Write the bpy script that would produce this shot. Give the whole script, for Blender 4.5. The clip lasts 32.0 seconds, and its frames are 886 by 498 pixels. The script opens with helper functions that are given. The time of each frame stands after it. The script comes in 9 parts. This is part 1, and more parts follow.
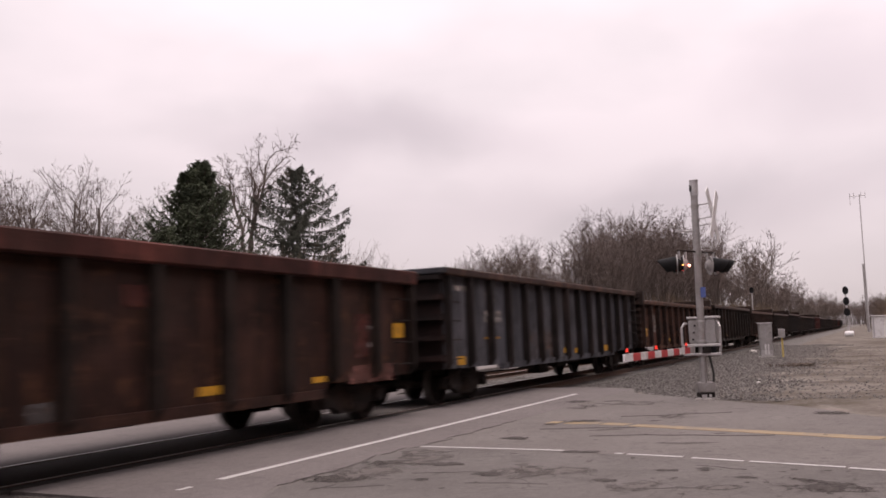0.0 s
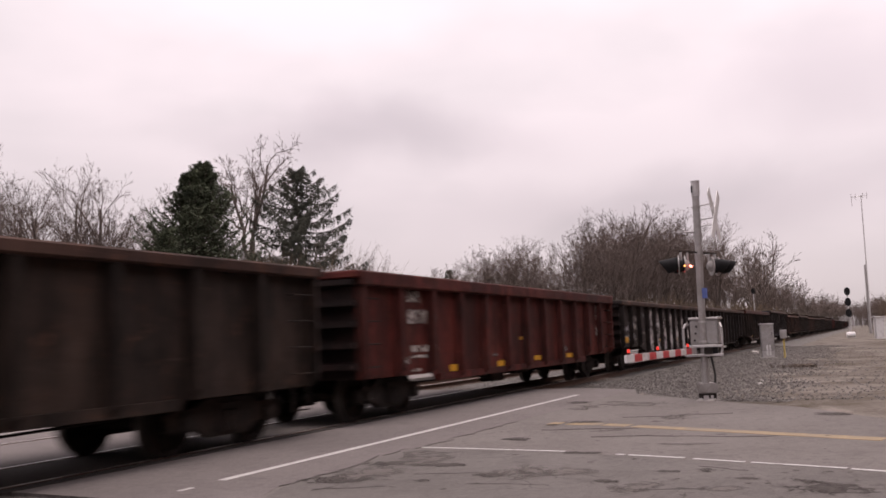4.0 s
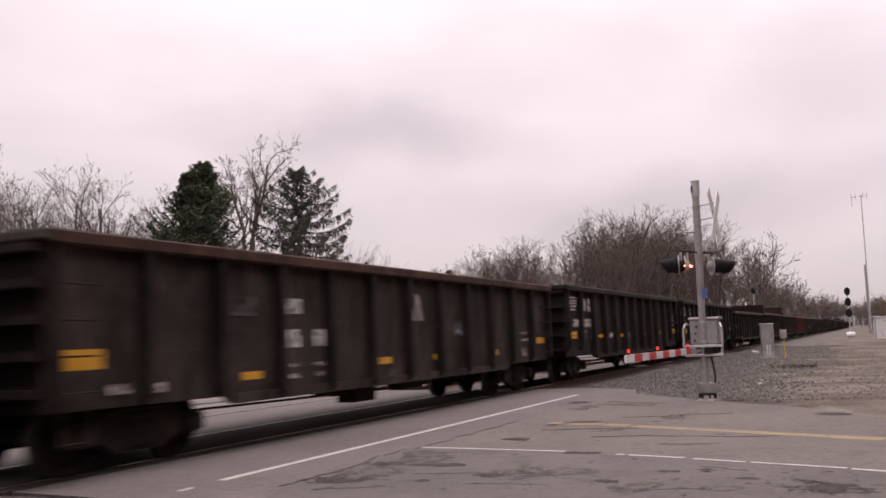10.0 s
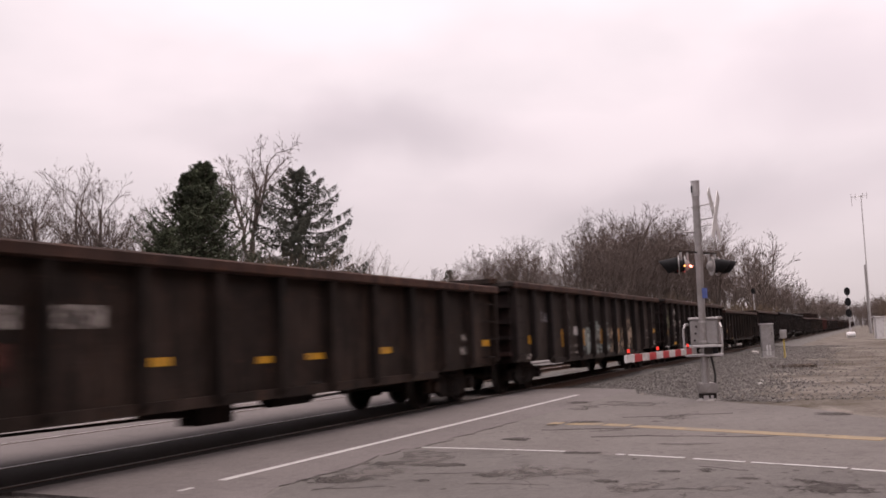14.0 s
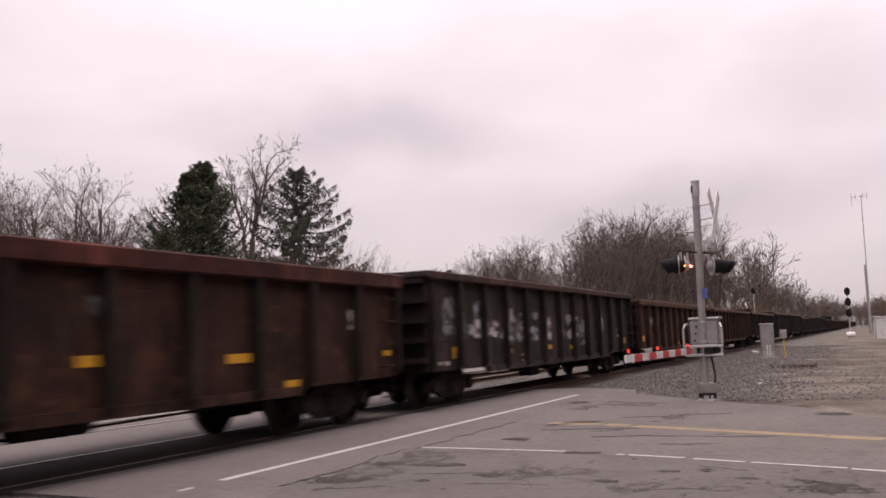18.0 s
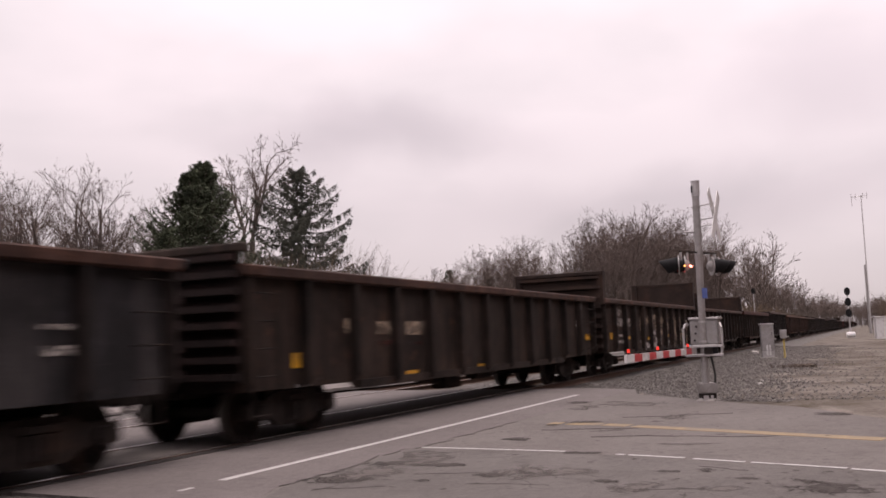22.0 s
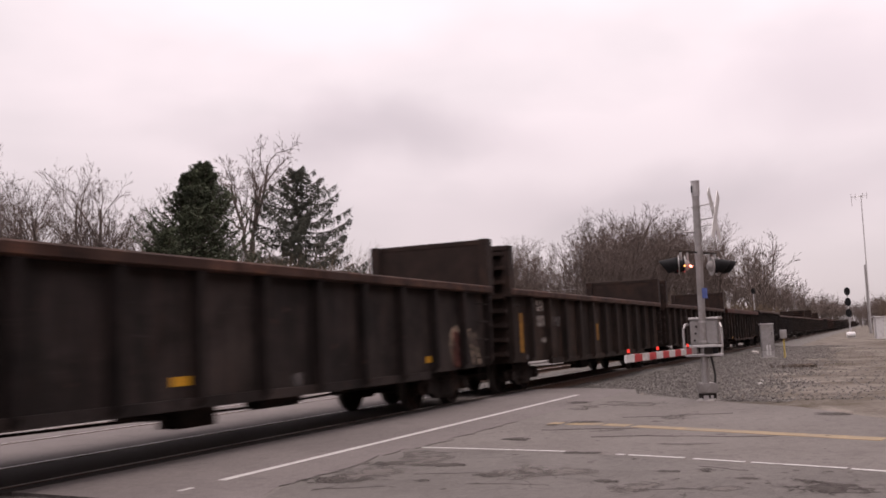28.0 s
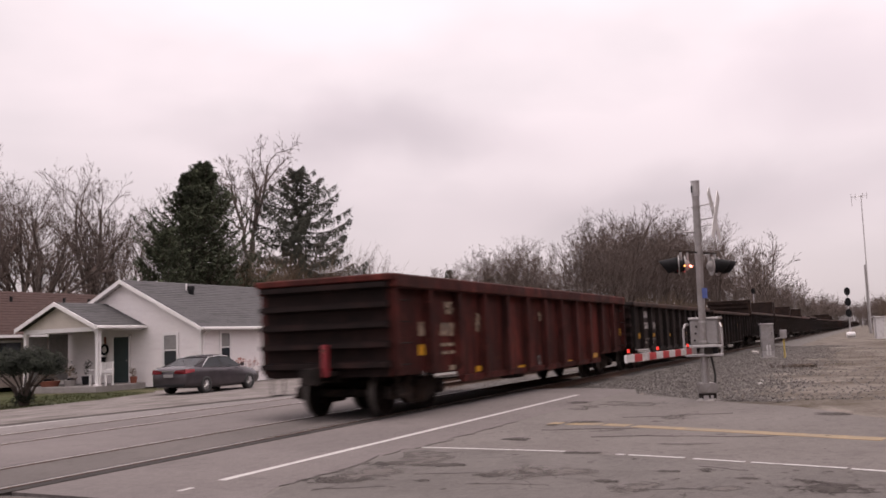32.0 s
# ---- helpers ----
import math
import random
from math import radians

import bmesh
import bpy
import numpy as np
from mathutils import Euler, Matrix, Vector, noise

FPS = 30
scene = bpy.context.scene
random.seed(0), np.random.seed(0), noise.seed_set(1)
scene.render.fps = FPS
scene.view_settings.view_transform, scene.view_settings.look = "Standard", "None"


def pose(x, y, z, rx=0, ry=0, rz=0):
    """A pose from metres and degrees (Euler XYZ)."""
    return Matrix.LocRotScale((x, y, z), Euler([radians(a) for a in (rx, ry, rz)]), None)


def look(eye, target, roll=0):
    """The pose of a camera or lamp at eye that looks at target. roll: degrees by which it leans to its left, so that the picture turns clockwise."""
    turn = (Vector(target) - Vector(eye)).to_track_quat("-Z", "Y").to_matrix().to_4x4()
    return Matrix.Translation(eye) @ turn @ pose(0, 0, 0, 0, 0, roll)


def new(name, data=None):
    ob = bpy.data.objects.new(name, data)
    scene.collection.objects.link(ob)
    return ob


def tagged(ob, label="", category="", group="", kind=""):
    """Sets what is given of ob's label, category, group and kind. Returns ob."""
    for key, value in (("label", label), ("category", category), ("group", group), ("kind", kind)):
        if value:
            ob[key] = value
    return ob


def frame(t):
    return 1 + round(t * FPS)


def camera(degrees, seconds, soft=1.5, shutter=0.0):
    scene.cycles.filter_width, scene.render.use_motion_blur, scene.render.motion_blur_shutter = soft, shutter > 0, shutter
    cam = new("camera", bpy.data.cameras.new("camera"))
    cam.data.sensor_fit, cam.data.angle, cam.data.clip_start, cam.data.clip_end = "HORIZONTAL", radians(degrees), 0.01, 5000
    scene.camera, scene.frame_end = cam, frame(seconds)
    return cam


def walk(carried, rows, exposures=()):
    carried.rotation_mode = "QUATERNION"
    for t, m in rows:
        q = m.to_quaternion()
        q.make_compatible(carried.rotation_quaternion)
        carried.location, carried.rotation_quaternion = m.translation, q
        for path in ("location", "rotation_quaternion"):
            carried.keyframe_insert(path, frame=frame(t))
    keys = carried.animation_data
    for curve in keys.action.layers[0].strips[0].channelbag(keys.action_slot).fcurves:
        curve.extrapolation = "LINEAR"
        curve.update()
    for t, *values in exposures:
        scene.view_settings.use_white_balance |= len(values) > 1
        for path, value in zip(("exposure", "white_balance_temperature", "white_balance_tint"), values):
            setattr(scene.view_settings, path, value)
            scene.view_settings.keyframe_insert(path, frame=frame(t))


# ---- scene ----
# One plan: x runs along the railway the way the cars roll, y across it towards the house, z up; z = 0 is the top of the rails.
EYE = (0.0, 0.0, 1.408)
AIM = (89.83, 42.73, 11.624)
cam = camera(53.2, 32.0, soft=1.65, shutter=0.42)
PATH = [
    (0.0, EYE, (89.90, 42.59, 11.52), -2.2),
    (0.3, EYE, (89.85, 42.70, 11.60), -2.2),
    (0.6, EYE, AIM, -2.2),
    (1.2, EYE, AIM, -2.2),
    (32.0, EYE, AIM, -2.2),
]
walk(cam, [(t, look(e, a, r)) for t, e, a, r in PATH], exposures=[(0.0, 0.30, 6900, 20), (32.0, 0.30, 6900, 20)])
SPEED = 16.749      # metres a second, steady all through
CENTRE = 9.33       # y of the middle of the train's track
SECOND = 13.60      # y of the middle of the other track

# ---- world and light: an overcast afternoon ----
SUNWARD = (-0.04, -0.08, 0.996)   # the veiled sun stands high, a little behind the camera
world = bpy.data.worlds.new("overcast_sky")
scene.world = world
world.use_nodes = True
wn, wl = world.node_tree.nodes, world.node_tree.links
wn.clear()
w_out = wn.new("ShaderNodeOutputWorld")
w_bg = wn.new("ShaderNodeBackground")
w_sky = wn.new("ShaderNodeTexSky")
w_sky.sky_type = "NISHITA"
w_sky.sun_disc = False
w_sky.sun_elevation = radians(85)
w_sky.sun_rotation = radians(203)
w_tc = wn.new("ShaderNodeTexCoord")
w_map = wn.new("ShaderNodeMapping")
w_map.inputs["Scale"].default_value = (1.0, 1.0, 2.6)
w_map.inputs["Location"].default_value = (0.3, 0.7, 0.4)
w_n1 = wn.new("ShaderNodeTexNoise")
w_n1.inputs["Scale"].default_value = 3.0
w_n1.inputs["Detail"].default_value = 4.0
w_n1.inputs["Roughness"].default_value = 0.45
w_n1.inputs["Distortion"].default_value = 0.15
w_ramp = wn.new("ShaderNodeValToRGB")
w_ramp.color_ramp.elements[0].position, w_ramp.color_ramp.elements[0].color = 0.30, (0.80, 0.765, 0.79, 1)
w_ramp.color_ramp.elements[1].position, w_ramp.color_ramp.elements[1].color = 0.57, (0.97, 0.905, 0.94, 1)
w_mix = wn.new("ShaderNodeMix")
w_mix.data_type = "RGBA"
w_mix.inputs["Factor"].default_value = 0.90
w_dim = wn.new("ShaderNodeMix")
w_dim.data_type, w_dim.blend_type = "RGBA", "MULTIPLY"
w_dim.inputs["Factor"].default_value = 1.0
w_dim.inputs[7].default_value = (0.10, 0.10, 0.10, 1)
wl.new(w_tc.outputs["Generated"], w_map.inputs["Vector"])
# two long grey cloud banks low over the wood, with torn edges
w_torn = wn.new("ShaderNodeTexNoise")
w_torn.inputs["Scale"].default_value, w_torn.inputs["Detail"].default_value = 5.0, 4.0
w_shift = wn.new("ShaderNodeVectorMath")
w_shift.operation = "MULTIPLY_ADD"
w_shift.inputs[1].default_value = (0.16, 0.16, 0.10)
w_off = wn.new("ShaderNodeVectorMath")
w_off.operation = "SUBTRACT"
w_off.inputs[1].default_value = (0.08, 0.08, 0.05)
wl.new(w_tc.outputs["Generated"], w_torn.inputs["Vector"])
wl.new(w_torn.outputs["Color"], w_shift.inputs[0])
wl.new(w_tc.outputs["Generated"], w_shift.inputs[2])
wl.new(w_shift.outputs["Vector"], w_off.inputs[0])
w_last = w_mix.outputs[2]
for azimuth, elevation, wide, tall, grey in ((30.0, 13.2, 0.21, 0.045, 0.50), (10.0, 8.0, 0.30, 0.05, 0.42), (1.0, 14.5, 0.12, 0.07, 0.40)):
    w_bank = wn.new("ShaderNodeMapping")
    w_bank.vector_type = "TEXTURE"
    ca, sa, ce, se = math.cos(radians(azimuth)), math.sin(radians(azimuth)), math.cos(radians(elevation)), math.sin(radians(elevation))
    w_bank.inputs["Location"].default_value = (ca * ce, sa * ce, se)
    w_bank.inputs["Rotation"].default_value = (0, 0, radians(azimuth))
    w_bank.inputs["Scale"].default_value = (0.6, wide, tall)
    w_far = wn.new("ShaderNodeVectorMath")
    w_far.operation = "LENGTH"
    w_soft = wn.new("ShaderNodeMapRange")
    w_soft.interpolation_type = "SMOOTHSTEP"
    w_soft.inputs["From Min"].default_value, w_soft.inputs["From Max"].default_value = 1.25, 0.1
    w_soft.inputs["To Min"].default_value, w_soft.inputs["To Max"].default_value = 0.0, grey
    w_grey = wn.new("ShaderNodeMix")
    w_grey.data_type, w_grey.blend_type = "RGBA", "MULTIPLY"
    w_grey.inputs[7].default_value = (0.62, 0.61, 0.64, 1)
    wl.new(w_off.outputs["Vector"], w_bank.inputs["Vector"])
    wl.new(w_bank.outputs["Vector"], w_far.inputs[0])
    wl.new(w_far.outputs["Value"], w_soft.inputs["Value"])
    wl.new(w_soft.outputs["Result"], w_grey.inputs[0])
    wl.new(w_last, w_grey.inputs[6])
    w_last = w_grey.outputs[2]
wl.new(w_map.outputs["Vector"], w_n1.inputs["Vector"])
wl.new(w_n1.outputs["Fac"], w_ramp.inputs["Fac"])
wl.new(w_sky.outputs["Color"], w_dim.inputs[6])
wl.new(w_dim.outputs[2], w_mix.inputs[6])
wl.new(w_ramp.outputs["Color"], w_mix.inputs[7])
# the cloud is thinnest overhead and thicker towards the horizon
w_dot = wn.new("ShaderNodeVectorMath")
w_dot.operation = "DOT_PRODUCT"
w_dot.inputs[1].default_value = SUNWARD
w_lit = wn.new("ShaderNodeMapRange")
w_lit.inputs["From Min"].default_value, w_lit.inputs["From Max"].default_value = -0.05, 0.50
w_lit.inputs["To Min"].default_value, w_lit.inputs["To Max"].default_value = 0.565, 1.25
w_tone = wn.new("ShaderNodeVectorMath")
w_tone.operation = "SCALE"
wl.new(w_tc.outputs["Generated"], w_dot.inputs[0])
wl.new(w_dot.outputs["Value"], w_lit.inputs["Value"])
w_top = wn.new("ShaderNodeMapRange")
w_top.inputs["From Min"].default_value, w_top.inputs["From Max"].default_value = 0.42, 1.0
w_top.inputs["To Min"].default_value, w_top.inputs["To Max"].default_value = 0.0, 0.75
w_sum = wn.new("ShaderNodeMath")
w_sum.operation = "ADD"
wl.new(w_dot.outputs["Value"], w_top.inputs["Value"])
wl.new(w_lit.outputs["Result"], w_sum.inputs[0])
wl.new(w_top.outputs["Result"], w_sum.inputs[1])
wl.new(w_last, w_tone.inputs[0])
wl.new(w_sum.outputs["Value"], w_tone.inputs["Scale"])
wl.new(w_tone.outputs["Vector"], w_bg.inputs["Color"])
w_bg.inputs["Strength"].default_value = 0.98
wl.new(w_bg.outputs["Background"], w_out.inputs["Surface"])

sun = bpy.data.lights.new("sun", "SUN")
sun.energy, sun.angle, sun.color = 1.5, radians(25), (1.0, 0.95, 0.9)
sun_ob = new("sun", sun)
sun_ob.matrix_world = look((SUNWARD[0] * 60, SUNWARD[1] * 60, SUNWARD[2] * 60), (0, 0, 0))


# ---- materials ----
def node_mat(name):
    m = bpy.data.materials.new(name)
    m.use_nodes = True
    nt = m.node_tree
    return m, nt, nt.nodes["Principled BSDF"]


def coords(nt, scale=(1, 1, 1), shift=True):
    """Object coordinates in metres, shifted by a chance amount for each object."""
    tc = nt.nodes.new("ShaderNodeTexCoord")
    mp = nt.nodes.new("ShaderNodeMapping")
    mp.inputs["Scale"].default_value = scale
    nt.links.new(tc.outputs["Object"], mp.inputs["Vector"])
    if shift:
        oi = nt.nodes.new("ShaderNodeObjectInfo")
        mul = nt.nodes.new("ShaderNodeMath")
        mul.operation = "MULTIPLY"
        mul.inputs[1].default_value = 37.0
        nt.links.new(oi.outputs["Random"], mul.inputs[0])
        nt.links.new(mul.outputs[0], mp.inputs["Location"])
    return mp.outputs["Vector"]


def tex(nt, vec, scale, detail=5.0, rough=0.6, distort=0.0):
    n = nt.nodes.new("ShaderNodeTexNoise")
    n.inputs["Scale"].default_value, n.inputs["Detail"].default_value = scale, detail
    n.inputs["Roughness"].default_value, n.inputs["Distortion"].default_value = rough, distort
    nt.links.new(vec, n.inputs["Vector"])
    return n.outputs["Fac"]


def ramp(nt, fac, lo, hi):
    r = nt.nodes.new("ShaderNodeMapRange")
    r.inputs["From Min"].default_value, r.inputs["From Max"].default_value = lo, hi
    nt.links.new(fac, r.inputs["Value"])
    return r.outputs["Result"]


def mixc(nt, fac, a, b, blend="MIX"):
    m = nt.nodes.new("ShaderNodeMix")
    m.data_type, m.blend_type = "RGBA", blend
    for sock, val in ((m.inputs[6], a), (m.inputs[7], b)):
        if isinstance(val, tuple):
            sock.default_value = (*val, 1)
        else:
            nt.links.new(val, sock)
    if isinstance(fac, float):
        m.inputs[0].default_value = fac
    else:
        nt.links.new(fac, m.inputs[0])
    return m.outputs[2]


def bump(nt, bs, height, strength, dist=0.02):
    b = nt.nodes.new("ShaderNodeBump")
    b.inputs["Strength"].default_value, b.inputs["Distance"].default_value = strength, dist
    nt.links.new(height, b.inputs["Height"])
    nt.links.new(b.outputs["Normal"], bs.inputs["Normal"])


def surf(name, c1, c2, scale=8.0, rough=0.8, metal=0.0, bumps=0.25, dist=0.01, stain=None, stain_scale=0.6, stain_range=(0.5, 0.72),
         squash=(1, 1, 1), shift=True, grain=60.0):
    """A surface that wavers between two colours, with fine grain and broad stains."""
    m, nt, bs = node_mat(name)
    v = coords(nt, squash, shift)
    col = mixc(nt, ramp(nt, tex(nt, v, scale), 0.32, 0.68), c1, c2)
    if stain:
        col = mixc(nt, ramp(nt, tex(nt, v, stain_scale, 6, 0.65, 0.4), *stain_range), col, stain)
    g = tex(nt, v, grain, 3, 0.6)
    dark = mixc(nt, ramp(nt, g, 0.25, 0.75), (0.72, 0.72, 0.72), (1.12, 1.12, 1.12))
    col = mixc(nt, 0.8, col, dark, "MULTIPLY")
    nt.links.new(col, bs.inputs["Base Color"])
    bs.inputs["Roughness"].default_value, bs.inputs["Metallic"].default_value = rough, metal
    bs.inputs["Specular IOR Level"].default_value = 0.5 if rough < 0.6 else 0.2
    if bumps:
        bump(nt, bs, g, bumps, dist)
    return m


def plain(name, c, rough=0.6, metal=0.0, emit=0.0):
    m, nt, bs = node_mat(name)
    v = coords(nt)
    lo, hi = tuple(x * 0.82 for x in c), tuple(min(1, x * 1.12) for x in c)
    nt.links.new(mixc(nt, ramp(nt, tex(nt, v, 9.0), 0.3, 0.7), lo, hi), bs.inputs["Base Color"])
    bs.inputs["Roughness"].default_value, bs.inputs["Metallic"].default_value = rough, metal
    if emit:
        bs.inputs["Emission Color"].default_value = (*c, 1)
        bs.inputs["Emission Strength"].default_value = emit
    return m


def car_paint(name, c, rust=(0.085, 0.040, 0.026), amount=0.5, dust=(0.10, 0.085, 0.075)):
    """Old railway paint: faded colour, soot in runs down the side, rust in blooms, dust in patches."""
    m, nt, bs = node_mat(name)
    v = coords(nt)
    vs = coords(nt, (4.0, 4.0, 0.45))
    c = tuple(x * 0.96 for x in c)
    lo, hi = tuple(x * 0.50 for x in c), tuple(x * 1.55 for x in c)
    col = mixc(nt, ramp(nt, tex(nt, v, 1.1, 7, 0.68, 0.5), 0.36, 0.64), lo, hi)
    bay = nt.nodes.new("ShaderNodeVectorMath")
    bay.operation = "SNAP"
    bay.inputs[1].default_value = (1.37, 50.0, 50.0)
    nt.links.new(v, bay.inputs[0])
    chance = nt.nodes.new("ShaderNodeTexWhiteNoise")
    nt.links.new(bay.outputs["Vector"], chance.inputs["Vector"])
    col = mixc(nt, 1.0, col, mixc(nt, chance.outputs["Value"], (0.72, 0.73, 0.75), (1.32, 1.27, 1.22)), "MULTIPLY")
    soot = ramp(nt, tex(nt, vs, 1.1, 7, 0.72, 0.3), 0.43, 0.64)
    col = mixc(nt, soot, col, tuple(x * 0.30 for x in c))
    runs = ramp(nt, tex(nt, vs, 2.3, 6, 0.7), 0.68 - 0.24 * amount, 0.84 - 0.22 * amount)
    col = mixc(nt, runs, col, rust)
    spots = ramp(nt, tex(nt, v, 3.2, 8, 0.74, 0.5), 0.68 - 0.2 * amount, 0.76 - 0.16 * amount)
    col = mixc(nt, spots, col, tuple(x * 1.35 for x in rust))
    # scuffs where the paint has been rubbed along the side
    scuff = ramp(nt, tex(nt, coords(nt, (0.8, 0.8, 5.0)), 2.6, 8, 0.75, 0.4), 0.63, 0.74)
    col = mixc(nt, scuff, col, tuple(min(1.0, x * 2.1) for x in hi))
    dust = tuple(x * 0.95 for x in dust)
    dirt = ramp(nt, tex(nt, v, 0.6, 7, 0.7), 0.52, 0.82)
    col = mixc(nt, dirt, col, dust)
    g = tex(nt, v, 38, 4, 0.65)
    col = mixc(nt, 0.8, col, mixc(nt, ramp(nt, g, 0.25, 0.75), (0.6, 0.6, 0.6), (1.2, 1.2, 1.2)), "MULTIPLY")
    nt.links.new(col, bs.inputs["Base Color"])
    bs.inputs["Roughness"].default_value = 0.7
    bs.inputs["Specular IOR Level"].default_value = 0.16
    bump(nt, bs, tex(nt, v, 2.2, 4, 0.5), 0.4, 0.06)
    return m


def worn_paint(name, c1, c2, holes=0.5, scale=3.0, grime=(0.10, 0.085, 0.075)):
    """Thin paint on a car's side: it wavers between two tones, is dulled by grime and has flaked through to what lies under it."""
    m, nt, bs = node_mat(name)
    v = coords(nt)
    vs = coords(nt, (3.0, 3.0, 0.6))
    col = mixc(nt, ramp(nt, tex(nt, v, scale, 5, 0.65), 0.32, 0.68), c1, c2)
    col = mixc(nt, ramp(nt, tex(nt, vs, 1.6, 6, 0.7), 0.46, 0.72), col, grime)
    nt.links.new(col, bs.inputs["Base Color"])
    bs.inputs["Roughness"].default_value = 0.7
    bs.inputs["Specular IOR Level"].default_value = 0.2
    gone = ramp(nt, tex(nt, v, scale * 1.3, 9, 0.72, 0.4), 0.70 - 0.28 * holes, 0.42 - 0.20 * holes)
    nt.links.new(gone, bs.inputs["Alpha"])
    return m


def asphalt(name, c1, c2, dark, cracks=0.6, worn=0.5):
    """Weathered asphalt: two greys, broad stains, speckled wear and a net of fine cracks where it has failed."""
    m, nt, bs = node_mat(name)
    v = coords(nt, shift=False)
    col = mixc(nt, ramp(nt, tex(nt, v, 0.35, 6, 0.6), 0.3, 0.7), c1, c2)
    col = mixc(nt, ramp(nt, tex(nt, v, 1.7, 7, 0.7, 0.6), 0.52, 0.78), col, tuple(x * 0.80 for x in c1))
    fail = ramp(nt, tex(nt, v, 0.55, 5, 0.6, 0.8), 0.60 - 0.10 * worn, 0.72 - 0.08 * worn)
    specks = ramp(nt, tex(nt, v, 7.0, 8, 0.75), 0.55, 0.66)
    both = nt.nodes.new("ShaderNodeMath")
    both.operation = "MULTIPLY"
    nt.links.new(fail, both.inputs[0])
    nt.links.new(specks, both.inputs[1])
    col = mixc(nt, both.outputs[0], col, dark)
    warp = nt.nodes.new("ShaderNodeVectorMath")
    warp.operation = "MULTIPLY_ADD"
    wob = nt.nodes.new("ShaderNodeTexNoise")
    wob.inputs["Scale"].default_value = 3.0
    nt.links.new(v, wob.inputs["Vector"])
    nt.links.new(wob.outputs["Color"], warp.inputs[0])
    warp.inputs[1].default_value = (0.3, 0.3, 0.0)
    nt.links.new(v, warp.inputs[2])
    vor = nt.nodes.new("ShaderNodeTexVoronoi")
    vor.feature = "DISTANCE_TO_EDGE"
    vor.inputs["Scale"].default_value = 2.2
    nt.links.new(warp.outputs["Vector"], vor.inputs["Vector"])
    line = ramp(nt, vor.outputs["Distance"], 0.016, 0.002)
    c = nt.nodes.new("ShaderNodeMath")
    c.operation = "MULTIPLY"
    nt.links.new(line, c.inputs[0])
    nt.links.new(ramp(nt, tex(nt, v, 0.4, 3, 0.5), 0.58 - 0.1 * cracks, 0.66 - 0.06 * cracks), c.inputs[1])
    col = mixc(nt, c.outputs[0], col, dark)
    g = tex(nt, v, 55, 3, 0.6)
    col = mixc(nt, 0.8, col, mixc(nt, ramp(nt, g, 0.25, 0.75), (0.66, 0.66, 0.66), (1.18, 1.18, 1.18)), "MULTIPLY")
    col = mixc(nt, 0.8, col, mixc(nt, ramp(nt, tex(nt, v, 9, 6, 0.7), 0.3, 0.7), (0.80, 0.80, 0.80), (1.12, 1.12, 1.12)), "MULTIPLY")
    nt.links.new(col, bs.inputs["Base Color"])
    bs.inputs["Roughness"].default_value = 0.9
    bs.inputs["Specular IOR Level"].default_value = 0.2
    bump(nt, bs, g, 0.35, 0.008)
    return m


# ---- mesh helpers ----
def box(bm, x0, x1, y0, y1, z0, z1):
    vs = [bm.verts.new((x, y, z)) for x in (x0, x1) for y in (y0, y1) for z in (z0, z1)]
    for q in ((0, 1, 3, 2), (4, 6, 7, 5), (0, 4, 5, 1), (2, 3, 7, 6), (0, 2, 6, 4), (1, 5, 7, 3)):
        bm.faces.new([vs[i] for i in q])
    return vs


def bevel(bm, w, seg=1):
    bmesh.ops.bevel(bm, geom=bm.edges[:], offset=w, segments=seg, affect="EDGES", clamp_overlap=True)
    return bm


def rod(bm, a, b, r, r2=None, seg=8, cap=True):
    """A round bar from a to b."""
    a, b = Vector(a), Vector(b)
    r2 = r if r2 is None else r2
    d = (b - a).normalized()
    u = d.orthogonal().normalized()
    w = d.cross(u)
    rings = []
    for c, rad in ((a, r), (b, r2)):
        rings.append([bm.verts.new(c + (u * math.cos(k * math.tau / seg) + w * math.sin(k * math.tau / seg)) * rad) for k in range(seg)])
    for k in range(seg):
        bm.faces.new((rings[0][k], rings[0][(k + 1) % seg], rings[1][(k + 1) % seg], rings[1][k]))
    if cap:
        bm.faces.new(rings[0][::-1])
        bm.faces.new(rings[1])


def slab(bm, outline, z0, z1):
    """An upright prism over an outline of (x, y)."""
    lo = [bm.verts.new((x, y, z0)) for x, y in outline]
    hi = [bm.verts.new((x, y, z1)) for x, y in outline]
    bm.faces.new(lo[::-1])
    bm.faces.new(hi)
    n = len(lo)
    for i in range(n):
        bm.faces.new((lo[i], lo[(i + 1) % n], hi[(i + 1) % n], hi[i]))


def sheet(bm, outline, y0, y1):
    """A plate over an outline of (x, z), from y0 to y1."""
    lo = [bm.verts.new((x, y0, z)) for x, z in outline]
    hi = [bm.verts.new((x, y1, z)) for x, z in outline]
    bm.faces.new(lo)
    bm.faces.new(hi[::-1])
    n = len(lo)
    for i in range(n):
        bm.faces.new((lo[i], hi[i], hi[(i + 1) % n], lo[(i + 1) % n]))


def across(bm, outline, x0, x1):
    """A plate over an outline of (y, z), from x0 to x1."""
    lo = [bm.verts.new((x0, y, z)) for y, z in outline]
    hi = [bm.verts.new((x1, y, z)) for y, z in outline]
    bm.faces.new(lo[::-1])
    bm.faces.new(hi)
    n = len(lo)
    for i in range(n):
        bm.faces.new((lo[i], lo[(i + 1) % n], hi[(i + 1) % n], hi[i]))


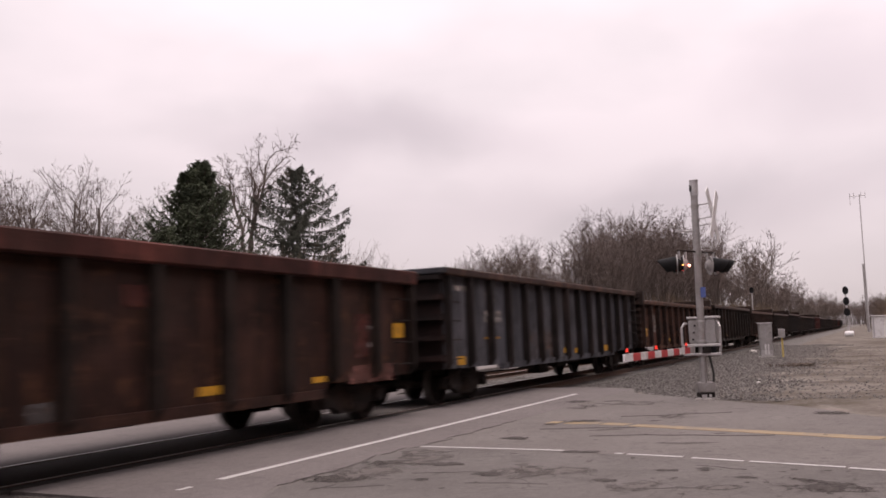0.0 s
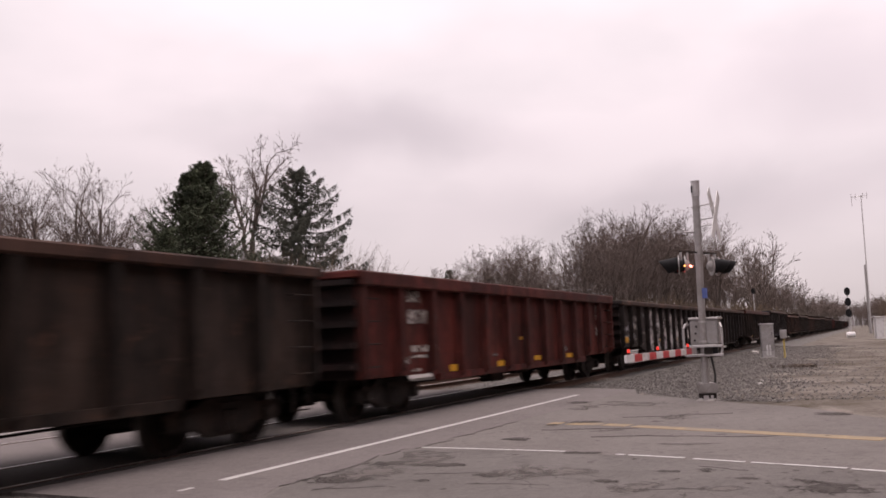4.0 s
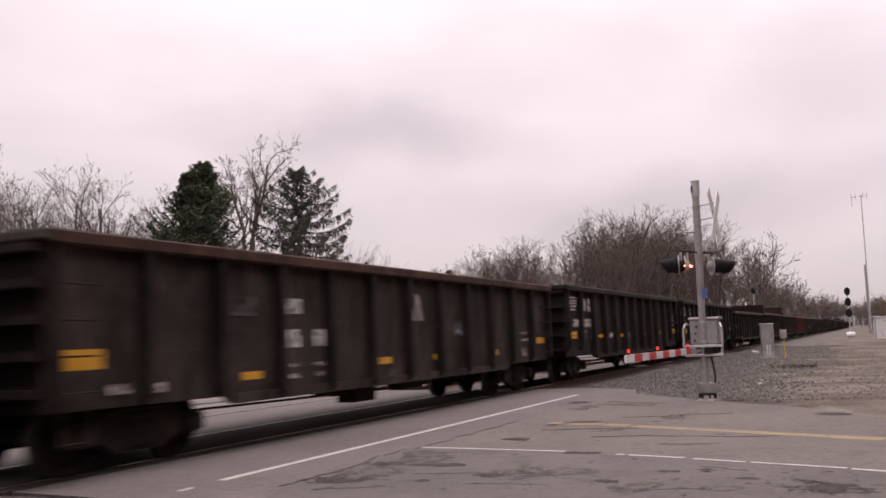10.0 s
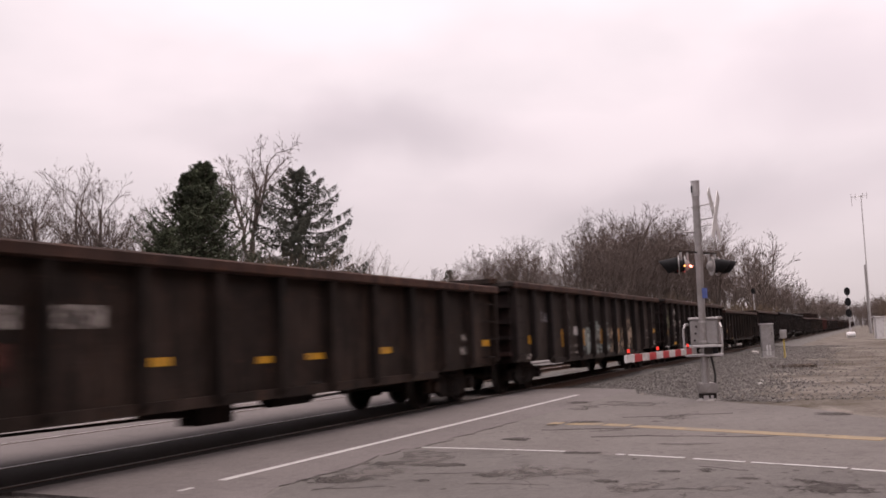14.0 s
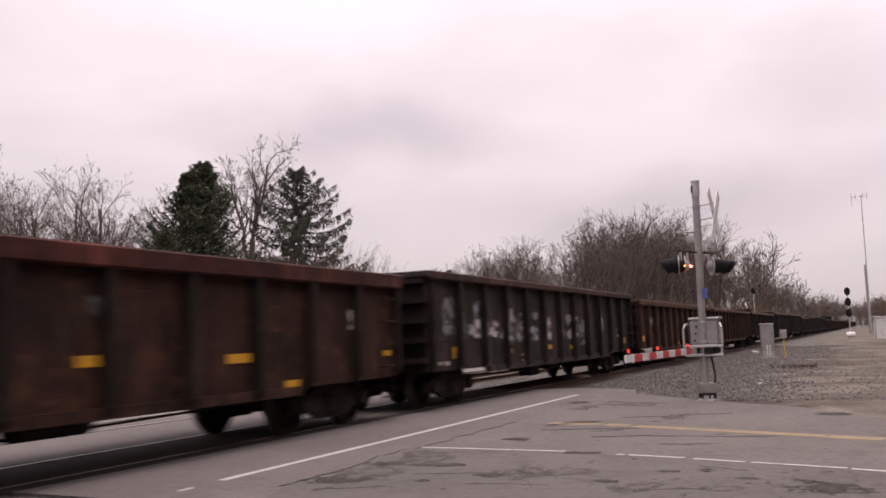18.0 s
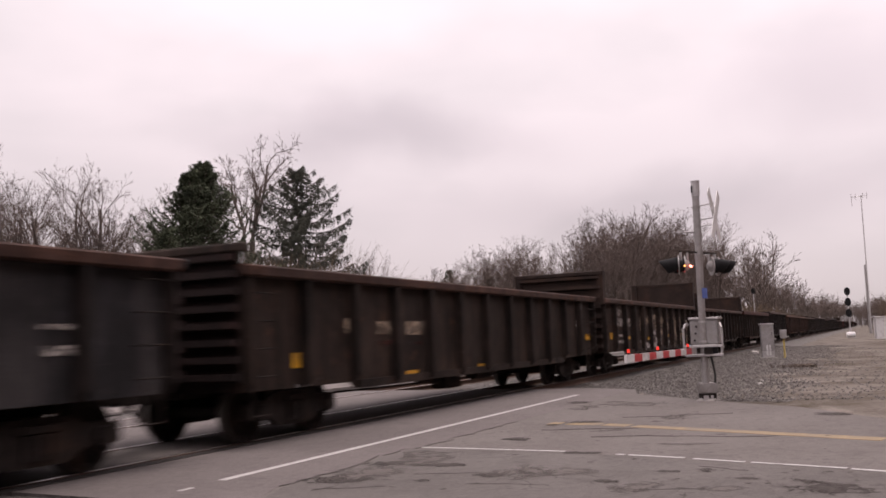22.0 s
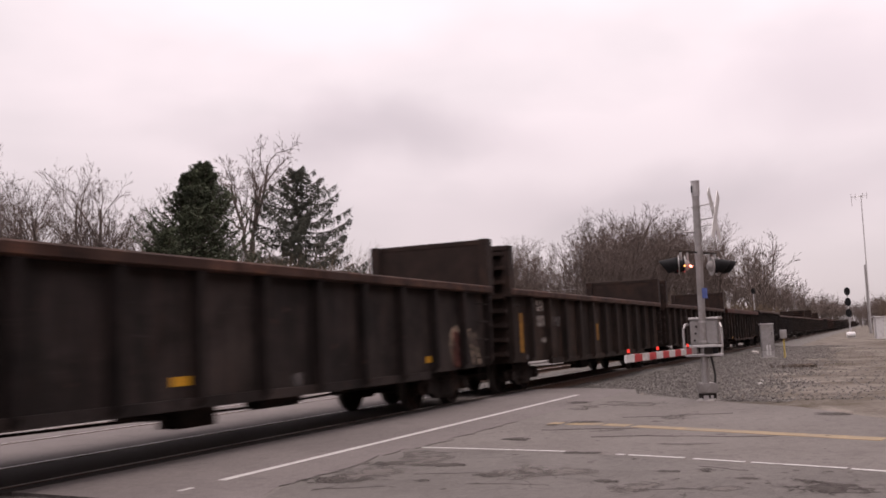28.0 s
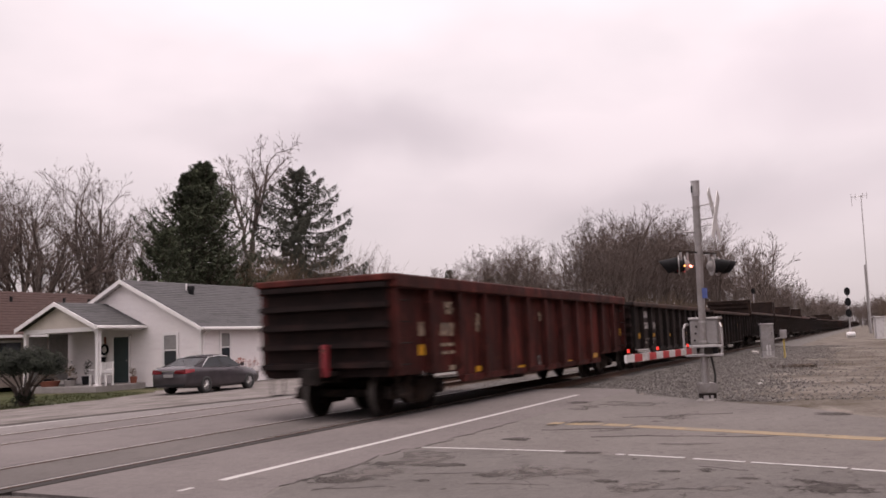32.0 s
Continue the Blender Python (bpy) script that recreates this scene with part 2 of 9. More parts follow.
def mesh_of(name, bm, material, smooth=False):
    bmesh.ops.recalc_face_normals(bm, faces=bm.faces[:])
    me = bpy.data.meshes.new(name)
    bm.to_mesh(me)
    bm.free()
    for mt in material if isinstance(material, (list, tuple)) else [material]:
        me.materials.append(mt)
    if smooth:
        for f in me.polygons:
            f.use_smooth = True
    return me


def part(name, bm, material, parent, label="", smooth=False, at=None):
    ob = new(name, mesh_of(name, bm, material, smooth))
    if parent is not None:
        ob.parent = parent
    if at is not None:
        ob.matrix_basis = at
    if label:
        ob["label"] = label
    return ob


def piece(name, me, parent, at):
    """One more object on a mesh that alike pieces share."""
    ob = new(name, me)
    ob.parent = parent
    if at is not None:
        ob.matrix_basis = at
    return ob


def raw(name, verts, faces, material, parent=None, smooth=False):
    me = bpy.data.meshes.new(name)
    me.from_pydata(verts, [], faces)
    me.materials.append(material)
    if smooth:
        me.polygons.foreach_set("use_smooth", [True] * len(me.polygons))
    me.update()
    ob = new(name, me)
    if parent is not None:
        ob.parent = parent
    return ob


def thing(name, label, category, at=None, group=""):
    e = new(name)
    if at is not None:
        e.matrix_basis = at
    return tagged(e, label, category, group)


B = bmesh.new
# ---- ground, roads, track ----
M_DIRT = surf("dirt_gravel", (0.086, 0.071, 0.059), (0.186, 0.162, 0.143), 0.55, 0.95, bumps=0.8, dist=0.05, stain=(0.060, 0.048, 0.034), stain_scale=0.34, stain_range=(0.44, 0.62), grain=9)
M_GRASS = surf("winter_grass", (0.0307, 0.0418, 0.0135), (0.0553, 0.0565, 0.0246), 1.8, 0.95, bumps=0.7, dist=0.05, stain=(0.117, 0.102, 0.0614), stain_scale=0.25, grain=30)
M_ASPHALT = asphalt("worn_asphalt", (0.107, 0.0945, 0.0885), (0.145, 0.130, 0.123), (0.0522, 0.0461, 0.0436), 0.35, 1.3)
M_APRON = asphalt("crossing_asphalt", (0.112, 0.098, 0.095), (0.146, 0.128, 0.124), (0.0614, 0.054, 0.0516), 0.1, 0.3)
M_DRIVE = surf("stony_drive", (0.105, 0.092, 0.087), (0.20, 0.180, 0.170), 1.3, 0.95, bumps=0.8, dist=0.03, stain=(0.085, 0.074, 0.066), stain_scale=0.5, stain_range=(0.48, 0.66), grain=22)
M_WHITE_LINE = surf("white_road_paint", (0.344, 0.328, 0.32), (0.405, 0.394, 0.381), 5, 0.7, bumps=0.1, stain=(0.166, 0.151, 0.144), stain_scale=2.5, stain_range=(0.56, 0.70))
M_YELLOW_LINE = surf("yellow_road_paint", (0.235, 0.172, 0.095), (0.285, 0.210, 0.115), 4, 0.75, bumps=0.1, stain=(0.15, 0.128, 0.105), stain_scale=1.1, stain_range=(0.38, 0.70))
M_BALLAST = surf("ballast_stone", (0.0799, 0.0732, 0.0688), (0.166, 0.154, 0.146), 9, 0.95, bumps=1.0, dist=0.05, stain=(0.0676, 0.0553, 0.0461), stain_scale=0.5, grain=26)
M_STONE = surf("ballast_chips", (0.072, 0.065, 0.060), (0.205, 0.190, 0.180), 6.0, 0.95, bumps=0.2)
M_RAIL = surf("rusty_rail", (0.075, 0.045, 0.035), (0.12, 0.075, 0.055), 12, 0.7, metal=0.3, bumps=0.2)
M_RAILTOP = surf("polished_rail_head", (0.5184, 0.5040, 0.4968), (0.5904, 0.5760, 0.5688), 6, 0.32, metal=0.9, bumps=0.05)
M_TIE = surf("old_sleeper_wood", (0.06, 0.045, 0.036), (0.12, 0.095, 0.08), 6, 0.95, squash=(3, 0.4, 1))
# darker crossing asphalt: the shade under passing cars, put in as colour
M_TRAIN_SHADE = asphalt("train_shade_asphalt", (0.082, 0.072, 0.068), (0.112, 0.099, 0.094), (0.05, 0.043, 0.041), 0.2, 0.5)
M_HOLE = asphalt("broken_asphalt", (0.034, 0.029, 0.027), (0.105, 0.092, 0.088), (0.02, 0.018, 0.017), 0.9, 1.6)
M_OLD = asphalt("crazed_old_asphalt", (0.088, 0.079, 0.0745), (0.126, 0.114, 0.108), (0.048, 0.0422, 0.0394), 1.0, 1.5)
M_SEAL = asphalt("oily_shaded_asphalt", (0.020, 0.017, 0.016), (0.045, 0.039, 0.036), (0.012, 0.011, 0.010), 0.4, 0.6)
M_STREET = asphalt("street_asphalt", (0.138, 0.125, 0.12), (0.166, 0.151, 0.146), (0.0614, 0.054, 0.0516), 0.5, 0.4)


def fall(y):
    """How far the paved ground drops beyond the tracks, towards the house."""
    return -0.19 * min(1.0, max(0.0, (y - 15.6) / 5.5)) - 0.10 * min(1.0, max(0.0, (y - 20.5) / 3.0))


def lie(x, y):
    """Height of the open ground."""
    z = -0.16 + 0.05 * noise.noise((x * 0.12, y * 0.12, 3.0)) + 0.02 * noise.noise((x * 0.9, y * 0.9, 1.0))
    if x > 21.0 and y < 7.2:                    # dirt lot beside the line, falling a little with distance
        z -= 0.10 * min(1.0, (x - 21.0) / 25.0)
    if 5.2 < y < 17.6 and (x > 20 or x < 6.4):  # ballast bed
        edge = min(1.0, (y - 5.2) / 1.8, (17.6 - y) / 1.4)
        z = max(z, -0.30 + 0.13 * max(0.0, edge) + 0.015 * noise.noise((x * 2.0, y * 2.0, 7.0)))
    if y > 17.6:
        z = fall(y) - 0.16 + 0.11 * min(1.0, max(0.0, (y - 20.0) / 3.0)) + 0.02 * noise.noise((x * 0.3, y * 0.3, 3.0))
    if y > 40:
        z += 0.012 * (y - 40)
    if y < -30:
        z += 0.01 * (-30 - y)
    return z


def steps(lo, hi, dense_lo, dense_hi, fine, coarse):
    out, v = [], lo
    while v < hi:
        out.append(v)
        near = dense_lo <= v < dense_hi
        v += fine if near else max(fine, min(coarse, 0.12 * (dense_lo - v if v < dense_lo else v - dense_hi) + fine))
    return out + [hi]


def ground():
    xs = steps(-900, 1500, -10, 75, 0.8, 90)
    ys = steps(-900, 1200, -6, 36, 0.8, 90)
    verts = [(x, y, lie(x, y) if not (5.9 < x < 22.6 and 2 < y < 22 or x < 19 and y < 5.4) else -0.24) for x in xs for y in ys]
    w = len(ys)
    faces = [(i * w + j, (i + 1) * w + j, (i + 1) * w + j + 1, i * w + j + 1) for i in range(len(xs) - 1) for j in range(w - 1)]
    ob = raw("ground", verts, faces, M_DIRT, smooth=True)
    ob.data.materials.append(M_GRASS)
    ob.data.materials.append(M_BALLAST)
    for f in ob.data.polygons:
        c = f.center
        if 5.6 < c.y < 17.4:
            f.material_index = 2
        elif c.y > 17.4 or c.x < 6 and c.y > 20:
            f.material_index = 1
    tagged(ob, "tan dirt, winter grass and ballast beside the railway", "ground", kind="structure")


def flat(name, outline, top, deep, material, label="", parent=None):
    bm = B()
    slab(bm, outline, top - deep, top)
    ob = part(name, bm, material, parent)
    if max(q[1] for q in outline) > 17:
        fine = bmesh.new()
        fine.from_mesh(ob.data)
        for k in range(20):
            bmesh.ops.bisect_plane(fine, geom=fine.verts[:] + fine.edges[:] + fine.faces[:], plane_co=(0, 15.6 + k * 0.5, 0), plane_no=(0, 1, 0))
        for v in fine.verts:
            v.co.z += fall(v.co.y)
        fine.to_mesh(ob.data)
        fine.free()
    if parent is None:
        tagged(ob, label, name.rstrip("_0123456789"), kind="structure")
    return ob


def stripe(parent, name, a, b, width, material, top):
    a, b = Vector((*a, 0)), Vector((*b, 0))
    d = (b - a).normalized()
    s = Vector((-d.y, d.x, 0)) * width / 2
    bm = B()
    # ragged ends and edges
    n = max(2, int((b - a).length / 0.5))
    lo, hi = [], []
    for i in range(n + 1):
        c = a + (b - a) * i / n
        j = random.uniform(0.9, 1.08)
        lo.append((c - s * j).xy)
        hi.append((c + s * j).xy)
    slab(bm, [tuple(q) for q in lo] + [tuple(q) for q in hi[::-1]], top, top + 0.004)
    return part(name, bm, material, parent)


def stain_mat(name, c1, c2, hard):
    """Broken or oily asphalt that fades out unevenly towards the rim of its patch."""
    m, nt, bs = node_mat(name)
    tc = nt.nodes.new("ShaderNodeTexCoord")
    far = nt.nodes.new("ShaderNodeVectorMath")
    far.operation = "LENGTH"
    nt.links.new(tc.outputs["Object"], far.inputs[0])
    place = nt.nodes.new("ShaderNodeNewGeometry").outputs["Position"]
    inside = ramp(nt, far.outputs["Value"], 1.0, 0.15)
    torn = ramp(nt, tex(nt, place, 2.0 + 4.0 * hard, 9, 0.72, 0.8), 0.34, 0.66)
    both = nt.nodes.new("ShaderNodeMath")
    both.operation = "ADD"
    nt.links.new(inside, both.inputs[0])
    nt.links.new(torn, both.inputs[1])
    nt.links.new(ramp(nt, both.outputs[0], 1.02, 1.50 - 0.22 * hard), bs.inputs["Alpha"])
    g = tex(nt, place, 14, 6, 0.7)
    nt.links.new(mixc(nt, ramp(nt, g, 0.35, 0.65), c1, c2), bs.inputs["Base Color"])
    bs.inputs["Roughness"].default_value = 0.9
    bs.inputs["Specular IOR Level"].default_value = 0.2
    bump(nt, bs, g, 0.6, 0.02)
    return m


M_WORN = stain_mat("worn_dark_asphalt", (0.073, 0.064, 0.059), (0.106, 0.094, 0.088), 0.0)
M_PIT = stain_mat("crumbled_asphalt_pit", (0.028, 0.023, 0.021), (0.054, 0.046, 0.042), 0.6)


def disc_mesh(material):
    bm = B()
    bm.faces.new([bm.verts.new((math.cos(k * math.tau / 20), math.sin(k * math.tau / 20), 0.0)) for k in range(20)])
    return mesh_of("worn_spot", bm, material)


def crack(parent, a, b, seed, width=0.022, top=0.0):
    rnd = random.Random(seed)
    a, b = Vector(a), Vector(b)
    n = max(4, int((b - a).length / 0.18))
    side = Vector((-(b - a).y, (b - a).x)).normalized()
    lo, hi, off = [], [], 0.0
    for i in range(n + 1):
        off = off * 0.85 + rnd.uniform(-0.06, 0.06)
        c = a + (b - a) * i / n + side * off
        w = 0.55 * width * rnd.uniform(0.2, 1.0) * (0.25 + math.sin(math.pi * i / n))
        lo.append(tuple(c - side * w))
        hi.append(tuple(c + side * w))
    bm = B()
    slab(bm, lo + hi[::-1], top - 0.01, top + 0.003)
    return part("crack", bm, M_HOLE, parent)


def roads():
    seam = [(22.3, 5.4), (14.2, 5.52), (11.6, 5.56), (10.54, 5.60), (9.87, 5.63), (8.65, 5.53), (7.56, 5.55), (6.6, 5.2)]
    road = flat("road", [(-40, -40), (-1, -40), (3, -16), (8.0, -6.5), (14.85, -0.15), (17.0, 1.2), (18.2, 2.6), (18.9, 3.25), (20.6, 5.0)] + seam + [(4, 5.0), (-40, 4.5)],
                -0.012, 0.4, M_ASPHALT, "weathered grey asphalt road, cracked and potholed")
    # the oldest surface, rough and crazed, inside the edge line
    flat("old_surface", [(6.1, -3.0), (8.6, -3.0), (9.55, -0.03), (9.92, 1.31), (10.3, 2.79), (10.46, 3.5), (10.56, 5.57), (9.87, 5.60), (8.65, 5.50), (7.6, 5.50), (6.75, 5.2)], -0.009, 0.2, M_OLD, parent=road)
    for a, b in (((10.69, 5.50), (10.57, 3.48)), ((10.42, 2.79), (10.38, 2.70)), ((10.37, 2.64), (10.24, 1.98)), ((10.18, 1.87), (10.02, 1.31)), ((10.01, 1.24), (9.76, 0.31)), ((9.72, 0.27), (9.0, -1.9)), ((8.95, -2.0), (7.0, -7.5))):
        stripe(road, "edge_line", a, b, 0.075, M_WHITE_LINE, -0.008)
    for a, b in (((13.93, 4.81), (13.91, 4.62)), ((13.90, 4.50), (13.86, 3.93)), ((13.78, 3.86), (13.68, 3.45)), ((13.60, 3.34), (12.27, -0.07)), ((12.25, -0.12), (9.2, -8.0))):
        stripe(road, "centre_line", a, b, 0.31, M_YELLOW_LINE, -0.012)
    # stains, worn spots and potholes: place, half length, half width, turn
    soft, pit = disc_mesh(M_WORN), disc_mesh(M_PIT)
    for k, (x, y, rx, ry, tn, me) in enumerate(((8.98, 3.38, 0.36, 0.62, 101, soft), (8.96, 3.36, 0.22, 0.40, 101, pit), (9.23, 4.51, 0.40, 0.16, 100, pit), (10.14, 5.23, 0.30, 0.42, 99, soft), (11.74, 4.56, 0.26, 0.28, 97, pit), (8.20, 4.22, 0.13, 0.13, 102, pit),
                                                (8.46, 5.00, 0.62, 0.70, 101, soft), (14.11, 4.31, 0.46, 0.26, 93, pit), (10.50, 3.24, 0.36, 0.13, 99, pit), (9.40, 1.60, 0.20, 0.18, 101, pit), (8.56, 0.42, 0.42, 0.46, 103, pit), (8.95, 0.66, 0.16, 0.12, 102, pit),
                                                (8.51, 2.41, 0.16, 0.14, 102, pit), (9.03, 2.95, 0.42, 0.50, 101, soft), (13.64, 4.69, 0.12, 0.18, 94, pit), (14.26, 3.17, 0.14, 0.14, 93, pit), (15.65, 0.64, 0.36, 0.40, 91, pit), (9.59, 4.85, 0.60, 0.70, 100, soft),
                                                (8.05, 5.14, 0.40, 0.36, 102, pit), (9.20, 5.20, 0.36, 0.30, 100, pit), (16.91, 5.06, 0.40, 0.70, 89, soft), (17.68, 4.25, 0.90, 0.60, 88, soft), (18.19, 5.60, 0.34, 0.40, 87, pit), (18.28, 4.86, 0.30, 0.34, 87, soft),
                                                (8.65, 3.66, 0.24, 0.20, 101, pit), (8.94, 1.17, 0.22, 0.10, 102, pit), (9.25, 1.97, 0.20, 0.09, 101, pit), (12.6, 1.9, 0.05, 0.10, 20, pit), (12.9, 3.6, 0.16, 0.3, 40, soft), (11.5, 2.2, 0.12, 0.5, 10, soft), (15.2, 3.0, 0.3, 0.9, 80, soft), (8.3, 2.0, 0.3, 0.5, 60, soft), (8.35, 1.3, 0.2, 0.3, 30, soft))):
        spot = piece("pothole" if me is pit and rx > 0.3 else "worn_spot", me, road, None)
        spot.matrix_basis = Matrix.LocRotScale((x, y, -0.0045 - 0.00008 * k), Euler((0, 0, radians(tn))), (rx * 1.3, ry * 1.3, 1.0))
    rnd = random.Random(12)
    for k in range(70):         # crumbs broken out of the surface
        x, y = (rnd.uniform(7.7, 10.3), rnd.uniform(-0.5, 5.4)) if k < 40 else (rnd.uniform(10.8, 18.0), rnd.uniform(0.0, 5.3))
        if x > 15.2 + (y + 0.1) * 1.05:
            continue
        spot = piece("worn_spot", pit, road, None)
        spot.matrix_basis = Matrix.LocRotScale((x, y, -0.0072 - 0.00001 * k), Euler((0, 0, rnd.uniform(0, 3))), (rnd.uniform(0.03, 0.10), rnd.uniform(0.02, 0.07), 1.0))
    # seam between the old road and the crossing apron, and the cracks
    for k, (a, b, w) in enumerate(((seam[6], seam[5], 0.06), (seam[5], seam[4], 0.05), (seam[4], seam[3], 0.04), (seam[3], seam[2], 0.012), (seam[2], seam[1], 0.02), ((7.5, 5.1), (7.9, 4.5), 0.014), ((8.5, 4.5), (8.9, 3.6), 0.016),
                                   ((8.1, 3.7), (8.3, 2.9), 0.014), ((12.1, 3.6), (12.5, 1.2), 0.008), ((15.0, 3.9), (15.8, 2.2), 0.010), ((9.65, 1.72), (9.45, 1.2), 0.02),
                                   ((8.2, 2.3), (8.25, 1.4), 0.014), ((7.35, 5.0), (7.6, 4.8), 0.02), ((12.9, 4.6), (13.2, 3.2), 0.008))):
        crack(road, a, b, 40 + k, w, -0.008)
    # crossing: panels of asphalt between the rails, with open flangeways
    apron = flat("crossing_1", [(6.5, 5.16)] + [(x, y + 0.002) for x, y in seam[::-1]] + [(23.0, 6.6), (23.0, CENTRE - 0.85), (6.6, CENTRE - 0.85)], -0.0108, 0.35, M_APRON, "pale worn asphalt level crossing between the rails")
    for k, (y0, y1) in enumerate(((CENTRE - 0.655, CENTRE + 0.655), (CENTRE + 0.85, SECOND - 0.85), (SECOND - 0.655, SECOND + 0.655))):
        # the panel between the train's rails holds that shade in its colour
        flat("crossing_panel", [(6.4, y0), (23.0, y0), (23.0, y1), (6.4, y1)], -0.008, 0.35, M_TRAIN_SHADE if k == 0 else M_APRON, parent=apron)
    for yc in (CENTRE,):     # an oily strip along the nearest rail, blackened further for the train's shade
        for y0, y1 in ((yc - 1.06, yc - 0.85),):
            flat("rail_seal", [(6.45, y0), (22.95, y0), (22.95, y1), (6.45, y1)], -0.003, 0.2, M_SEAL, parent=apron)
    stripe(apron, "stop_line", (7.74, 6.44), (20.5, 6.37), 0.12, M_WHITE_LINE, -0.0108)
    stripe(apron, "stop_line", (7.06, 6.42), (7.27, 6.42), 0.06, M_WHITE_LINE, -0.0108)
    # street beyond the tracks, with its gutter, the drive and the verge
    street = flat("road_2", [(-150, SECOND + 0.85), (23.0, SECOND + 0.85), (23.5, 17.0), (60, 17.3), (160, 17.3), (160, 19.6), (28, 19.6), (-150, 19.6)], -0.014, 0.3, M_STREET, "grey side street running along the tracks")
    stripe(street, "edge_line", (-30, 16.1), (15.1, 16.15), 0.10, M_WHITE_LINE, -0.030)
    bm = B()
    slab(bm, [(13.0, 16.75), (17.0, 16.0), (20.2, 15.2), (23.0, 15.0), (23.0, 15.2), (20.3, 15.4), (17.1, 16.2), (13.1, 16.95)], -0.05, 0.0)
    for v in bm.verts:
        v.co.z += fall(v.co.y)
    part("gutter", bm, M_HOLE, street)
    drive = flat("pavement", [(13.2, 17.0), (17.2, 16.3), (20.4, 15.5), (40, 15.6), (46, 27.86), (29.2, 27.86), (28.2, 26.8), (23.8, 25.5), (19.5, 25.2), (13.0, 24.6), (-30, 24.6), (-30, 18.2)], 0.006, 0.3, M_DRIVE, "pale stony asphalt driveway and roadside strip before the house")
    # dark broken edge of the pavement where the line runs on
    flat("road_edge", [(5.9, 3.2), (6.62, 5.1), (6.5, 8.4), (5.6, 8.4), (4.9, 3.2)], -0.03, 0.2, M_HOLE, "dark broken edge of the road", None)


def rails():
    track = thing("railway_track", "two tracks of worn steel rails on wooden sleepers", "track")
    tagged(track, kind="structure")
    prof = [(-0.07, -0.17), (0.07, -0.17), (0.07, -0.155), (0.012, -0.13), (0.012, -0.045), (0.036, -0.035), (0.036, -0.006), (0.026, -0.001), (-0.026, -0.001), (-0.036, -0.006), (-0.036, -0.035), (-0.012, -0.045), (-0.012, -0.13), (-0.07, -0.155)]
    for yc in (CENTRE, SECOND):
        for side in (-0.7525, 0.7525):
            bm = B()
            across(bm, [(yc + side + a, b) for a, b in prof], -120, 900)
            bm.faces.ensure_lookup_table()
            rail = part("rail", bm, [M_RAIL, M_RAILTOP], track)
            for f in rail.data.polygons:
                if f.normal.z > 0.9 and f.center.z > -0.01:
                    f.material_index = 1
    bm = B()
    box(bm, -0.115, 0.115, -1.3, 1.3, -0.36, -0.165)
    bevel(bm, 0.012)
    me = mesh_of("sleeper", bm, M_TIE)
    rnd = random.Random(5)
    for yc in (CENTRE, SECOND):
        for i in range(150):
            x = 23.4 + i * 0.56
            piece("sleeper", me, track, pose(x, yc + rnd.uniform(-0.03, 0.03), rnd.uniform(-0.012, 0.004), 0, 0, rnd.uniform(-1.2, 1.2)))
        for i in range(18):
            piece("sleeper", me, track, pose(6.1 - i * 0.56, yc, rnd.uniform(-0.012, 0.004)))
    return track


def stones():
    """Loose ballast chips on the bed and spilling over the lot."""
    rnd = random.Random(8)
    base = [(-1, -0.7, -0.5), (1, -0.8, -0.4), (0.7, 0.9, -0.5), (-0.8, 0.7, -0.4), (-0.5, -0.4, 0.6), (0.6, -0.3, 0.5), (0.2, 0.5, 0.7)]
    tri = [(0, 1, 5, 4), (1, 2, 6, 5), (2, 3, 4, 6), (3, 0, 4), (4, 5, 6)]
    verts, faces = [], []
    def drop(x, y, z, r):
        a = rnd.uniform(0, math.tau)
        c, s, k = math.cos(a) * r, math.sin(a) * r, len(verts)
        for u, v, w in base:
            u, v, w = u * rnd.uniform(0.7, 1.2), v * rnd.uniform(0.7, 1.2), w * rnd.uniform(0.7, 1.3)
            verts.append((x + u * c - v * s, y + u * s + v * c, z + w * r * 0.8))
        faces.extend(tuple(k + i for i in f) for f in tri)
    for i in range(36000):
        x = 20.2 + 60 * rnd.random() ** 1.9
        y = 7.6 - 7.0 * rnd.random() ** 1.25
        if y < 4.8 and rnd.random() < (4.8 - y) / 3.6 + 0.5 * noise.noise((x * 0.25, y * 0.5, 9.0)):
            continue
        if y > 5.2 and x < 23.1 or x < 19.7 + (y - 3.3) * 0.9:
            continue
        drop(x, y, lie(x, y) + 0.012, rnd.uniform(0.022, 0.058))
    for i in range(3000):
        x, y = 20.5 + 50 * rnd.random() ** 1.7, 5.5 - 8.5 * rnd.random() ** 0.9
        if x < 20.2 + (y - 3.3) * 0.95 or x < 15.5 + (y + 0.2) * 1.4:
            continue
        drop(x, y, lie(x, y) + 0.006, rnd.uniform(0.012, 0.045))
    for i in range(9000):
        x = 23.2 + 45 * rnd.random() ** 1.6
        drop(x, rnd.uniform(7.6, 16.8), -0.17, rnd.uniform(0.02, 0.045))
    for i in range(2500):
        drop(rnd.uniform(-6, 6.2), rnd.uniform(5.6, 16), -0.18, rnd.uniform(0.02, 0.045))
    ob = raw("ballast", verts, faces, M_STONE)
    tagged(ob, "loose grey ballast stones along the track bed", "gravel", kind="stuff")



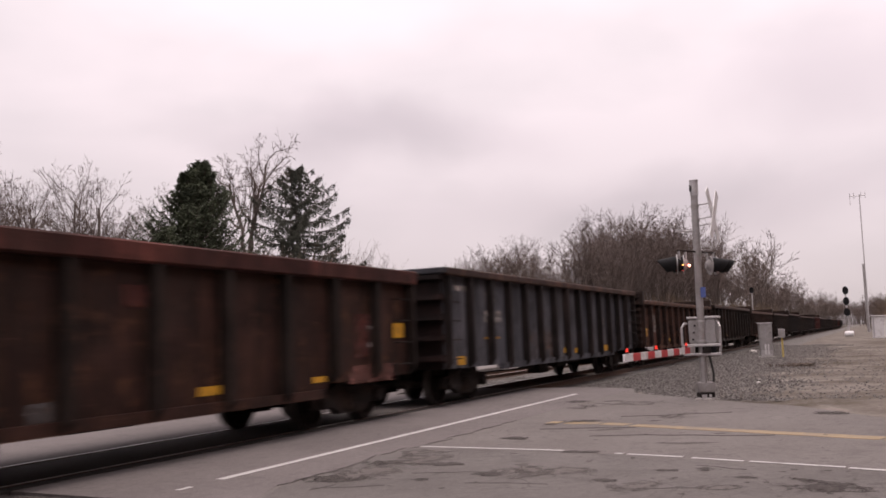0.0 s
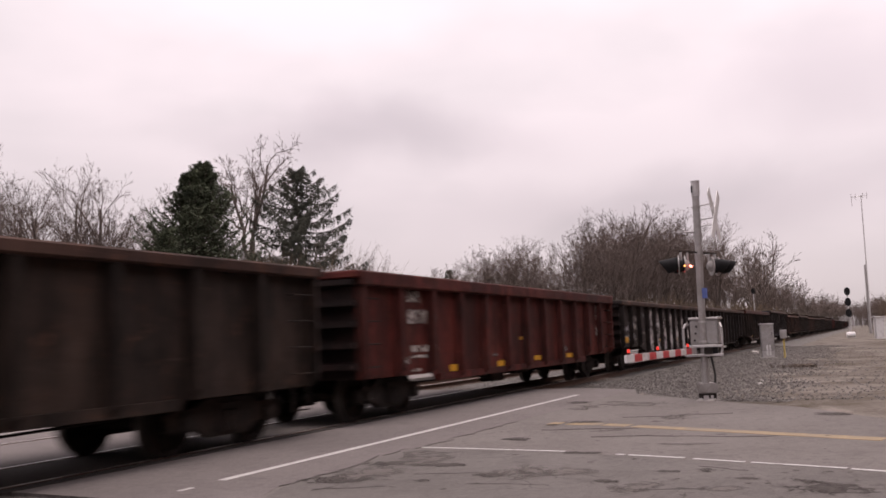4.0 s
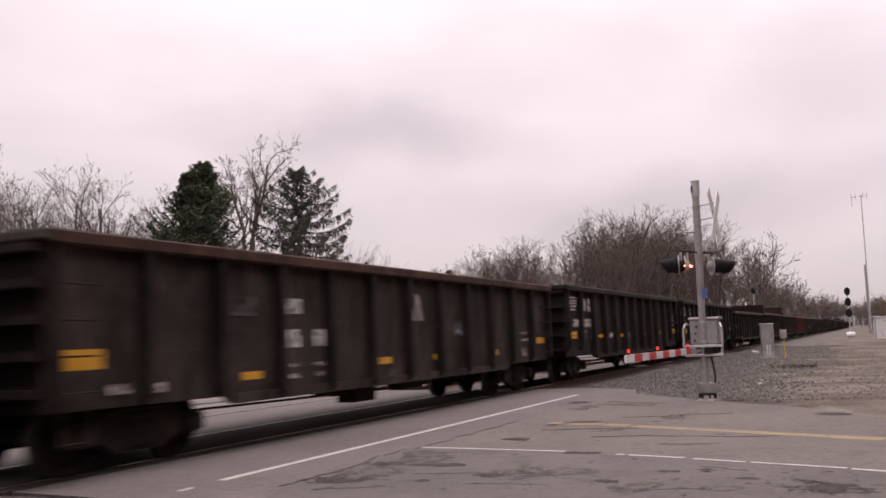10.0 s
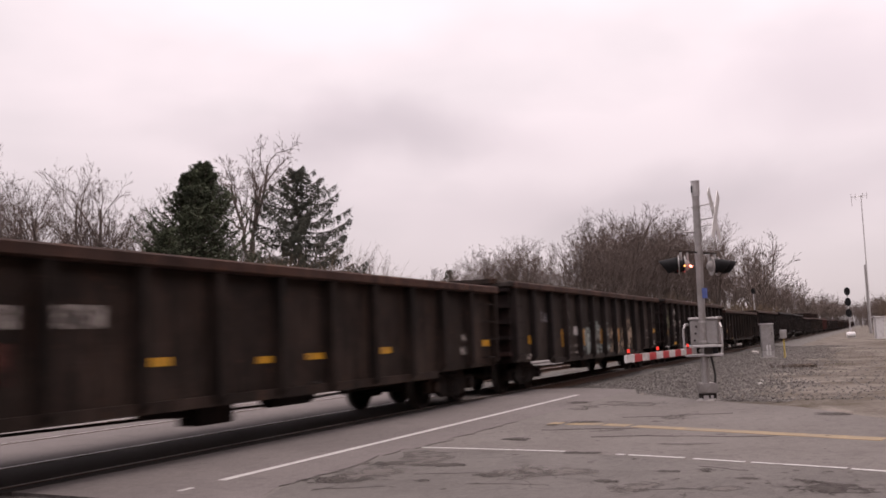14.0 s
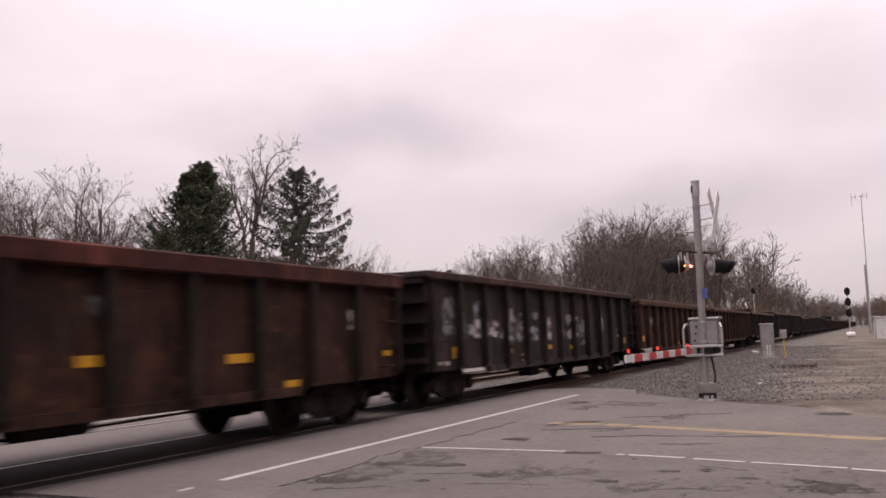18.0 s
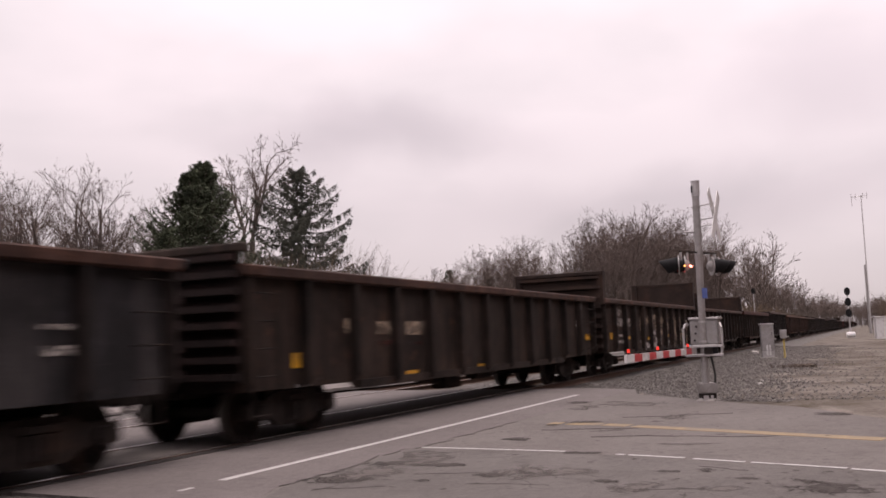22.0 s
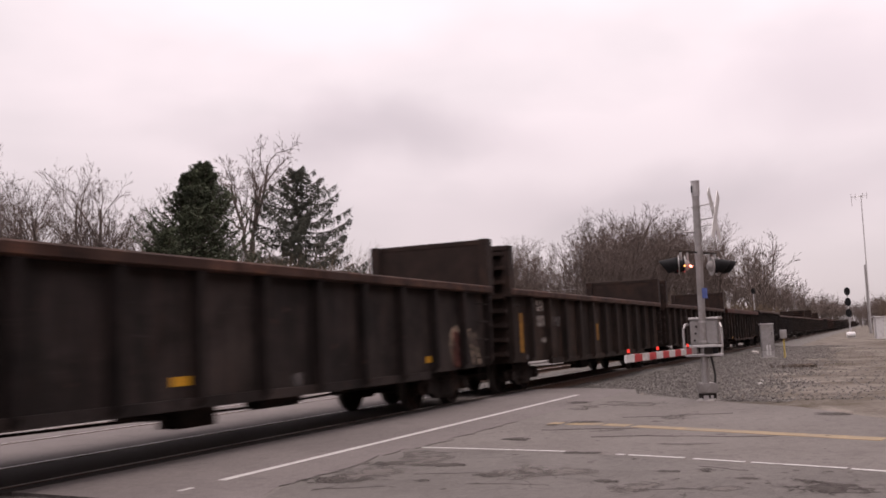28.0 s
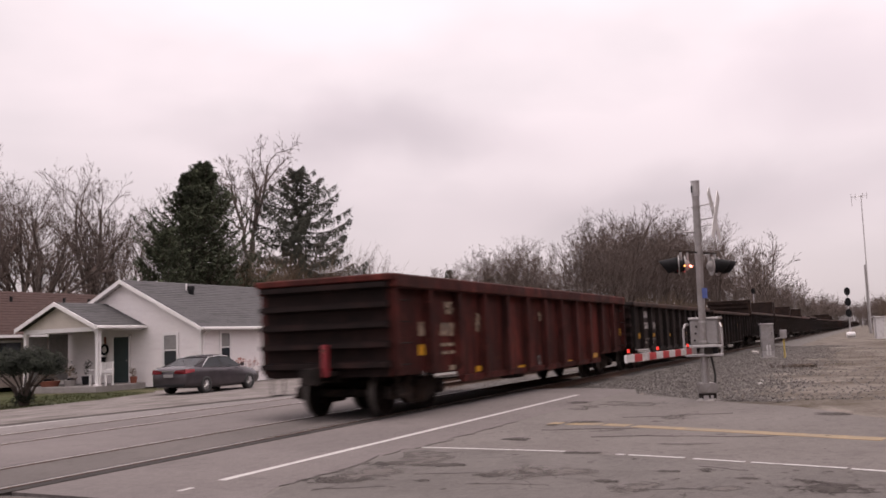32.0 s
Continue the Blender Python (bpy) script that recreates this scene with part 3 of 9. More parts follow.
def lawn_blades():
    """Short winter grass on the yard before the house."""
    rnd = random.Random(61)
    verts, faces = [], []
    for i in range(9000):
        x, y = 14 + 15 * rnd.random(), 25 + 7 * rnd.random()
        if y < 25.2 + 0.06 * max(0.0, x - 19) + 0.28 * max(0.0, x - 23.8):
            continue
        h, a, z = rnd.uniform(0.03, 0.08), rnd.uniform(0, math.tau), lie(x, y) - 0.01
        k = len(verts)
        verts.extend(((x - 0.02 * math.cos(a), y - 0.02 * math.sin(a), z), (x + 0.02 * math.cos(a), y + 0.02 * math.sin(a), z), (x + rnd.uniform(-0.04, 0.04), y + rnd.uniform(-0.04, 0.04), z + h)))
        faces.append((k, k + 1, k + 2))
    tagged(raw("grass", verts, faces, M_GRASS), "short green and straw-coloured winter grass", "grass", kind="stuff")


ground()
lawn_blades()
roads()
rails()
stones()
# ---- the train of gondola cars ----
HALF = 1.54                      # half width over the side posts
WHEEL = 0.44
M_STEEL = surf("grimy_truck_steel", (0.011, 0.009, 0.008), (0.025, 0.019, 0.017), 5, 0.9, bumps=0.3, stain=(0.045, 0.028, 0.02), stain_scale=1.5)
M_TREAD = surf("worn_wheel_steel", (0.07, 0.062, 0.058), (0.12, 0.11, 0.10), 6, 0.55, metal=0.6)
M_INSIDE = surf("rusted_floor_plates", (0.07, 0.038, 0.026), (0.12, 0.065, 0.042), 3, 0.9)
M_BULK = surf("rusted_bulkhead_steel", (0.0180, 0.0120, 0.0102), (0.0310, 0.0200, 0.0165), 2.2, 0.85, stain=(0.046, 0.026, 0.018), stain_scale=0.9)
M_END = surf("near_black_car_end", (0.0082, 0.0056, 0.0055), (0.0175, 0.0102, 0.0091), 2.5, 0.9, stain=(0.0288, 0.0140, 0.0123), stain_scale=1.2)
M_YEL = surf("yellow_reflective_tape", (0.55, 0.275, 0.021), (0.65, 0.335, 0.022), 6, 0.45, stain=(0.22, 0.115, 0.022), stain_scale=4.0)
M_MARK = worn_paint("white_stencil_paint", (0.34, 0.305, 0.28), (0.50, 0.46, 0.43), 0.3, 5.0, (0.12, 0.10, 0.09))
M_MARK_NEW = worn_paint("bright_white_stencil", (0.50, 0.475, 0.465), (0.66, 0.63, 0.62), 0.12, 5.0, (0.36, 0.33, 0.32))
M_SPRAY = {
    "white": worn_paint("white_spray_paint", (0.42, 0.385, 0.375), (0.70, 0.665, 0.66), 0.2, 2.2, (0.19, 0.145, 0.125)),
    "silver": worn_paint("silver_spray_paint", (0.24, 0.235, 0.25), (0.40, 0.395, 0.42), 0.2, 3.0),
    "teal": worn_paint("pale_teal_spray_paint", (0.26, 0.31, 0.29), (0.42, 0.46, 0.43), 0.2, 2.4),
    "tan": worn_paint("tan_spray_paint", (0.28, 0.21, 0.15), (0.42, 0.33, 0.25), 0.2, 2.4),
    "orange": worn_paint("rust_orange_spray_paint", (0.17, 0.080, 0.040), (0.32, 0.165, 0.085), 0.5, 3.2, (0.07, 0.04, 0.03)),
    "green": worn_paint("mint_spray_paint", (0.18, 0.28, 0.22), (0.28, 0.40, 0.31), 0.2, 2.4),
    "lime": worn_paint("pale_green_spray_paint", (0.26, 0.28, 0.155), (0.38, 0.40, 0.23), 0.2, 2.4),
    "blue": worn_paint("blue_grey_spray_paint", (0.20, 0.225, 0.27), (0.33, 0.36, 0.42), 0.2, 2.4),
    "pink": worn_paint("faded_red_patch_paint", (0.20, 0.085, 0.07), (0.28, 0.13, 0.11), 0.4, 2.4, (0.09, 0.05, 0.042)),
}
M_BAR = {"y": M_YEL, "t": M_SPRAY["tan"], "w": M_MARK, "W": M_MARK_NEW, "p": M_SPRAY["pink"], "o": surf("faded_orange_stripe", (0.30, 0.14, 0.024), (0.39, 0.19, 0.032), 4, 0.7, stain=(0.18, 0.095, 0.025), stain_scale=3.0),
         "r": worn_paint("red_patch", (0.105, 0.032, 0.027), (0.15, 0.05, 0.04), 0.4, 3.5, (0.05, 0.03, 0.026)), "g": worn_paint("grey_patch", (0.13, 0.12, 0.12), (0.20, 0.185, 0.18), 0.5, 4.0, (0.07, 0.06, 0.056)), "k": surf("black_patch", (0.012, 0.011, 0.0135), (0.02, 0.018, 0.018), 4, 0.7)}
BAR_NAME = {"y": "reflector", "t": "stencil_mark", "w": "stencil_mark", "W": "stencil_mark", "p": "paint_patch", "o": "paint_stripe", "r": "paint_patch", "g": "paint_patch", "k": "paint_patch"}
POOL = {}


def pooled(key, make):
    if key not in POOL:
        POOL[key] = make()
    return POOL[key]


def wheelset_mesh():
    bm = B()
    rod(bm, (0, -1.0, 0), (0, 1.0, 0), 0.085, seg=10)
    for s in (-1, 1):
        y = 0.7525 * s
        prof = ((-0.085, 0.475), (-0.055, 0.475), (-0.04, 0.445), (0.055, 0.435), (0.06, 0.36), (0.015, 0.34), (0.01, 0.2), (0.07, 0.15), (0.07, 0.0))
        prof_in = ((-0.085, 0.475), (-0.085, 0.37), (-0.03, 0.34), (-0.03, 0.2), (-0.08, 0.15), (-0.08, 0.0))
        for pr in (prof, prof_in):
            rings = []
            for d, r in pr:
                rings.append([bm.verts.new((r * math.cos(k * math.tau / 18), y + s * d, r * math.sin(k * math.tau / 18))) for k in range(18)] if r > 0 else [bm.verts.new((0, y + s * d, 0))])
            for a, b in zip(rings, rings[1:]):
                for k in range(18):
                    if len(b) == 1:
                        bm.faces.new((a[k], a[(k + 1) % 18], b[0]))
                    else:
                        bm.faces.new((a[k], a[(k + 1) % 18], b[(k + 1) % 18], b[k]))
    me = mesh_of("wheelset", bm, [M_STEEL, M_TREAD])
    for f in me.polygons:
        if (f.center.x ** 2 + f.center.z ** 2) > 0.42 ** 2:
            f.material_index = 1
    return me


def truck_mesh():
    bm = B()
    outline = [(-1.18, 0.36), (-1.18, 0.56), (-0.98, 0.62), (-0.72, 0.60), (-0.42, 0.72), (0.42, 0.72), (0.72, 0.60), (0.98, 0.62), (1.18, 0.56), (1.18, 0.36), (0.98, 0.31), (0.70, 0.36), (0.40, 0.20), (-0.40, 0.20), (-0.70, 0.36), (-0.98, 0.31)]
    for s in (-1, 1):
        sheet(bm, outline, s * 1.0 - 0.07, s * 1.0 + 0.07)
        for x in (-0.89, 0.89):
            rod(bm, (x, s * 1.06, WHEEL), (x, s * 1.17, WHEEL), 0.13, 0.11, seg=10)
        for x in (-0.14, 0.0, 0.14):
            rod(bm, (x, s * 1.09, 0.27), (x, s * 1.09, 0.55), 0.055, seg=8)
        box(bm, -0.26, 0.26, s * 1.02, s * 1.13, 0.57, 0.65)
    box(bm, -0.2, 0.2, -1.0, 1.0, 0.50, 0.74)
    for x in (-0.5, 0.5):
        box(bm, x - 0.05, x + 0.05, -0.85, 0.85, 0.33, 0.45)
    return mesh_of("truck", bm, M_STEEL)


def coupler_mesh():
    bm = B()
    box(bm, -0.4, 0.42, -0.09, 0.09, 0.72, 0.92)
    box(bm, 0.38, 0.66, -0.16, 0.13, 0.68, 0.97)
    rod(bm, (0.56, 0.15, 0.66), (0.56, 0.15, 0.99), 0.06, seg=8)
    rod(bm, (0.2, -0.25, 0.8), (0.62, -0.3, 0.45), 0.025, seg=6)
    return mesh_of("coupler", bm, M_STEEL)


def post_mesh(z0, z1, paint, wide):
    bm = B()
    d = 0.16
    vs = [(-wide, 0.0), (-wide * 0.62, -d), (wide * 0.62, -d), (wide, 0.0)]
    lo = [bm.verts.new((x, y, z0)) for x, y in vs]
    mid = [bm.verts.new((x, y, z0 + 0.12)) for x, y in vs]
    hi = [bm.verts.new((x, y, z1)) for x, y in vs]
    for v in lo[1:3]:
        v.co.y = -0.05
    for a, b in ((lo, mid), (mid, hi)):
        for i in range(4):
            bm.faces.new((a[i], a[(i + 1) % 4], b[(i + 1) % 4], b[i]))
    bm.faces.new(lo)
    bm.faces.new(hi)
    return mesh_of("post", bm, paint)


def rung_mesh():
    bm = B()
    rod(bm, (-0.22, -0.09, 0), (0.22, -0.09, 0), 0.012, seg=6)
    for x in (-0.22, 0.22):
        rod(bm, (x, 0.03, 0), (x, -0.095, 0), 0.012, seg=5)
    return mesh_of("rung", bm, M_STEEL)


def step_mesh():
    bm = B()
    for x in (-0.2, 0.2):
        rod(bm, (x, -0.02, -0.35), (x, -0.02, 0.05), 0.014, seg=5)
    rod(bm, (-0.215, -0.02, -0.35), (0.215, -0.02, -0.35), 0.014, seg=5)
    return mesh_of("step", bm, M_STEEL)


def spray(car, colour, x, z, w, h, seed, length, posts, count=None, thick=0.07):
    """Unreadable sprayed shapes: loops and strokes of paint lying on the side panels."""
    rnd = random.Random(seed)
    verts, faces = [], []
    y = -(HALF - 0.16) - 0.004
    def blob(cx, cz, rx, rz):
        k = len(verts)
        for i in range(14):
            a = i * math.tau / 14
            j = rnd.uniform(0.75, 1.2)
            verts.append((cx + rx * j * math.cos(a), y - rnd.uniform(0, 0.001), cz + rz * j * math.sin(a)))
        faces.append(tuple(range(k, k + 14)))
    def stroke(pts, wd):
        k = len(verts)
        for i, (px, pz) in enumerate(pts):
            qx, qz = pts[min(i + 1, len(pts) - 1)]
            ox, oz = pts[max(i - 1, 0)]
            d = Vector((qx - ox, qz - oz)).normalized()
            verts.append((px - d.y * wd, y, pz + d.x * wd))
            verts.append((px + d.y * wd, y, pz - d.x * wd))
        for i in range(len(pts) - 1):
            faces.append((k + 2 * i, k + 2 * i + 1, k + 2 * i + 3, k + 2 * i + 2))
    if count == "ring":         # one big round letter, sprayed over panel and post alike
        for y in (-(HALF - 0.16) - 0.004, -HALF - 0.003):
            if y < -HALF and not any(x < px < x + w for px in posts):
                continue
            lap = [(x + w / 2 + (w / 2 - thick) * math.cos(k * math.tau / 18), z + h / 2 + (h / 2 - thick) * math.sin(k * math.tau / 18)) for k in range(19)]
            if y > -HALF:
                stroke(lap, thick)
            else:
                for px in posts:
                    if x < px < x + w:
                        for cz in (z + h - thick, z + thick):
                            blob(px, cz, 0.05, thick * 0.8)
    elif count == "fill":
        n = int(w / 0.42) + 1
        for i in range(n):
            cx = x + w * (i + 0.5) / n
            for j in range(5):
                blob(cx + rnd.uniform(-0.2, 0.2), z + h * rnd.uniform(0.08, 0.92), rnd.uniform(0.12, 0.30), h * rnd.uniform(0.07, 0.2))
        y = -HALF - 0.003
        for px in posts:        # the paint runs on over the faces of the posts
            if x < px < x + w:
                for j in range(7):
                    blob(px, z + h * rnd.uniform(0.1, 0.9), rnd.uniform(0.03, 0.05), h * rnd.uniform(0.05, 0.13))
    else:
        n = count or max(2, int(w / 0.75))
        for i in range(n):
            cx, cz, r = x + w * (i + 0.5) / n, z + h / 2, min(w / n, h) * 0.5
            sort = rnd.randrange(4)
            a0 = rnd.uniform(0, 6)
            if sort == 0:
                stroke([(cx + r * 0.7 * math.cos(a0 + k * 0.52), cz + h * 0.42 * math.sin(a0 + k * 0.52)) for k in range(13)], thick)
            elif sort == 1:
                stroke([(cx - r * 0.6, z + h * 0.2), (cx - r * 0.3, z + h), (cx - r * 0.05, z + h * 0.3), (cx + r * 0.25, z + h * 0.85), (cx + r * 0.6, z + h * 0.1)], thick)
            elif sort == 2:
                stroke([(cx + r * 0.6 * math.cos(0.8 + k * 0.4), cz + h * 0.45 * math.sin(0.8 + k * 0.4)) for k in range(12)], thick)
            else:
                stroke([(cx - r * 0.6, z + h * 0.9), (cx - r * 0.1, z), (cx + r * 0.1, z + h * 0.8), (cx + r * 0.6, z + h * 0.05)], thick)
    # paint ends at the car's outline
    verts[:] = [(min(max(a, -length / 2 + 0.1), length / 2 - 0.1), b, min(max(c, 0.66), 2.6)) for a, b, c in verts]
    ob = raw("sprayed_paint", verts, faces, M_SPRAY[colour], car)
    ob["kind"] = "stuff"
    return ob


SPIN = []
TRAIN = []


def gondola(front, rear, top, paint, label, posts=13, belly=False, sill=0.65, bulk=(0, 0), marks=(), sprays=(), style="", post_w=0.085, cap=0.17):
    """A gondola car. front, rear: places of its ends along the line at the start of the clip; marks: (metres from the rear end, height, width, height of bar, colour)."""
    length, mid = front - rear, (front + rear) / 2
    car = thing("gondola_car", label, "gondola car", pose(mid, CENTRE, 0), "gondola cars of the train")
    hl, wall = length / 2, HALF - 0.16
    if belly:
        sill = 0.62
    end_z = 0.88 if belly else max(sill + 0.10, 0.78)
    for s in (-1, 1):
        bm = B()
        if belly:
            low = [(-hl, end_z), (-hl + 3.0, end_z), (-hl + 4.4, sill - 0.1), (hl - 4.4, sill - 0.1), (hl - 3.0, end_z), (hl, end_z)]
        else:
            low = [(-hl, end_z), (-hl + 2.9, end_z - 0.02), (-hl + 3.1, sill), (hl - 3.1, sill), (hl - 2.9, end_z - 0.02), (hl, end_z)]
        sheet(bm, low + [(hl, top - 0.1), (-hl, top - 0.1)], s * wall, s * (wall - 0.03))
        part("side_panel", bm, paint, car)
        bm = B()
        box(bm, -hl - 0.02, hl + 0.02, min(s * (HALF + 0.02), s * (wall - 0.06)), max(s * (HALF + 0.02), s * (wall - 0.06)), top - cap, top)
        bevel(bm, 0.025)
        part("top_chord", bm, P_CHORD_RED if paint is P_DKRED else (paint if paint in (P_RED, P_RED2, P_RUST, P_BLACK) else P_CHORD), car)
        bm = B()
        if belly:
            box(bm, -hl + 4.4, hl - 4.4, min(s * wall, s * (wall + 0.06)), max(s * wall, s * (wall + 0.06)), sill - 0.1, sill - 0.02)
        else:
            box(bm, -hl + 3.1, hl - 3.1, min(s * wall, s * (wall + 0.07)), max(s * wall, s * (wall + 0.07)), sill, sill + 0.14)
        part("side_sill", bm, paint, car)
    # side posts
    for i in range(posts):
        x = -hl + 0.10 + (length - 0.2) * i / (posts - 1)
        outer = i in (0, posts - 1)
        u = abs(x)
        z0 = end_z if u > hl - 3.0 else sill - (0.1 if belly else 0.0)
        if belly and hl - 4.4 < u <= hl - 3.0:
            z0 = sill - 0.1 + (end_z - sill + 0.1) * (u - hl + 4.4) / 1.4
        if style == "deep":
            z0 = 0.70 if u < hl - 2.6 else 0.95
        z0 = round(z0, 2)
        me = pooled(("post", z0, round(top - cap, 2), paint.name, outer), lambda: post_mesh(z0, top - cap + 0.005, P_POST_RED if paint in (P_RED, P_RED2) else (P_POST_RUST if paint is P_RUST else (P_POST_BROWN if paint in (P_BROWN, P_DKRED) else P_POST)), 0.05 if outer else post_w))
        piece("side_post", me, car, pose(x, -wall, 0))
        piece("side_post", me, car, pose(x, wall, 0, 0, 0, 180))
    # ends
    for s, extra in ((-1, bulk[1]), (1, bulk[0])):
        zt = top + extra
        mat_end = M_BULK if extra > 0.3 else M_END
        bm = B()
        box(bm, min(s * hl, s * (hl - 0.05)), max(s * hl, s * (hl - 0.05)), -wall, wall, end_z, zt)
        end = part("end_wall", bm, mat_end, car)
        ribs = 5 if extra < 0.3 else 8
        def rib_mesh():
            bm = B()
            across(bm, [(-wall - 0.03, -0.075), (wall + 0.03, -0.075), (wall + 0.03, 0.075), (-wall - 0.03, 0.075)], 0.0, 0.05)
            across(bm, [(-wall - 0.03, -0.045), (wall + 0.03, -0.045), (wall + 0.03, 0.045), (-wall - 0.03, 0.045)], 0.05, 0.17)
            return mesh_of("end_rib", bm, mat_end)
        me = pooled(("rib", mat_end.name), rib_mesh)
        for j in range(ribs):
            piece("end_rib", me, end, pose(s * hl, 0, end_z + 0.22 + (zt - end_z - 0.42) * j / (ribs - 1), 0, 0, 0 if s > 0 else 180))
        bm = B()
        box(bm, min(s * (hl - 0.06), s * (hl + 0.12)), max(s * (hl - 0.06), s * (hl + 0.12)), -HALF, HALF, zt - 0.13, zt)
        bevel(bm, 0.02)
        part("end_chord", bm, mat_end if extra > 0.3 else paint, car)
        if extra > 0.3:
            for q in (-1, 1):
                bm = B()
                box(bm, min(s * (hl - 0.2), s * (hl + 0.1)), max(s * (hl - 0.2), s * (hl + 0.1)), min(q * (wall - 0.05), q * HALF), max(q * (wall - 0.05), q * HALF), top - 0.2, zt - 0.002)
                part("bulkhead_post", bm, mat_end, car)
        piece("coupler", pooled("coupler", coupler_mesh), car, pose(s * (hl - 0.02), 0, 0, 0, 0, 0 if s > 0 else 180))
        for q, turn in ((-1, 0), (1, 180)):
            step = piece("stirrup_step", pooled("step", step_mesh), car, pose(s * (hl - 0.42), q * (wall + 0.02), end_z, 0, 0, turn))
            for j in range(4 if q < 0 else 0):
                piece("rung", pooled("rung", rung_mesh), step, pose(0, -0.01, 0.2 + 0.40 * j))
        truck = piece("truck", pooled("truck", truck_mesh), car, pose(s * (hl - 1.72), 0, 0))
        for ax in (-0.89, 0.89):
            ws = piece("wheelset", pooled("wheelset", wheelset_mesh), truck, pose(ax, 0, WHEEL))
            SPIN.append((ws, ax, mid + s * (hl - 1.72) + ax))
    bm = B()
    box(bm, -hl + 0.05, hl - 0.05, -wall + 0.03, wall - 0.03, end_z + 0.02, end_z + 0.06)
    part("floor", bm, M_INSIDE, car)
    bm = B()
    box(bm, -hl + 0.1, hl - 0.1, -0.2, 0.2, 0.68, end_z + 0.02)
    for k in range(6):
        x = -hl + 4.2 + (length - 8.4) * k / 5
        box(bm, x - 0.06, x + 0.06, -wall + 0.05, wall - 0.05, 0.78, end_z + 0.02)
    part("centre_sill", bm, M_STEEL, car)
    # brake gear under the floor: a reservoir and rods
    bm = B()
    rod(bm, (0.6, -0.75, 0.62), (1.7, -0.75, 0.62), 0.17, seg=12)
    rod(bm, (-hl + 3.2, -0.55, 0.55), (0.6, -0.75, 0.5), 0.02, seg=6)
    box(bm, -1.25, -0.50, -0.98, -0.62, 0.36, 0.68)
    rod(bm, (-2.1, -0.7, 0.58), (-1.25, -0.8, 0.52), 0.05, seg=8)
    rod(bm, (1.7, -0.6, 0.5), (hl - 3.2, -0.5, 0.55), 0.02, seg=6)
    part("brake_gear", bm, M_STEEL, car)
    for k, (x, z, w, h, c) in enumerate(marks):
        bm = B()
        n = int(round(w / (h * 0.72))) if c in "wW" and 0.15 < h < 0.45 and w > 1.4 * h else 1
        for j in range(n):      # a row of bars, one for each unreadable character
            a = -w / 2 + w * j / n
            box(bm, a, a + w / n * (0.78 if n > 1 else 1.0), -0.006, 0.0, -h / 2, h / 2)
        part(BAR_NAME[c], bm, M_BAR[c], car, at=pose(-hl + x, -wall - 0.001 - 0.0007 * k, z))
    for k, (c, x, z, w, h, *more) in enumerate(sprays):
        spray(car, c, -hl + x, z, w, h, int(abs(mid)) + k, length, [-hl + 0.10 + (length - 0.2) * i / (posts - 1) for i in range(1, posts - 1)], *more)
    TRAIN.append((car, mid))
    return car


P_RED = car_paint("oxide_red_car_paint", (0.074, 0.0150, 0.0120), (0.072, 0.023, 0.014), 0.55, (0.026, 0.015, 0.0125))
P_RED2 = car_paint("dull_maroon_car_paint", (0.054, 0.0165, 0.0130), (0.078, 0.031, 0.018), 0.5, (0.046, 0.028, 0.023))
# black and brown post paints: shade about the posts put in as darker colour
P_POST = car_paint("shaded_black_post_paint", (0.0190, 0.0137, 0.0126), (0.0332, 0.0179, 0.0134), 0.3, (0.0246, 0.0179, 0.0159))
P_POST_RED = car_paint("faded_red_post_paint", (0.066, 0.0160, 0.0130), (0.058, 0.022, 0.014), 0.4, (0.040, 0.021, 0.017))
P_POST_RUST = car_paint("shaded_brown_post_paint", (0.0322, 0.0171, 0.0134), (0.0521, 0.0240, 0.0151), 0.5, (0.0379, 0.0240, 0.0193))
P_POST_BROWN = car_paint("shaded_dark_brown_post_paint", (0.0215, 0.0145, 0.0118), (0.040, 0.020, 0.013), 0.4, (0.027, 0.020, 0.0165))
P_CHORD_RED = car_paint("faded_red_top_chord_paint", (0.066, 0.0205, 0.0160), (0.075, 0.030, 0.018), 0.5, (0.060, 0.032, 0.025))
P_CHORD = car_paint("rusty_top_chord_paint", (0.0550, 0.0291, 0.0226), (0.0853, 0.0359, 0.0201), 0.6, (0.0711, 0.0428, 0.0335))
P_BROWN = car_paint("dark_brown_car_paint", (0.0300, 0.0205, 0.0165), (0.052, 0.026, 0.016), 0.5, (0.045, 0.034, 0.028))
P_DKRED = car_paint("dark_maroon_brown_car_paint", (0.0361, 0.0164, 0.0123), (0.0738, 0.0328, 0.0172), 0.65, (0.0394, 0.0246, 0.0197))
P_RUST = car_paint("rust_brown_car_paint", (0.0569, 0.0265, 0.0184), (0.1133, 0.0471, 0.0251), 0.75, (0.0758, 0.0471, 0.0351))
P_GREY2 = car_paint("dark_blue_grey_car_paint", (0.0331, 0.0313, 0.0331), (0.0552, 0.0331, 0.0258), 0.25, (0.0552, 0.0506, 0.0488))
P_GREY = car_paint("blue_grey_car_paint", (0.0773, 0.0782, 0.0892), (0.069, 0.0414, 0.0322), 0.25, (0.0782, 0.0718, 0.0699))
P_DARK = car_paint("dark_grey_car_paint", (0.0329, 0.0259, 0.0240), (0.0637, 0.0326, 0.0234), 0.35, (0.0477, 0.0383, 0.0346))
P_BLACK = car_paint("black_car_paint", (0.0195, 0.0144, 0.0141), (0.0379, 0.0222, 0.0167), 0.12, (0.0275, 0.0214, 0.0205))
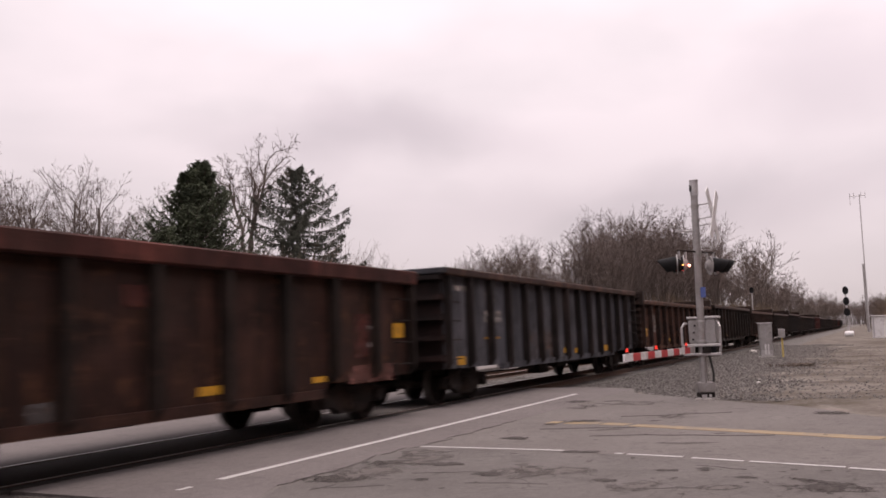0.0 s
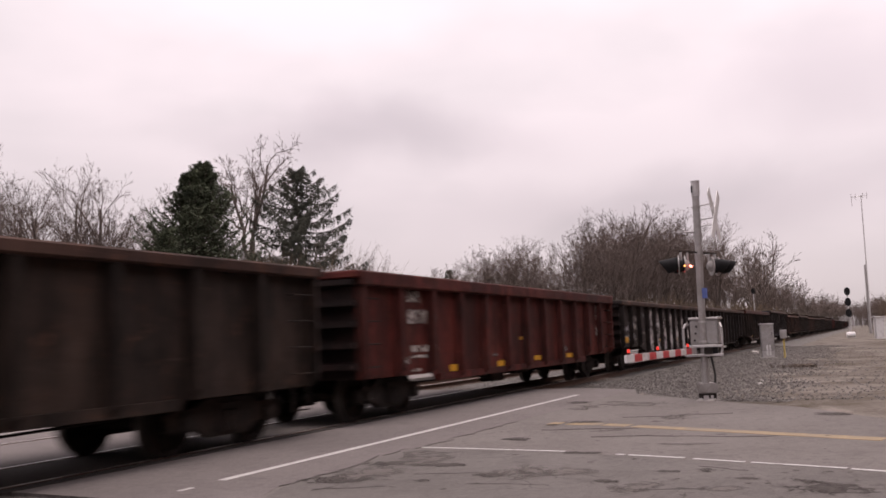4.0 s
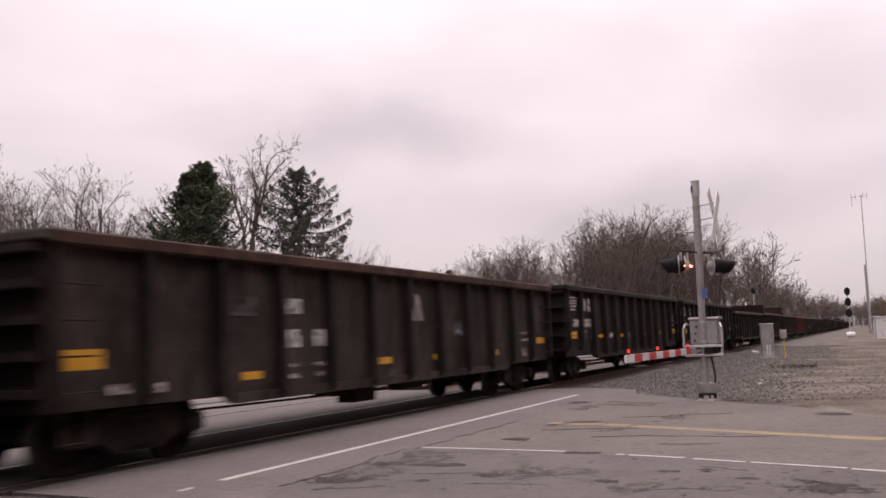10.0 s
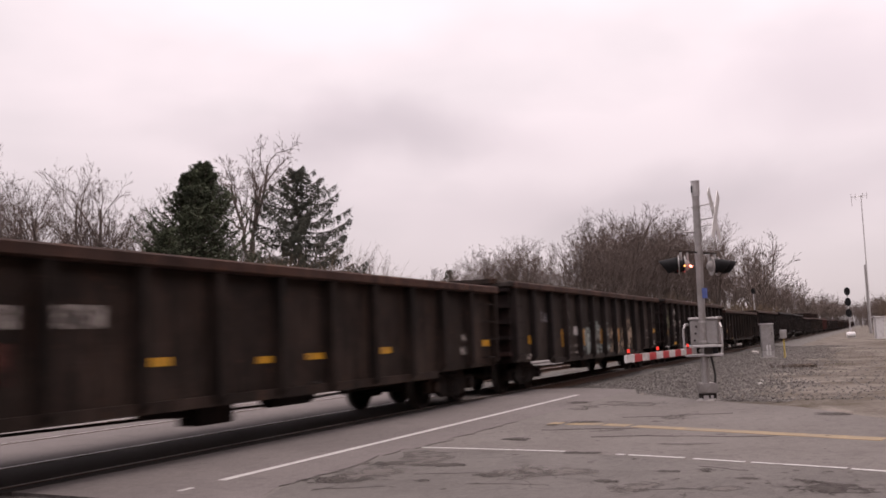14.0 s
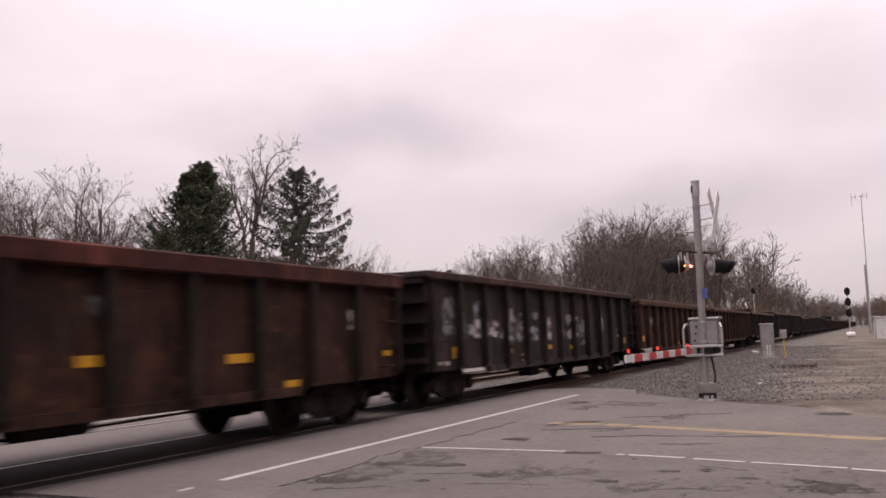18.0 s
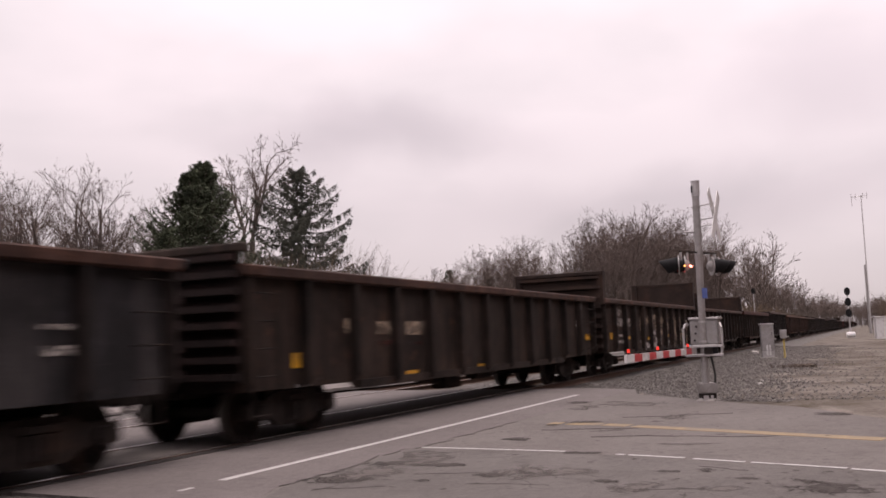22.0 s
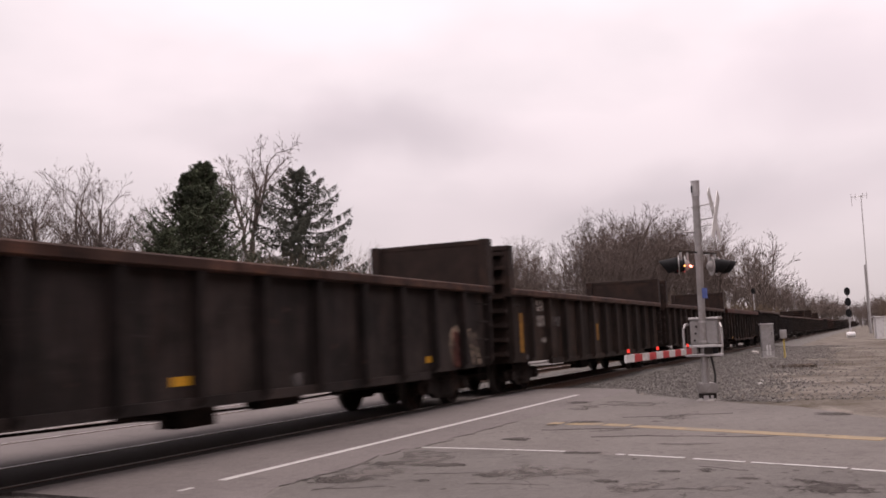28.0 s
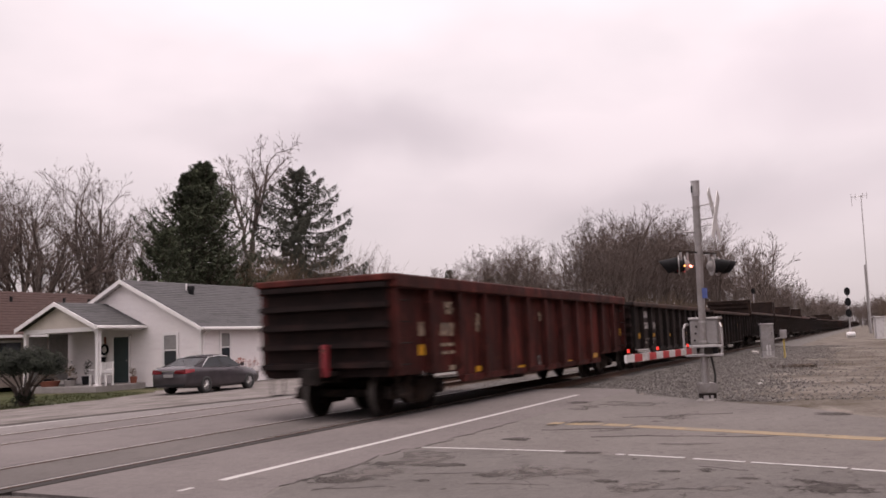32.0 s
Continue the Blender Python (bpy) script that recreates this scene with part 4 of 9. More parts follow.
P_OLIVE = car_paint("grey_green_car_paint", (0.0417, 0.0326, 0.0285), (0.0616, 0.0326, 0.0235), 0.35, (0.0663, 0.0539, 0.0477))

# the train, from its head to its tail
AHEAD = [P_DARK, P_BROWN, P_RED2, P_DARK, P_RUST, P_BROWN, P_BLACK, P_BROWN, P_DARK, P_RED2, P_OLIVE, P_BROWN, P_DARK, P_BROWN, P_RUST, P_BROWN, P_RUST]
for k, paint in enumerate(AHEAD):
    f = 33.1 + 17.85 * (len(AHEAD) - k)
    gondola(f, f - 16.5, 2.62 if k % 3 else 2.75, paint, "weathered steel gondola car far ahead in the train", bulk=(0.35, 0.35) if k in (9, 12, 14, 16) else (0, 0),
            marks=[(0.9, 1.35, 0.35, 0.3, "y"), (5.5, 1.0, 0.5, 0.14, "y"), (10.5, 1.0, 0.5, 0.14, "y"), (2.4, 1.9, 0.5, 0.3, "w"), (2.4, 1.5, 0.6, 0.3, "w")])
gondola(33.1, 16.65, 2.9, P_GREY, "blue-grey gondola car with white stencils", posts=15,
        marks=[(2.61, 2.36, 0.60, 0.25, "w"), (2.72, 1.89, 1.06, 0.27, "w"), (0.84, 0.93, 0.40, 0.19, "y"), (4.98, 0.96, 0.24, 0.14, "y"),
               (8.25, 0.95, 0.54, 0.15, "y"), (9.33, 0.92, 0.54, 0.15, "y"), (12.51, 0.91, 0.47, 0.19, "y"), (1.08, 2.49, 0.99, 0.11, "w"),
               (2.61, 1.39, 0.94, 0.05, "o"), (12.20, 1.75, 0.46, 0.28, "w"), (15.63, 1.62, 0.58, 0.08, "w")],
        sprays=[("orange", 4.99, 0.73, 2.15, 0.90), ("orange", 5.97, 1.09, 1.19, 0.38)])
gondola(15.16, -1.24, 2.72, P_DKRED, "dull red gondola car with yellow reflectors", cap=0.26, sill=0.54,
        marks=[(0.88, 1.23, 0.27, 0.21, "y"), (3.99, 0.86, 0.55, 0.11, "y"), (6.64, 0.84, 0.54, 0.11, "y"), (10.64, 0.84, 0.49, 0.12, "y"),
               (13.22, 0.84, 0.36, 0.09, "y"), (2.23, 2.13, 0.51, 0.27, "w"), (2.20, 1.80, 0.43, 0.26, "w"), (2.87, 1.80, 0.57, 0.28, "w"),
               (2.56, 1.49, 0.99, 0.13, "w"), (14.75, 1.52, 0.85, 0.75, "r"), (15.0, 1.66, 0.40, 0.06, "W"), (15.0, 1.36, 0.40, 0.08, "W"), (15.9, 1.60, 0.40, 0.27, "y"), (14.9, 0.86, 1.5, 0.30, "p"), (9.35, 2.07, 0.53, 0.27, "r"), (2.60, 1.62, 1.16, 1.46, "p"), (1.05, 1.85, 0.62, 0.70, "p"), (7.92, 0.75, 0.28, 0.29, "g")])
gondola(-2.52, -18.6, 2.6, P_DARK, "dark grey gondola car with a deepened middle", belly=True,
        marks=[(0.34, 1.49, 0.27, 0.97, "o"), (2.28, 1.97, 0.68, 0.24, "w"), (2.30, 1.63, 0.63, 0.23, "w"), (2.24, 1.17, 0.41, 0.05, "w"),
               (2.24, 1.01, 0.41, 0.06, "w"), (4.66, 0.98, 0.56, 0.13, "y"), (6.76, 0.88, 0.51, 0.16, "y"), (10.01, 0.95, 0.46, 0.10, "y"),
               (12.32, 0.96, 0.53, 0.12, "y"), (0.93, 1.01, 0.23, 0.06, "w"), (1.40, 1.00, 0.25, 0.07, "g"), (3.51, 1.13, 0.46, 0.05, "w"),
               (3.51, 0.97, 0.46, 0.05, "w"), (3.69, 1.35, 0.24, 0.09, "w"), (9.17, 1.90, 0.40, 0.04, "w"), (9.16, 1.78, 0.40, 0.04, "w"),
               (14.79, 1.71, 0.60, 0.34, "w"), (1.23, 1.76, 0.47, 0.15, "g"), (13.78, 1.09, 0.28, 0.05, "w")])
gondola(-20.06, -36.02, 2.56, P_DARK, "dark gondola car covered in white sprayed shapes", belly=True,
        marks=[(0.89, 1.15, 0.56, 0.21, "y"), (2.22, 1.93, 0.59, 0.19, "w"), (2.24, 1.63, 0.64, 0.20, "w"), (2.19, 1.17, 0.45, 0.05, "w"),
               (2.17, 1.00, 0.40, 0.05, "w"), (3.33, 1.11, 0.53, 0.05, "w"), (3.34, 0.97, 0.45, 0.04, "w"), (3.65, 1.39, 0.23, 0.09, "w"),
               (4.37, 1.07, 0.48, 0.11, "y"), (6.64, 1.06, 0.31, 0.10, "y"), (9.97, 1.05, 0.40, 0.11, "y"), (12.21, 1.07, 0.34, 0.11, "y"),
               (7.85, 1.90, 0.40, 0.05, "w"), (7.84, 1.77, 0.40, 0.04, "w"), (14.69, 1.76, 0.25, 0.06, "w")],
        sprays=[("white", 4.22, 0.54, 0.87, 1.68, "fill"), ("white", 5.08, 0.46, 1.06, 1.84, "fill"), ("white", 6.14, 0.43, 1.23, 1.82, "fill"),
               ("white", 7.35, 0.49, 0.79, 1.08, "fill"), ("white", 8.69, 0.38, 1.29, 1.67, "fill"), ("white", 9.73, 0.42, 1.03, 1.64, "fill"),
               ("white", 10.89, 0.35, 1.01, 1.55, "fill"), ("white", 12.09, 0.89, 1.14, 1.02, "fill"), ("white", 13.76, 1.09, 2.15, 0.77, "fill"),
               ("silver", 0.71, 1.09, 0.83, 0.73, "fill"), ("silver", 2.92, 1.84, 0.77, 0.30, "fill")])
gondola(-37.45, -53.9, 2.66, P_RED, "oxide red gondola car with white stencils", cap=0.26, sill=0.60,
        marks=[(1.53, 1.47, 0.16, 0.19, "y"), (4.02, 0.82, 0.56, 0.14, "y"), (6.66, 0.80, 0.60, 0.14, "y"), (9.17, 0.85, 0.51, 0.12, "y"),
               (11.91, 0.83, 0.63, 0.12, "y"), (2.18, 2.27, 0.54, 0.22, "w"), (2.57, 1.88, 1.30, 0.27, "w"), (2.60, 1.26, 1.14, 0.13, "w"),
               (2.60, 1.11, 1.14, 0.06, "w"), (1.84, 1.04, 0.22, 0.12, "w"), (2.21, 0.85, 0.35, 0.06, "w"), (9.27, 0.66, 0.27, 0.12, "w"),
               (6.15, 1.02, 0.26, 0.08, "g"), (15.06, 2.09, 0.45, 0.47, "w"), (14.99, 1.50, 0.44, 0.29, "w"), (11.59, 1.03, 0.17, 0.11, "g"),
               (7.96, 1.38, 0.25, 0.08, "o")])
gondola(-55.2, -71.75, 2.62, P_BROWN, "dark brown gondola car with yellow reflectors", bulk=(0, 0.7),
        marks=[(1.09, 1.25, 0.61, 0.20, "y"), (3.05, 1.87, 0.58, 0.31, "w")],
        sprays=[("tan", 2.22, 0.85, 1.95, 0.47)])
gondola(-73.08, -89.55, 2.64, P_BROWN, "rusty brown gondola car with raised ends and faded orange spray", bulk=(0.72, 0.68), sill=0.59,
        marks=[(0.50, 1.02, 0.41, 0.20, "y"), (16.13, 1.22, 0.55, 0.15, "y"), (8.04, 0.69, 0.35, 0.11, "y"), (11.36, 0.72, 0.48, 0.11, "y"),
               (4.56, 0.71, 0.49, 0.10, "y"), (1.35, 2.06, 0.30, 0.22, "r")],
        sprays=[("orange", 3.05, 0.86, 0.91, 0.90, "fill"), ("orange", 4.21, 0.70, 1.09, 1.02, "fill"), ("tan", 4.33, 0.70, 0.96, 0.33, "fill"),
               ("orange", 5.61, 0.97, 0.64, 0.94, "fill"), ("tan", 5.51, 0.66, 0.71, 0.40, "fill"), ("orange", 6.41, 0.74, 0.89, 1.03, "fill"),
               ("tan", 6.55, 0.64, 0.72, 0.28, "fill"), ("white", 7.49, 0.87, 1.02, 0.75), ("orange", 7.69, 1.06, 0.83, 0.51, "fill"), ("orange", 8.96, 0.69, 0.83, 1.14, "fill"),
               ("tan", 8.82, 0.48, 0.94, 0.75, "fill"), ("orange", 10.05, 0.80, 0.93, 1.04, "fill"), ("tan", 10.40, 0.65, 1.41, 0.41, "fill"), ("orange", 12.32, 0.68, 1.52, 1.23, "fill"),
               ("white", 13.50, 0.82, 1.90, 0.96), ("tan", 0.37, 0.84, 0.71, 0.38, "fill"), ("orange", 0.24, 1.23, 0.62, 0.35, "fill")])
gondola(-90.8, -107.4, 2.56, P_GREY2, "dark grey gondola car with white panels of stencil",
        marks=[(1.26, 1.53, 0.59, 0.22, "y"), (4.44, 0.99, 0.52, 0.12, "y"), (8.07, 0.96, 0.40, 0.10, "y"), (9.07, 0.95, 0.49, 0.12, "y"),
               (12.78, 0.97, 0.38, 0.13, "y"), (15.94, 0.93, 0.35, 0.25, "y"), (2.21, 2.15, 0.57, 0.19, "w"), (2.46, 1.78, 1.07, 0.26, "w"),
               (3.54, 1.79, 0.55, 0.28, "w"), (2.15, 1.01, 0.45, 0.08, "w"), (3.65, 1.01, 0.43, 0.09, "w"), (3.63, 0.83, 0.40, 0.05, "w"),
               (15.16, 1.77, 0.45, 0.32, "W"), (11.04, 1.68, 0.26, 0.49, "W"), (11.96, 1.61, 0.26, 0.34, "w"), (12.86, 1.67, 0.25, 0.49, "W"),
               (13.82, 1.75, 0.28, 0.48, "g"), (14.75, 1.84, 0.23, 0.53, "w"), (1.02, 1.15, 0.13, 0.19, "g"), (7.17, 0.88, 0.45, 0.10, "g"),
               (10.10, 1.63, 0.31, 0.41, "o"), (6.32, 2.13, 0.44, 0.14, "g")])
gondola(-108.91, -125.2, 2.85, P_BLACK, "clean black gondola car with white stencils and silver spray", style="deep",
        marks=[(1.21, 2.51, 0.73, 0.04, "W"), (1.18, 2.42, 0.71, 0.05, "W"), (1.12, 2.33, 0.63, 0.05, "W"), (1.06, 2.24, 0.57, 0.05, "W"),
               (1.00, 2.15, 0.48, 0.05, "W"), (2.16, 2.32, 0.41, 0.40, "W"), (2.86, 2.30, 0.51, 0.38, "W"), (1.34, 1.76, 0.48, 0.21, "W"),
               (2.39, 1.77, 1.02, 0.21, "W"), (1.11, 1.38, 0.49, 0.21, "y"), (2.10, 1.49, 0.36, 0.06, "w"), (2.10, 1.33, 0.28, 0.06, "w"),
               (3.01, 1.48, 0.42, 0.06, "w"), (3.04, 1.32, 0.36, 0.06, "w"), (4.01, 1.35, 0.53, 0.11, "y"), (5.30, 1.36, 0.34, 0.14, "W"),
               (6.70, 1.36, 0.45, 0.10, "y"), (7.79, 1.39, 0.28, 0.04, "w"), (7.78, 1.29, 0.24, 0.04, "w"), (10.13, 1.35, 0.34, 0.11, "y"),
               (12.86, 1.39, 0.31, 0.10, "y"), (15.94, 1.43, 0.40, 0.22, "y"), (1.89, 1.10, 0.23, 0.43, "g"), (15.84, 2.04, 0.60, 0.06, "w"),
               (15.86, 1.90, 0.52, 0.06, "w"), (15.88, 1.76, 0.44, 0.06, "w")],
        sprays=[("silver", 3.69, 1.05, 0.81, 0.72), ("silver", 4.27, 1.85, 0.69, 0.44), ("silver", 4.69, 1.20, 0.80, 0.65), ("silver", 5.09, 1.35, 0.70, 0.97),
               ("silver", 5.88, 1.86, 0.87, 0.40), ("silver", 6.09, 1.05, 0.89, 0.81), ("silver", 4.56, 0.89, 0.51, 0.56), ("silver", 11.25, 1.78, 0.86, 0.60),
               ("silver", 12.11, 1.78, 0.93, 0.50), ("silver", 13.37, 1.78, 0.87, 0.53), ("silver", 11.19, 1.12, 1.15, 0.60), ("silver", 12.81, 1.06, 1.89, 0.65)])
gondola(-126.68, -142.8, 2.87, P_BLACK, "clean black gondola car with a white emblem", style="deep",
        marks=[(0.99, 2.52, 0.74, 0.04, "W"), (0.94, 2.43, 0.67, 0.05, "W"), (0.91, 2.35, 0.63, 0.05, "W"), (0.86, 2.26, 0.58, 0.05, "W"),
               (0.81, 2.17, 0.52, 0.06, "W"), (1.97, 2.33, 0.47, 0.39, "W"), (2.68, 2.32, 0.54, 0.39, "W"), (1.11, 1.76, 0.51, 0.22, "W"),
               (2.25, 1.76, 1.09, 0.24, "W"), (0.88, 1.40, 0.51, 0.21, "y"), (1.93, 1.49, 0.40, 0.08, "w"), (1.93, 1.33, 0.34, 0.07, "w"),
               (2.79, 1.47, 0.49, 0.07, "w"), (2.82, 1.31, 0.38, 0.07, "w"), (3.78, 1.34, 0.54, 0.11, "y"), (5.06, 1.35, 0.35, 0.15, "W"),
               (6.55, 1.33, 0.53, 0.11, "y"), (7.55, 1.39, 0.30, 0.04, "w"), (7.56, 1.29, 0.26, 0.04, "w"), (9.94, 1.35, 0.37, 0.10, "y"),
               (12.61, 1.36, 0.50, 0.12, "y"), (15.71, 1.41, 0.51, 0.19, "y"), (1.68, 1.13, 0.22, 0.53, "g"), (15.69, 2.05, 0.55, 0.06, "w"),
               (15.68, 1.87, 0.51, 0.06, "w"), (15.70, 1.68, 0.42, 0.09, "w")])
gondola(-144.37, -160.8, 2.77, P_OLIVE, "grey-brown gondola car with faded stencils",
        marks=[(0.56, 1.34, 0.55, 0.23, "y"), (3.55, 1.01, 0.45, 0.11, "y"), (7.39, 1.08, 0.46, 0.12, "y"), (9.60, 1.07, 0.43, 0.11, "y"),
               (12.66, 1.07, 0.32, 0.13, "y"), (15.82, 1.30, 0.58, 0.16, "y"), (4.58, 2.01, 0.46, 0.23, "W"), (4.56, 1.52, 0.46, 0.27, "W"),
               (5.43, 1.52, 0.61, 0.26, "W"), (4.51, 1.11, 0.38, 0.06, "w"), (4.51, 0.95, 0.37, 0.07, "w"), (5.35, 1.11, 0.45, 0.06, "w"),
               (5.34, 0.95, 0.39, 0.06, "w"), (1.08, 0.98, 0.33, 0.12, "w"), (1.65, 0.96, 0.33, 0.12, "w"), (7.61, 0.79, 0.33, 0.20, "g"),
               (3.40, 1.99, 0.53, 0.28, "g"), (14.62, 1.50, 0.64, 0.06, "w"), (14.64, 1.33, 0.56, 0.06, "w"), (14.59, 1.03, 0.31, 0.21, "w")],
        sprays=[("white", 8.36, 1.77, 0.60, 0.61), ("silver", 10.39, 1.54, 0.59, 0.24)])
gondola(-161.95, -178.7, 2.57, P_BROWN, "dark brown gondola car with slightly raised ends", bulk=(0.2, 0.2),
        marks=[(1.34, 1.31, 0.53, 0.22, "y"), (3.43, 0.82, 0.53, 0.13, "y"), (6.90, 0.79, 0.50, 0.11, "y"), (10.39, 0.79, 0.30, 0.10, "y"),
               (16.31, 1.14, 0.33, 0.12, "y"), (2.22, 2.15, 0.56, 0.27, "w"), (2.54, 1.78, 0.57, 0.27, "w"), (3.55, 1.78, 0.75, 0.30, "w"),
               (4.60, 1.57, 0.41, 0.08, "g"), (3.52, 1.27, 0.38, 0.11, "w"), (3.51, 1.06, 0.38, 0.09, "w"), (14.17, 1.53, 0.44, 0.31, "W"),
               (15.40, 1.50, 0.30, 0.28, "w"), (1.00, 0.79, 0.28, 0.04, "w")])
gondola(-179.84, -196.2, 2.8, P_DARK, "dark grey tall gondola car with a pale green sprayed tag",
        marks=[(0.65, 1.35, 0.58, 0.23, "y"), (2.51, 0.87, 0.53, 0.12, "y"), (4.55, 0.84, 0.51, 0.13, "y"), (6.66, 0.84, 0.50, 0.12, "y"),
               (9.94, 0.86, 0.43, 0.11, "y"), (12.12, 0.86, 0.55, 0.13, "y"), (14.49, 0.87, 0.50, 0.14, "y"), (2.50, 2.25, 0.49, 0.26, "w"),
               (3.57, 2.26, 0.65, 0.34, "g"), (2.50, 1.76, 0.54, 0.26, "w"), (3.56, 1.76, 0.70, 0.28, "w"), (2.63, 1.31, 0.35, 0.07, "w"),
               (2.62, 1.14, 0.29, 0.07, "w"), (3.42, 1.28, 0.39, 0.08, "w"), (3.42, 1.13, 0.39, 0.05, "w"), (4.62, 1.13, 0.62, 0.08, "w"),
               (1.85, 1.15, 0.36, 0.10, "w"), (0.34, 0.87, 0.30, 0.07, "w"), (5.65, 1.05, 0.64, 0.72, "g"), (14.56, 1.68, 0.42, 0.30, "W")],
        sprays=[("lime", 0.31, 1.57, 0.70, 0.75, "fill"), ("lime", 0.76, 1.53, 0.95, 0.56), ("lime", 1.18, 1.56, 0.26, 0.87), ("silver", 4.33, 1.09, 0.73, 0.60),
               ("silver", 9.86, 0.73, 0.54, 0.40)])
gondola(-197.51, -214.1, 2.78, P_OLIVE, "dark gondola car with pale teal and tan sprayed shapes",
        marks=[(1.50, 1.33, 0.54, 0.22, "y"), (4.10, 1.34, 0.27, 0.50, "o"), (6.13, 1.32, 0.24, 0.52, "o"), (8.13, 1.33, 0.20, 0.49, "o"),
               (10.36, 1.35, 0.20, 0.48, "o"), (12.44, 1.35, 0.19, 0.43, "o"), (14.21, 1.34, 0.17, 0.44, "o"), (15.95, 1.44, 0.39, 0.17, "y"),
               (4.56, 2.02, 0.45, 0.28, "W"), (4.55, 1.52, 0.45, 0.26, "W"), (5.43, 1.53, 0.59, 0.27, "W"), (4.54, 1.08, 0.44, 0.05, "w"),
               (4.55, 0.90, 0.42, 0.06, "w"), (5.38, 1.09, 0.51, 0.07, "w"), (5.36, 0.90, 0.44, 0.07, "w"), (1.45, 0.93, 0.84, 0.05, "w"),
               (1.17, 0.86, 0.34, 0.06, "w"), (14.63, 1.48, 0.56, 0.05, "w"), (14.69, 1.21, 0.38, 0.05, "w"), (12.63, 0.96, 0.30, 0.15, "w"),
               (15.96, 0.98, 0.31, 0.17, "w")],
        sprays=[("teal", 6.05, 0.66, 0.87, 1.06, "fill"), ("teal", 6.93, 0.65, 0.98, 1.27, "fill"), ("teal", 8.10, 0.67, 0.91, 1.10, "fill"),
               ("tan", 9.23, 0.61, 0.80, 1.17, "fill"), ("tan", 10.28, 0.60, 0.90, 1.35, "fill"), ("tan", 11.31, 0.60, 0.85, 1.36, "fill"),
               ("silver", 2.24, 1.83, 0.62, 0.17)])
gondola(-215.23, -232.1, 2.6, P_BROWN, "dark brown gondola car with slightly raised ends", bulk=(0.2, 0.2),
        marks=[(1.45, 1.40, 0.50, 0.21, "y"), (5.96, 1.27, 0.56, 0.11, "y"), (8.20, 1.22, 0.45, 0.10, "y"), (9.45, 1.23, 0.51, 0.10, "y"),
               (11.71, 1.26, 0.43, 0.12, "y"), (16.39, 1.30, 0.43, 0.15, "y"), (2.34, 1.81, 0.68, 0.25, "w"), (3.65, 1.81, 0.72, 0.25, "w"),
               (4.80, 1.82, 0.81, 0.27, "w"), (1.17, 0.84, 0.86, 0.15, "o"), (2.43, 1.32, 0.69, 0.48, "r"), (3.57, 1.32, 0.68, 0.45, "r"),
               (9.42, 0.75, 0.30, 0.21, "g"), (15.30, 1.43, 0.50, 0.14, "w"), (15.26, 1.16, 0.50, 0.17, "w")])
gondola(-233.4, -249.9, 2.6, P_RUST, "rusty brown gondola car with faded orange panels", bulk=(0.2, 0),
        marks=[(15.76, 1.20, 0.51, 0.23, "y"), (13.56, 1.42, 0.49, 0.04, "w"), (13.56, 1.18, 0.49, 0.04, "w"), (14.56, 0.82, 0.40, 0.06, "w"),
               (13.70, 0.86, 0.89, 0.26, "o"), (15.76, 1.60, 0.41, 0.11, "g")])
gondola(-251.3, -267.9, 2.66, P_RUST, "rust-red gondola car with white stencils", cap=0.22,
        marks=[(0.85, 1.16, 0.57, 0.21, "y"), (7.81, 0.85, 0.42, 0.11, "y"), (2.55, 2.21, 0.55, 0.21, "w"), (2.56, 1.87, 1.26, 0.23, "w"),
               (2.59, 2.19, 0.91, 0.26, "k"), (3.03, 1.31, 0.43, 0.30, "o"), (4.22, 1.28, 0.25, 0.33, "o"), (2.58, 1.18, 1.00, 0.84, "r"),
               (15.13, 1.46, 0.39, 0.28, "w"), (15.12, 2.10, 0.64, 0.63, "r"), (1.37, 1.38, 0.26, 0.93, "r")])
gondola(-269.23, -285.7, 2.8, P_OLIVE, "grey gondola car with pale sprayed letters",
        marks=[(1.45, 1.13, 0.50, 0.24, "y"), (4.40, 1.08, 0.53, 0.11, "y"), (7.41, 1.11, 0.50, 0.12, "y"), (9.61, 1.07, 0.50, 0.12, "y"),
               (12.67, 1.08, 0.38, 0.13, "y"), (15.69, 1.14, 0.31, 0.21, "y"), (4.52, 2.00, 0.48, 0.23, "W"), (0.76, 0.92, 0.55, 0.09, "w"),
               (1.62, 0.90, 0.26, 0.04, "w"), (4.39, 0.95, 0.40, 0.05, "w"), (4.42, 0.79, 0.34, 0.05, "w"), (5.44, 0.97, 0.41, 0.07, "w"),
               (5.47, 0.82, 0.34, 0.05, "w"), (8.38, 0.88, 0.48, 0.05, "w"), (14.76, 1.51, 0.32, 0.07, "w"), (14.77, 1.33, 0.28, 0.07, "w")],
        sprays=[("silver", 0.82, 1.46, 0.67, 0.86), ("silver", 1.34, 1.19, 0.53, 1.15), ("white", 1.42, 1.70, 0.45, 0.38), ("white", 2.31, 1.42, 0.53, 0.41, "fill"),
               ("silver", 2.45, 1.83, 0.39, 0.42), ("white", 3.40, 1.39, 0.34, 0.41, "fill"), ("silver", 4.16, 1.29, 0.51, 0.64, "fill"),
               ("white", 5.07, 1.30, 0.65, 0.43), ("silver", 5.29, 1.68, 0.22, 0.43), ("silver", 6.19, 1.14, 0.33, 0.95, "fill"), ("white", 7.14, 1.29, 0.56, 0.63),
               ("silver", 8.31, 1.36, 0.54, 0.73), ("white", 9.29, 1.34, 0.60, 0.66, "fill"), ("silver", 10.38, 1.09, 0.53, 0.81), ("white", 12.25, 1.40, 0.74, 0.76)])
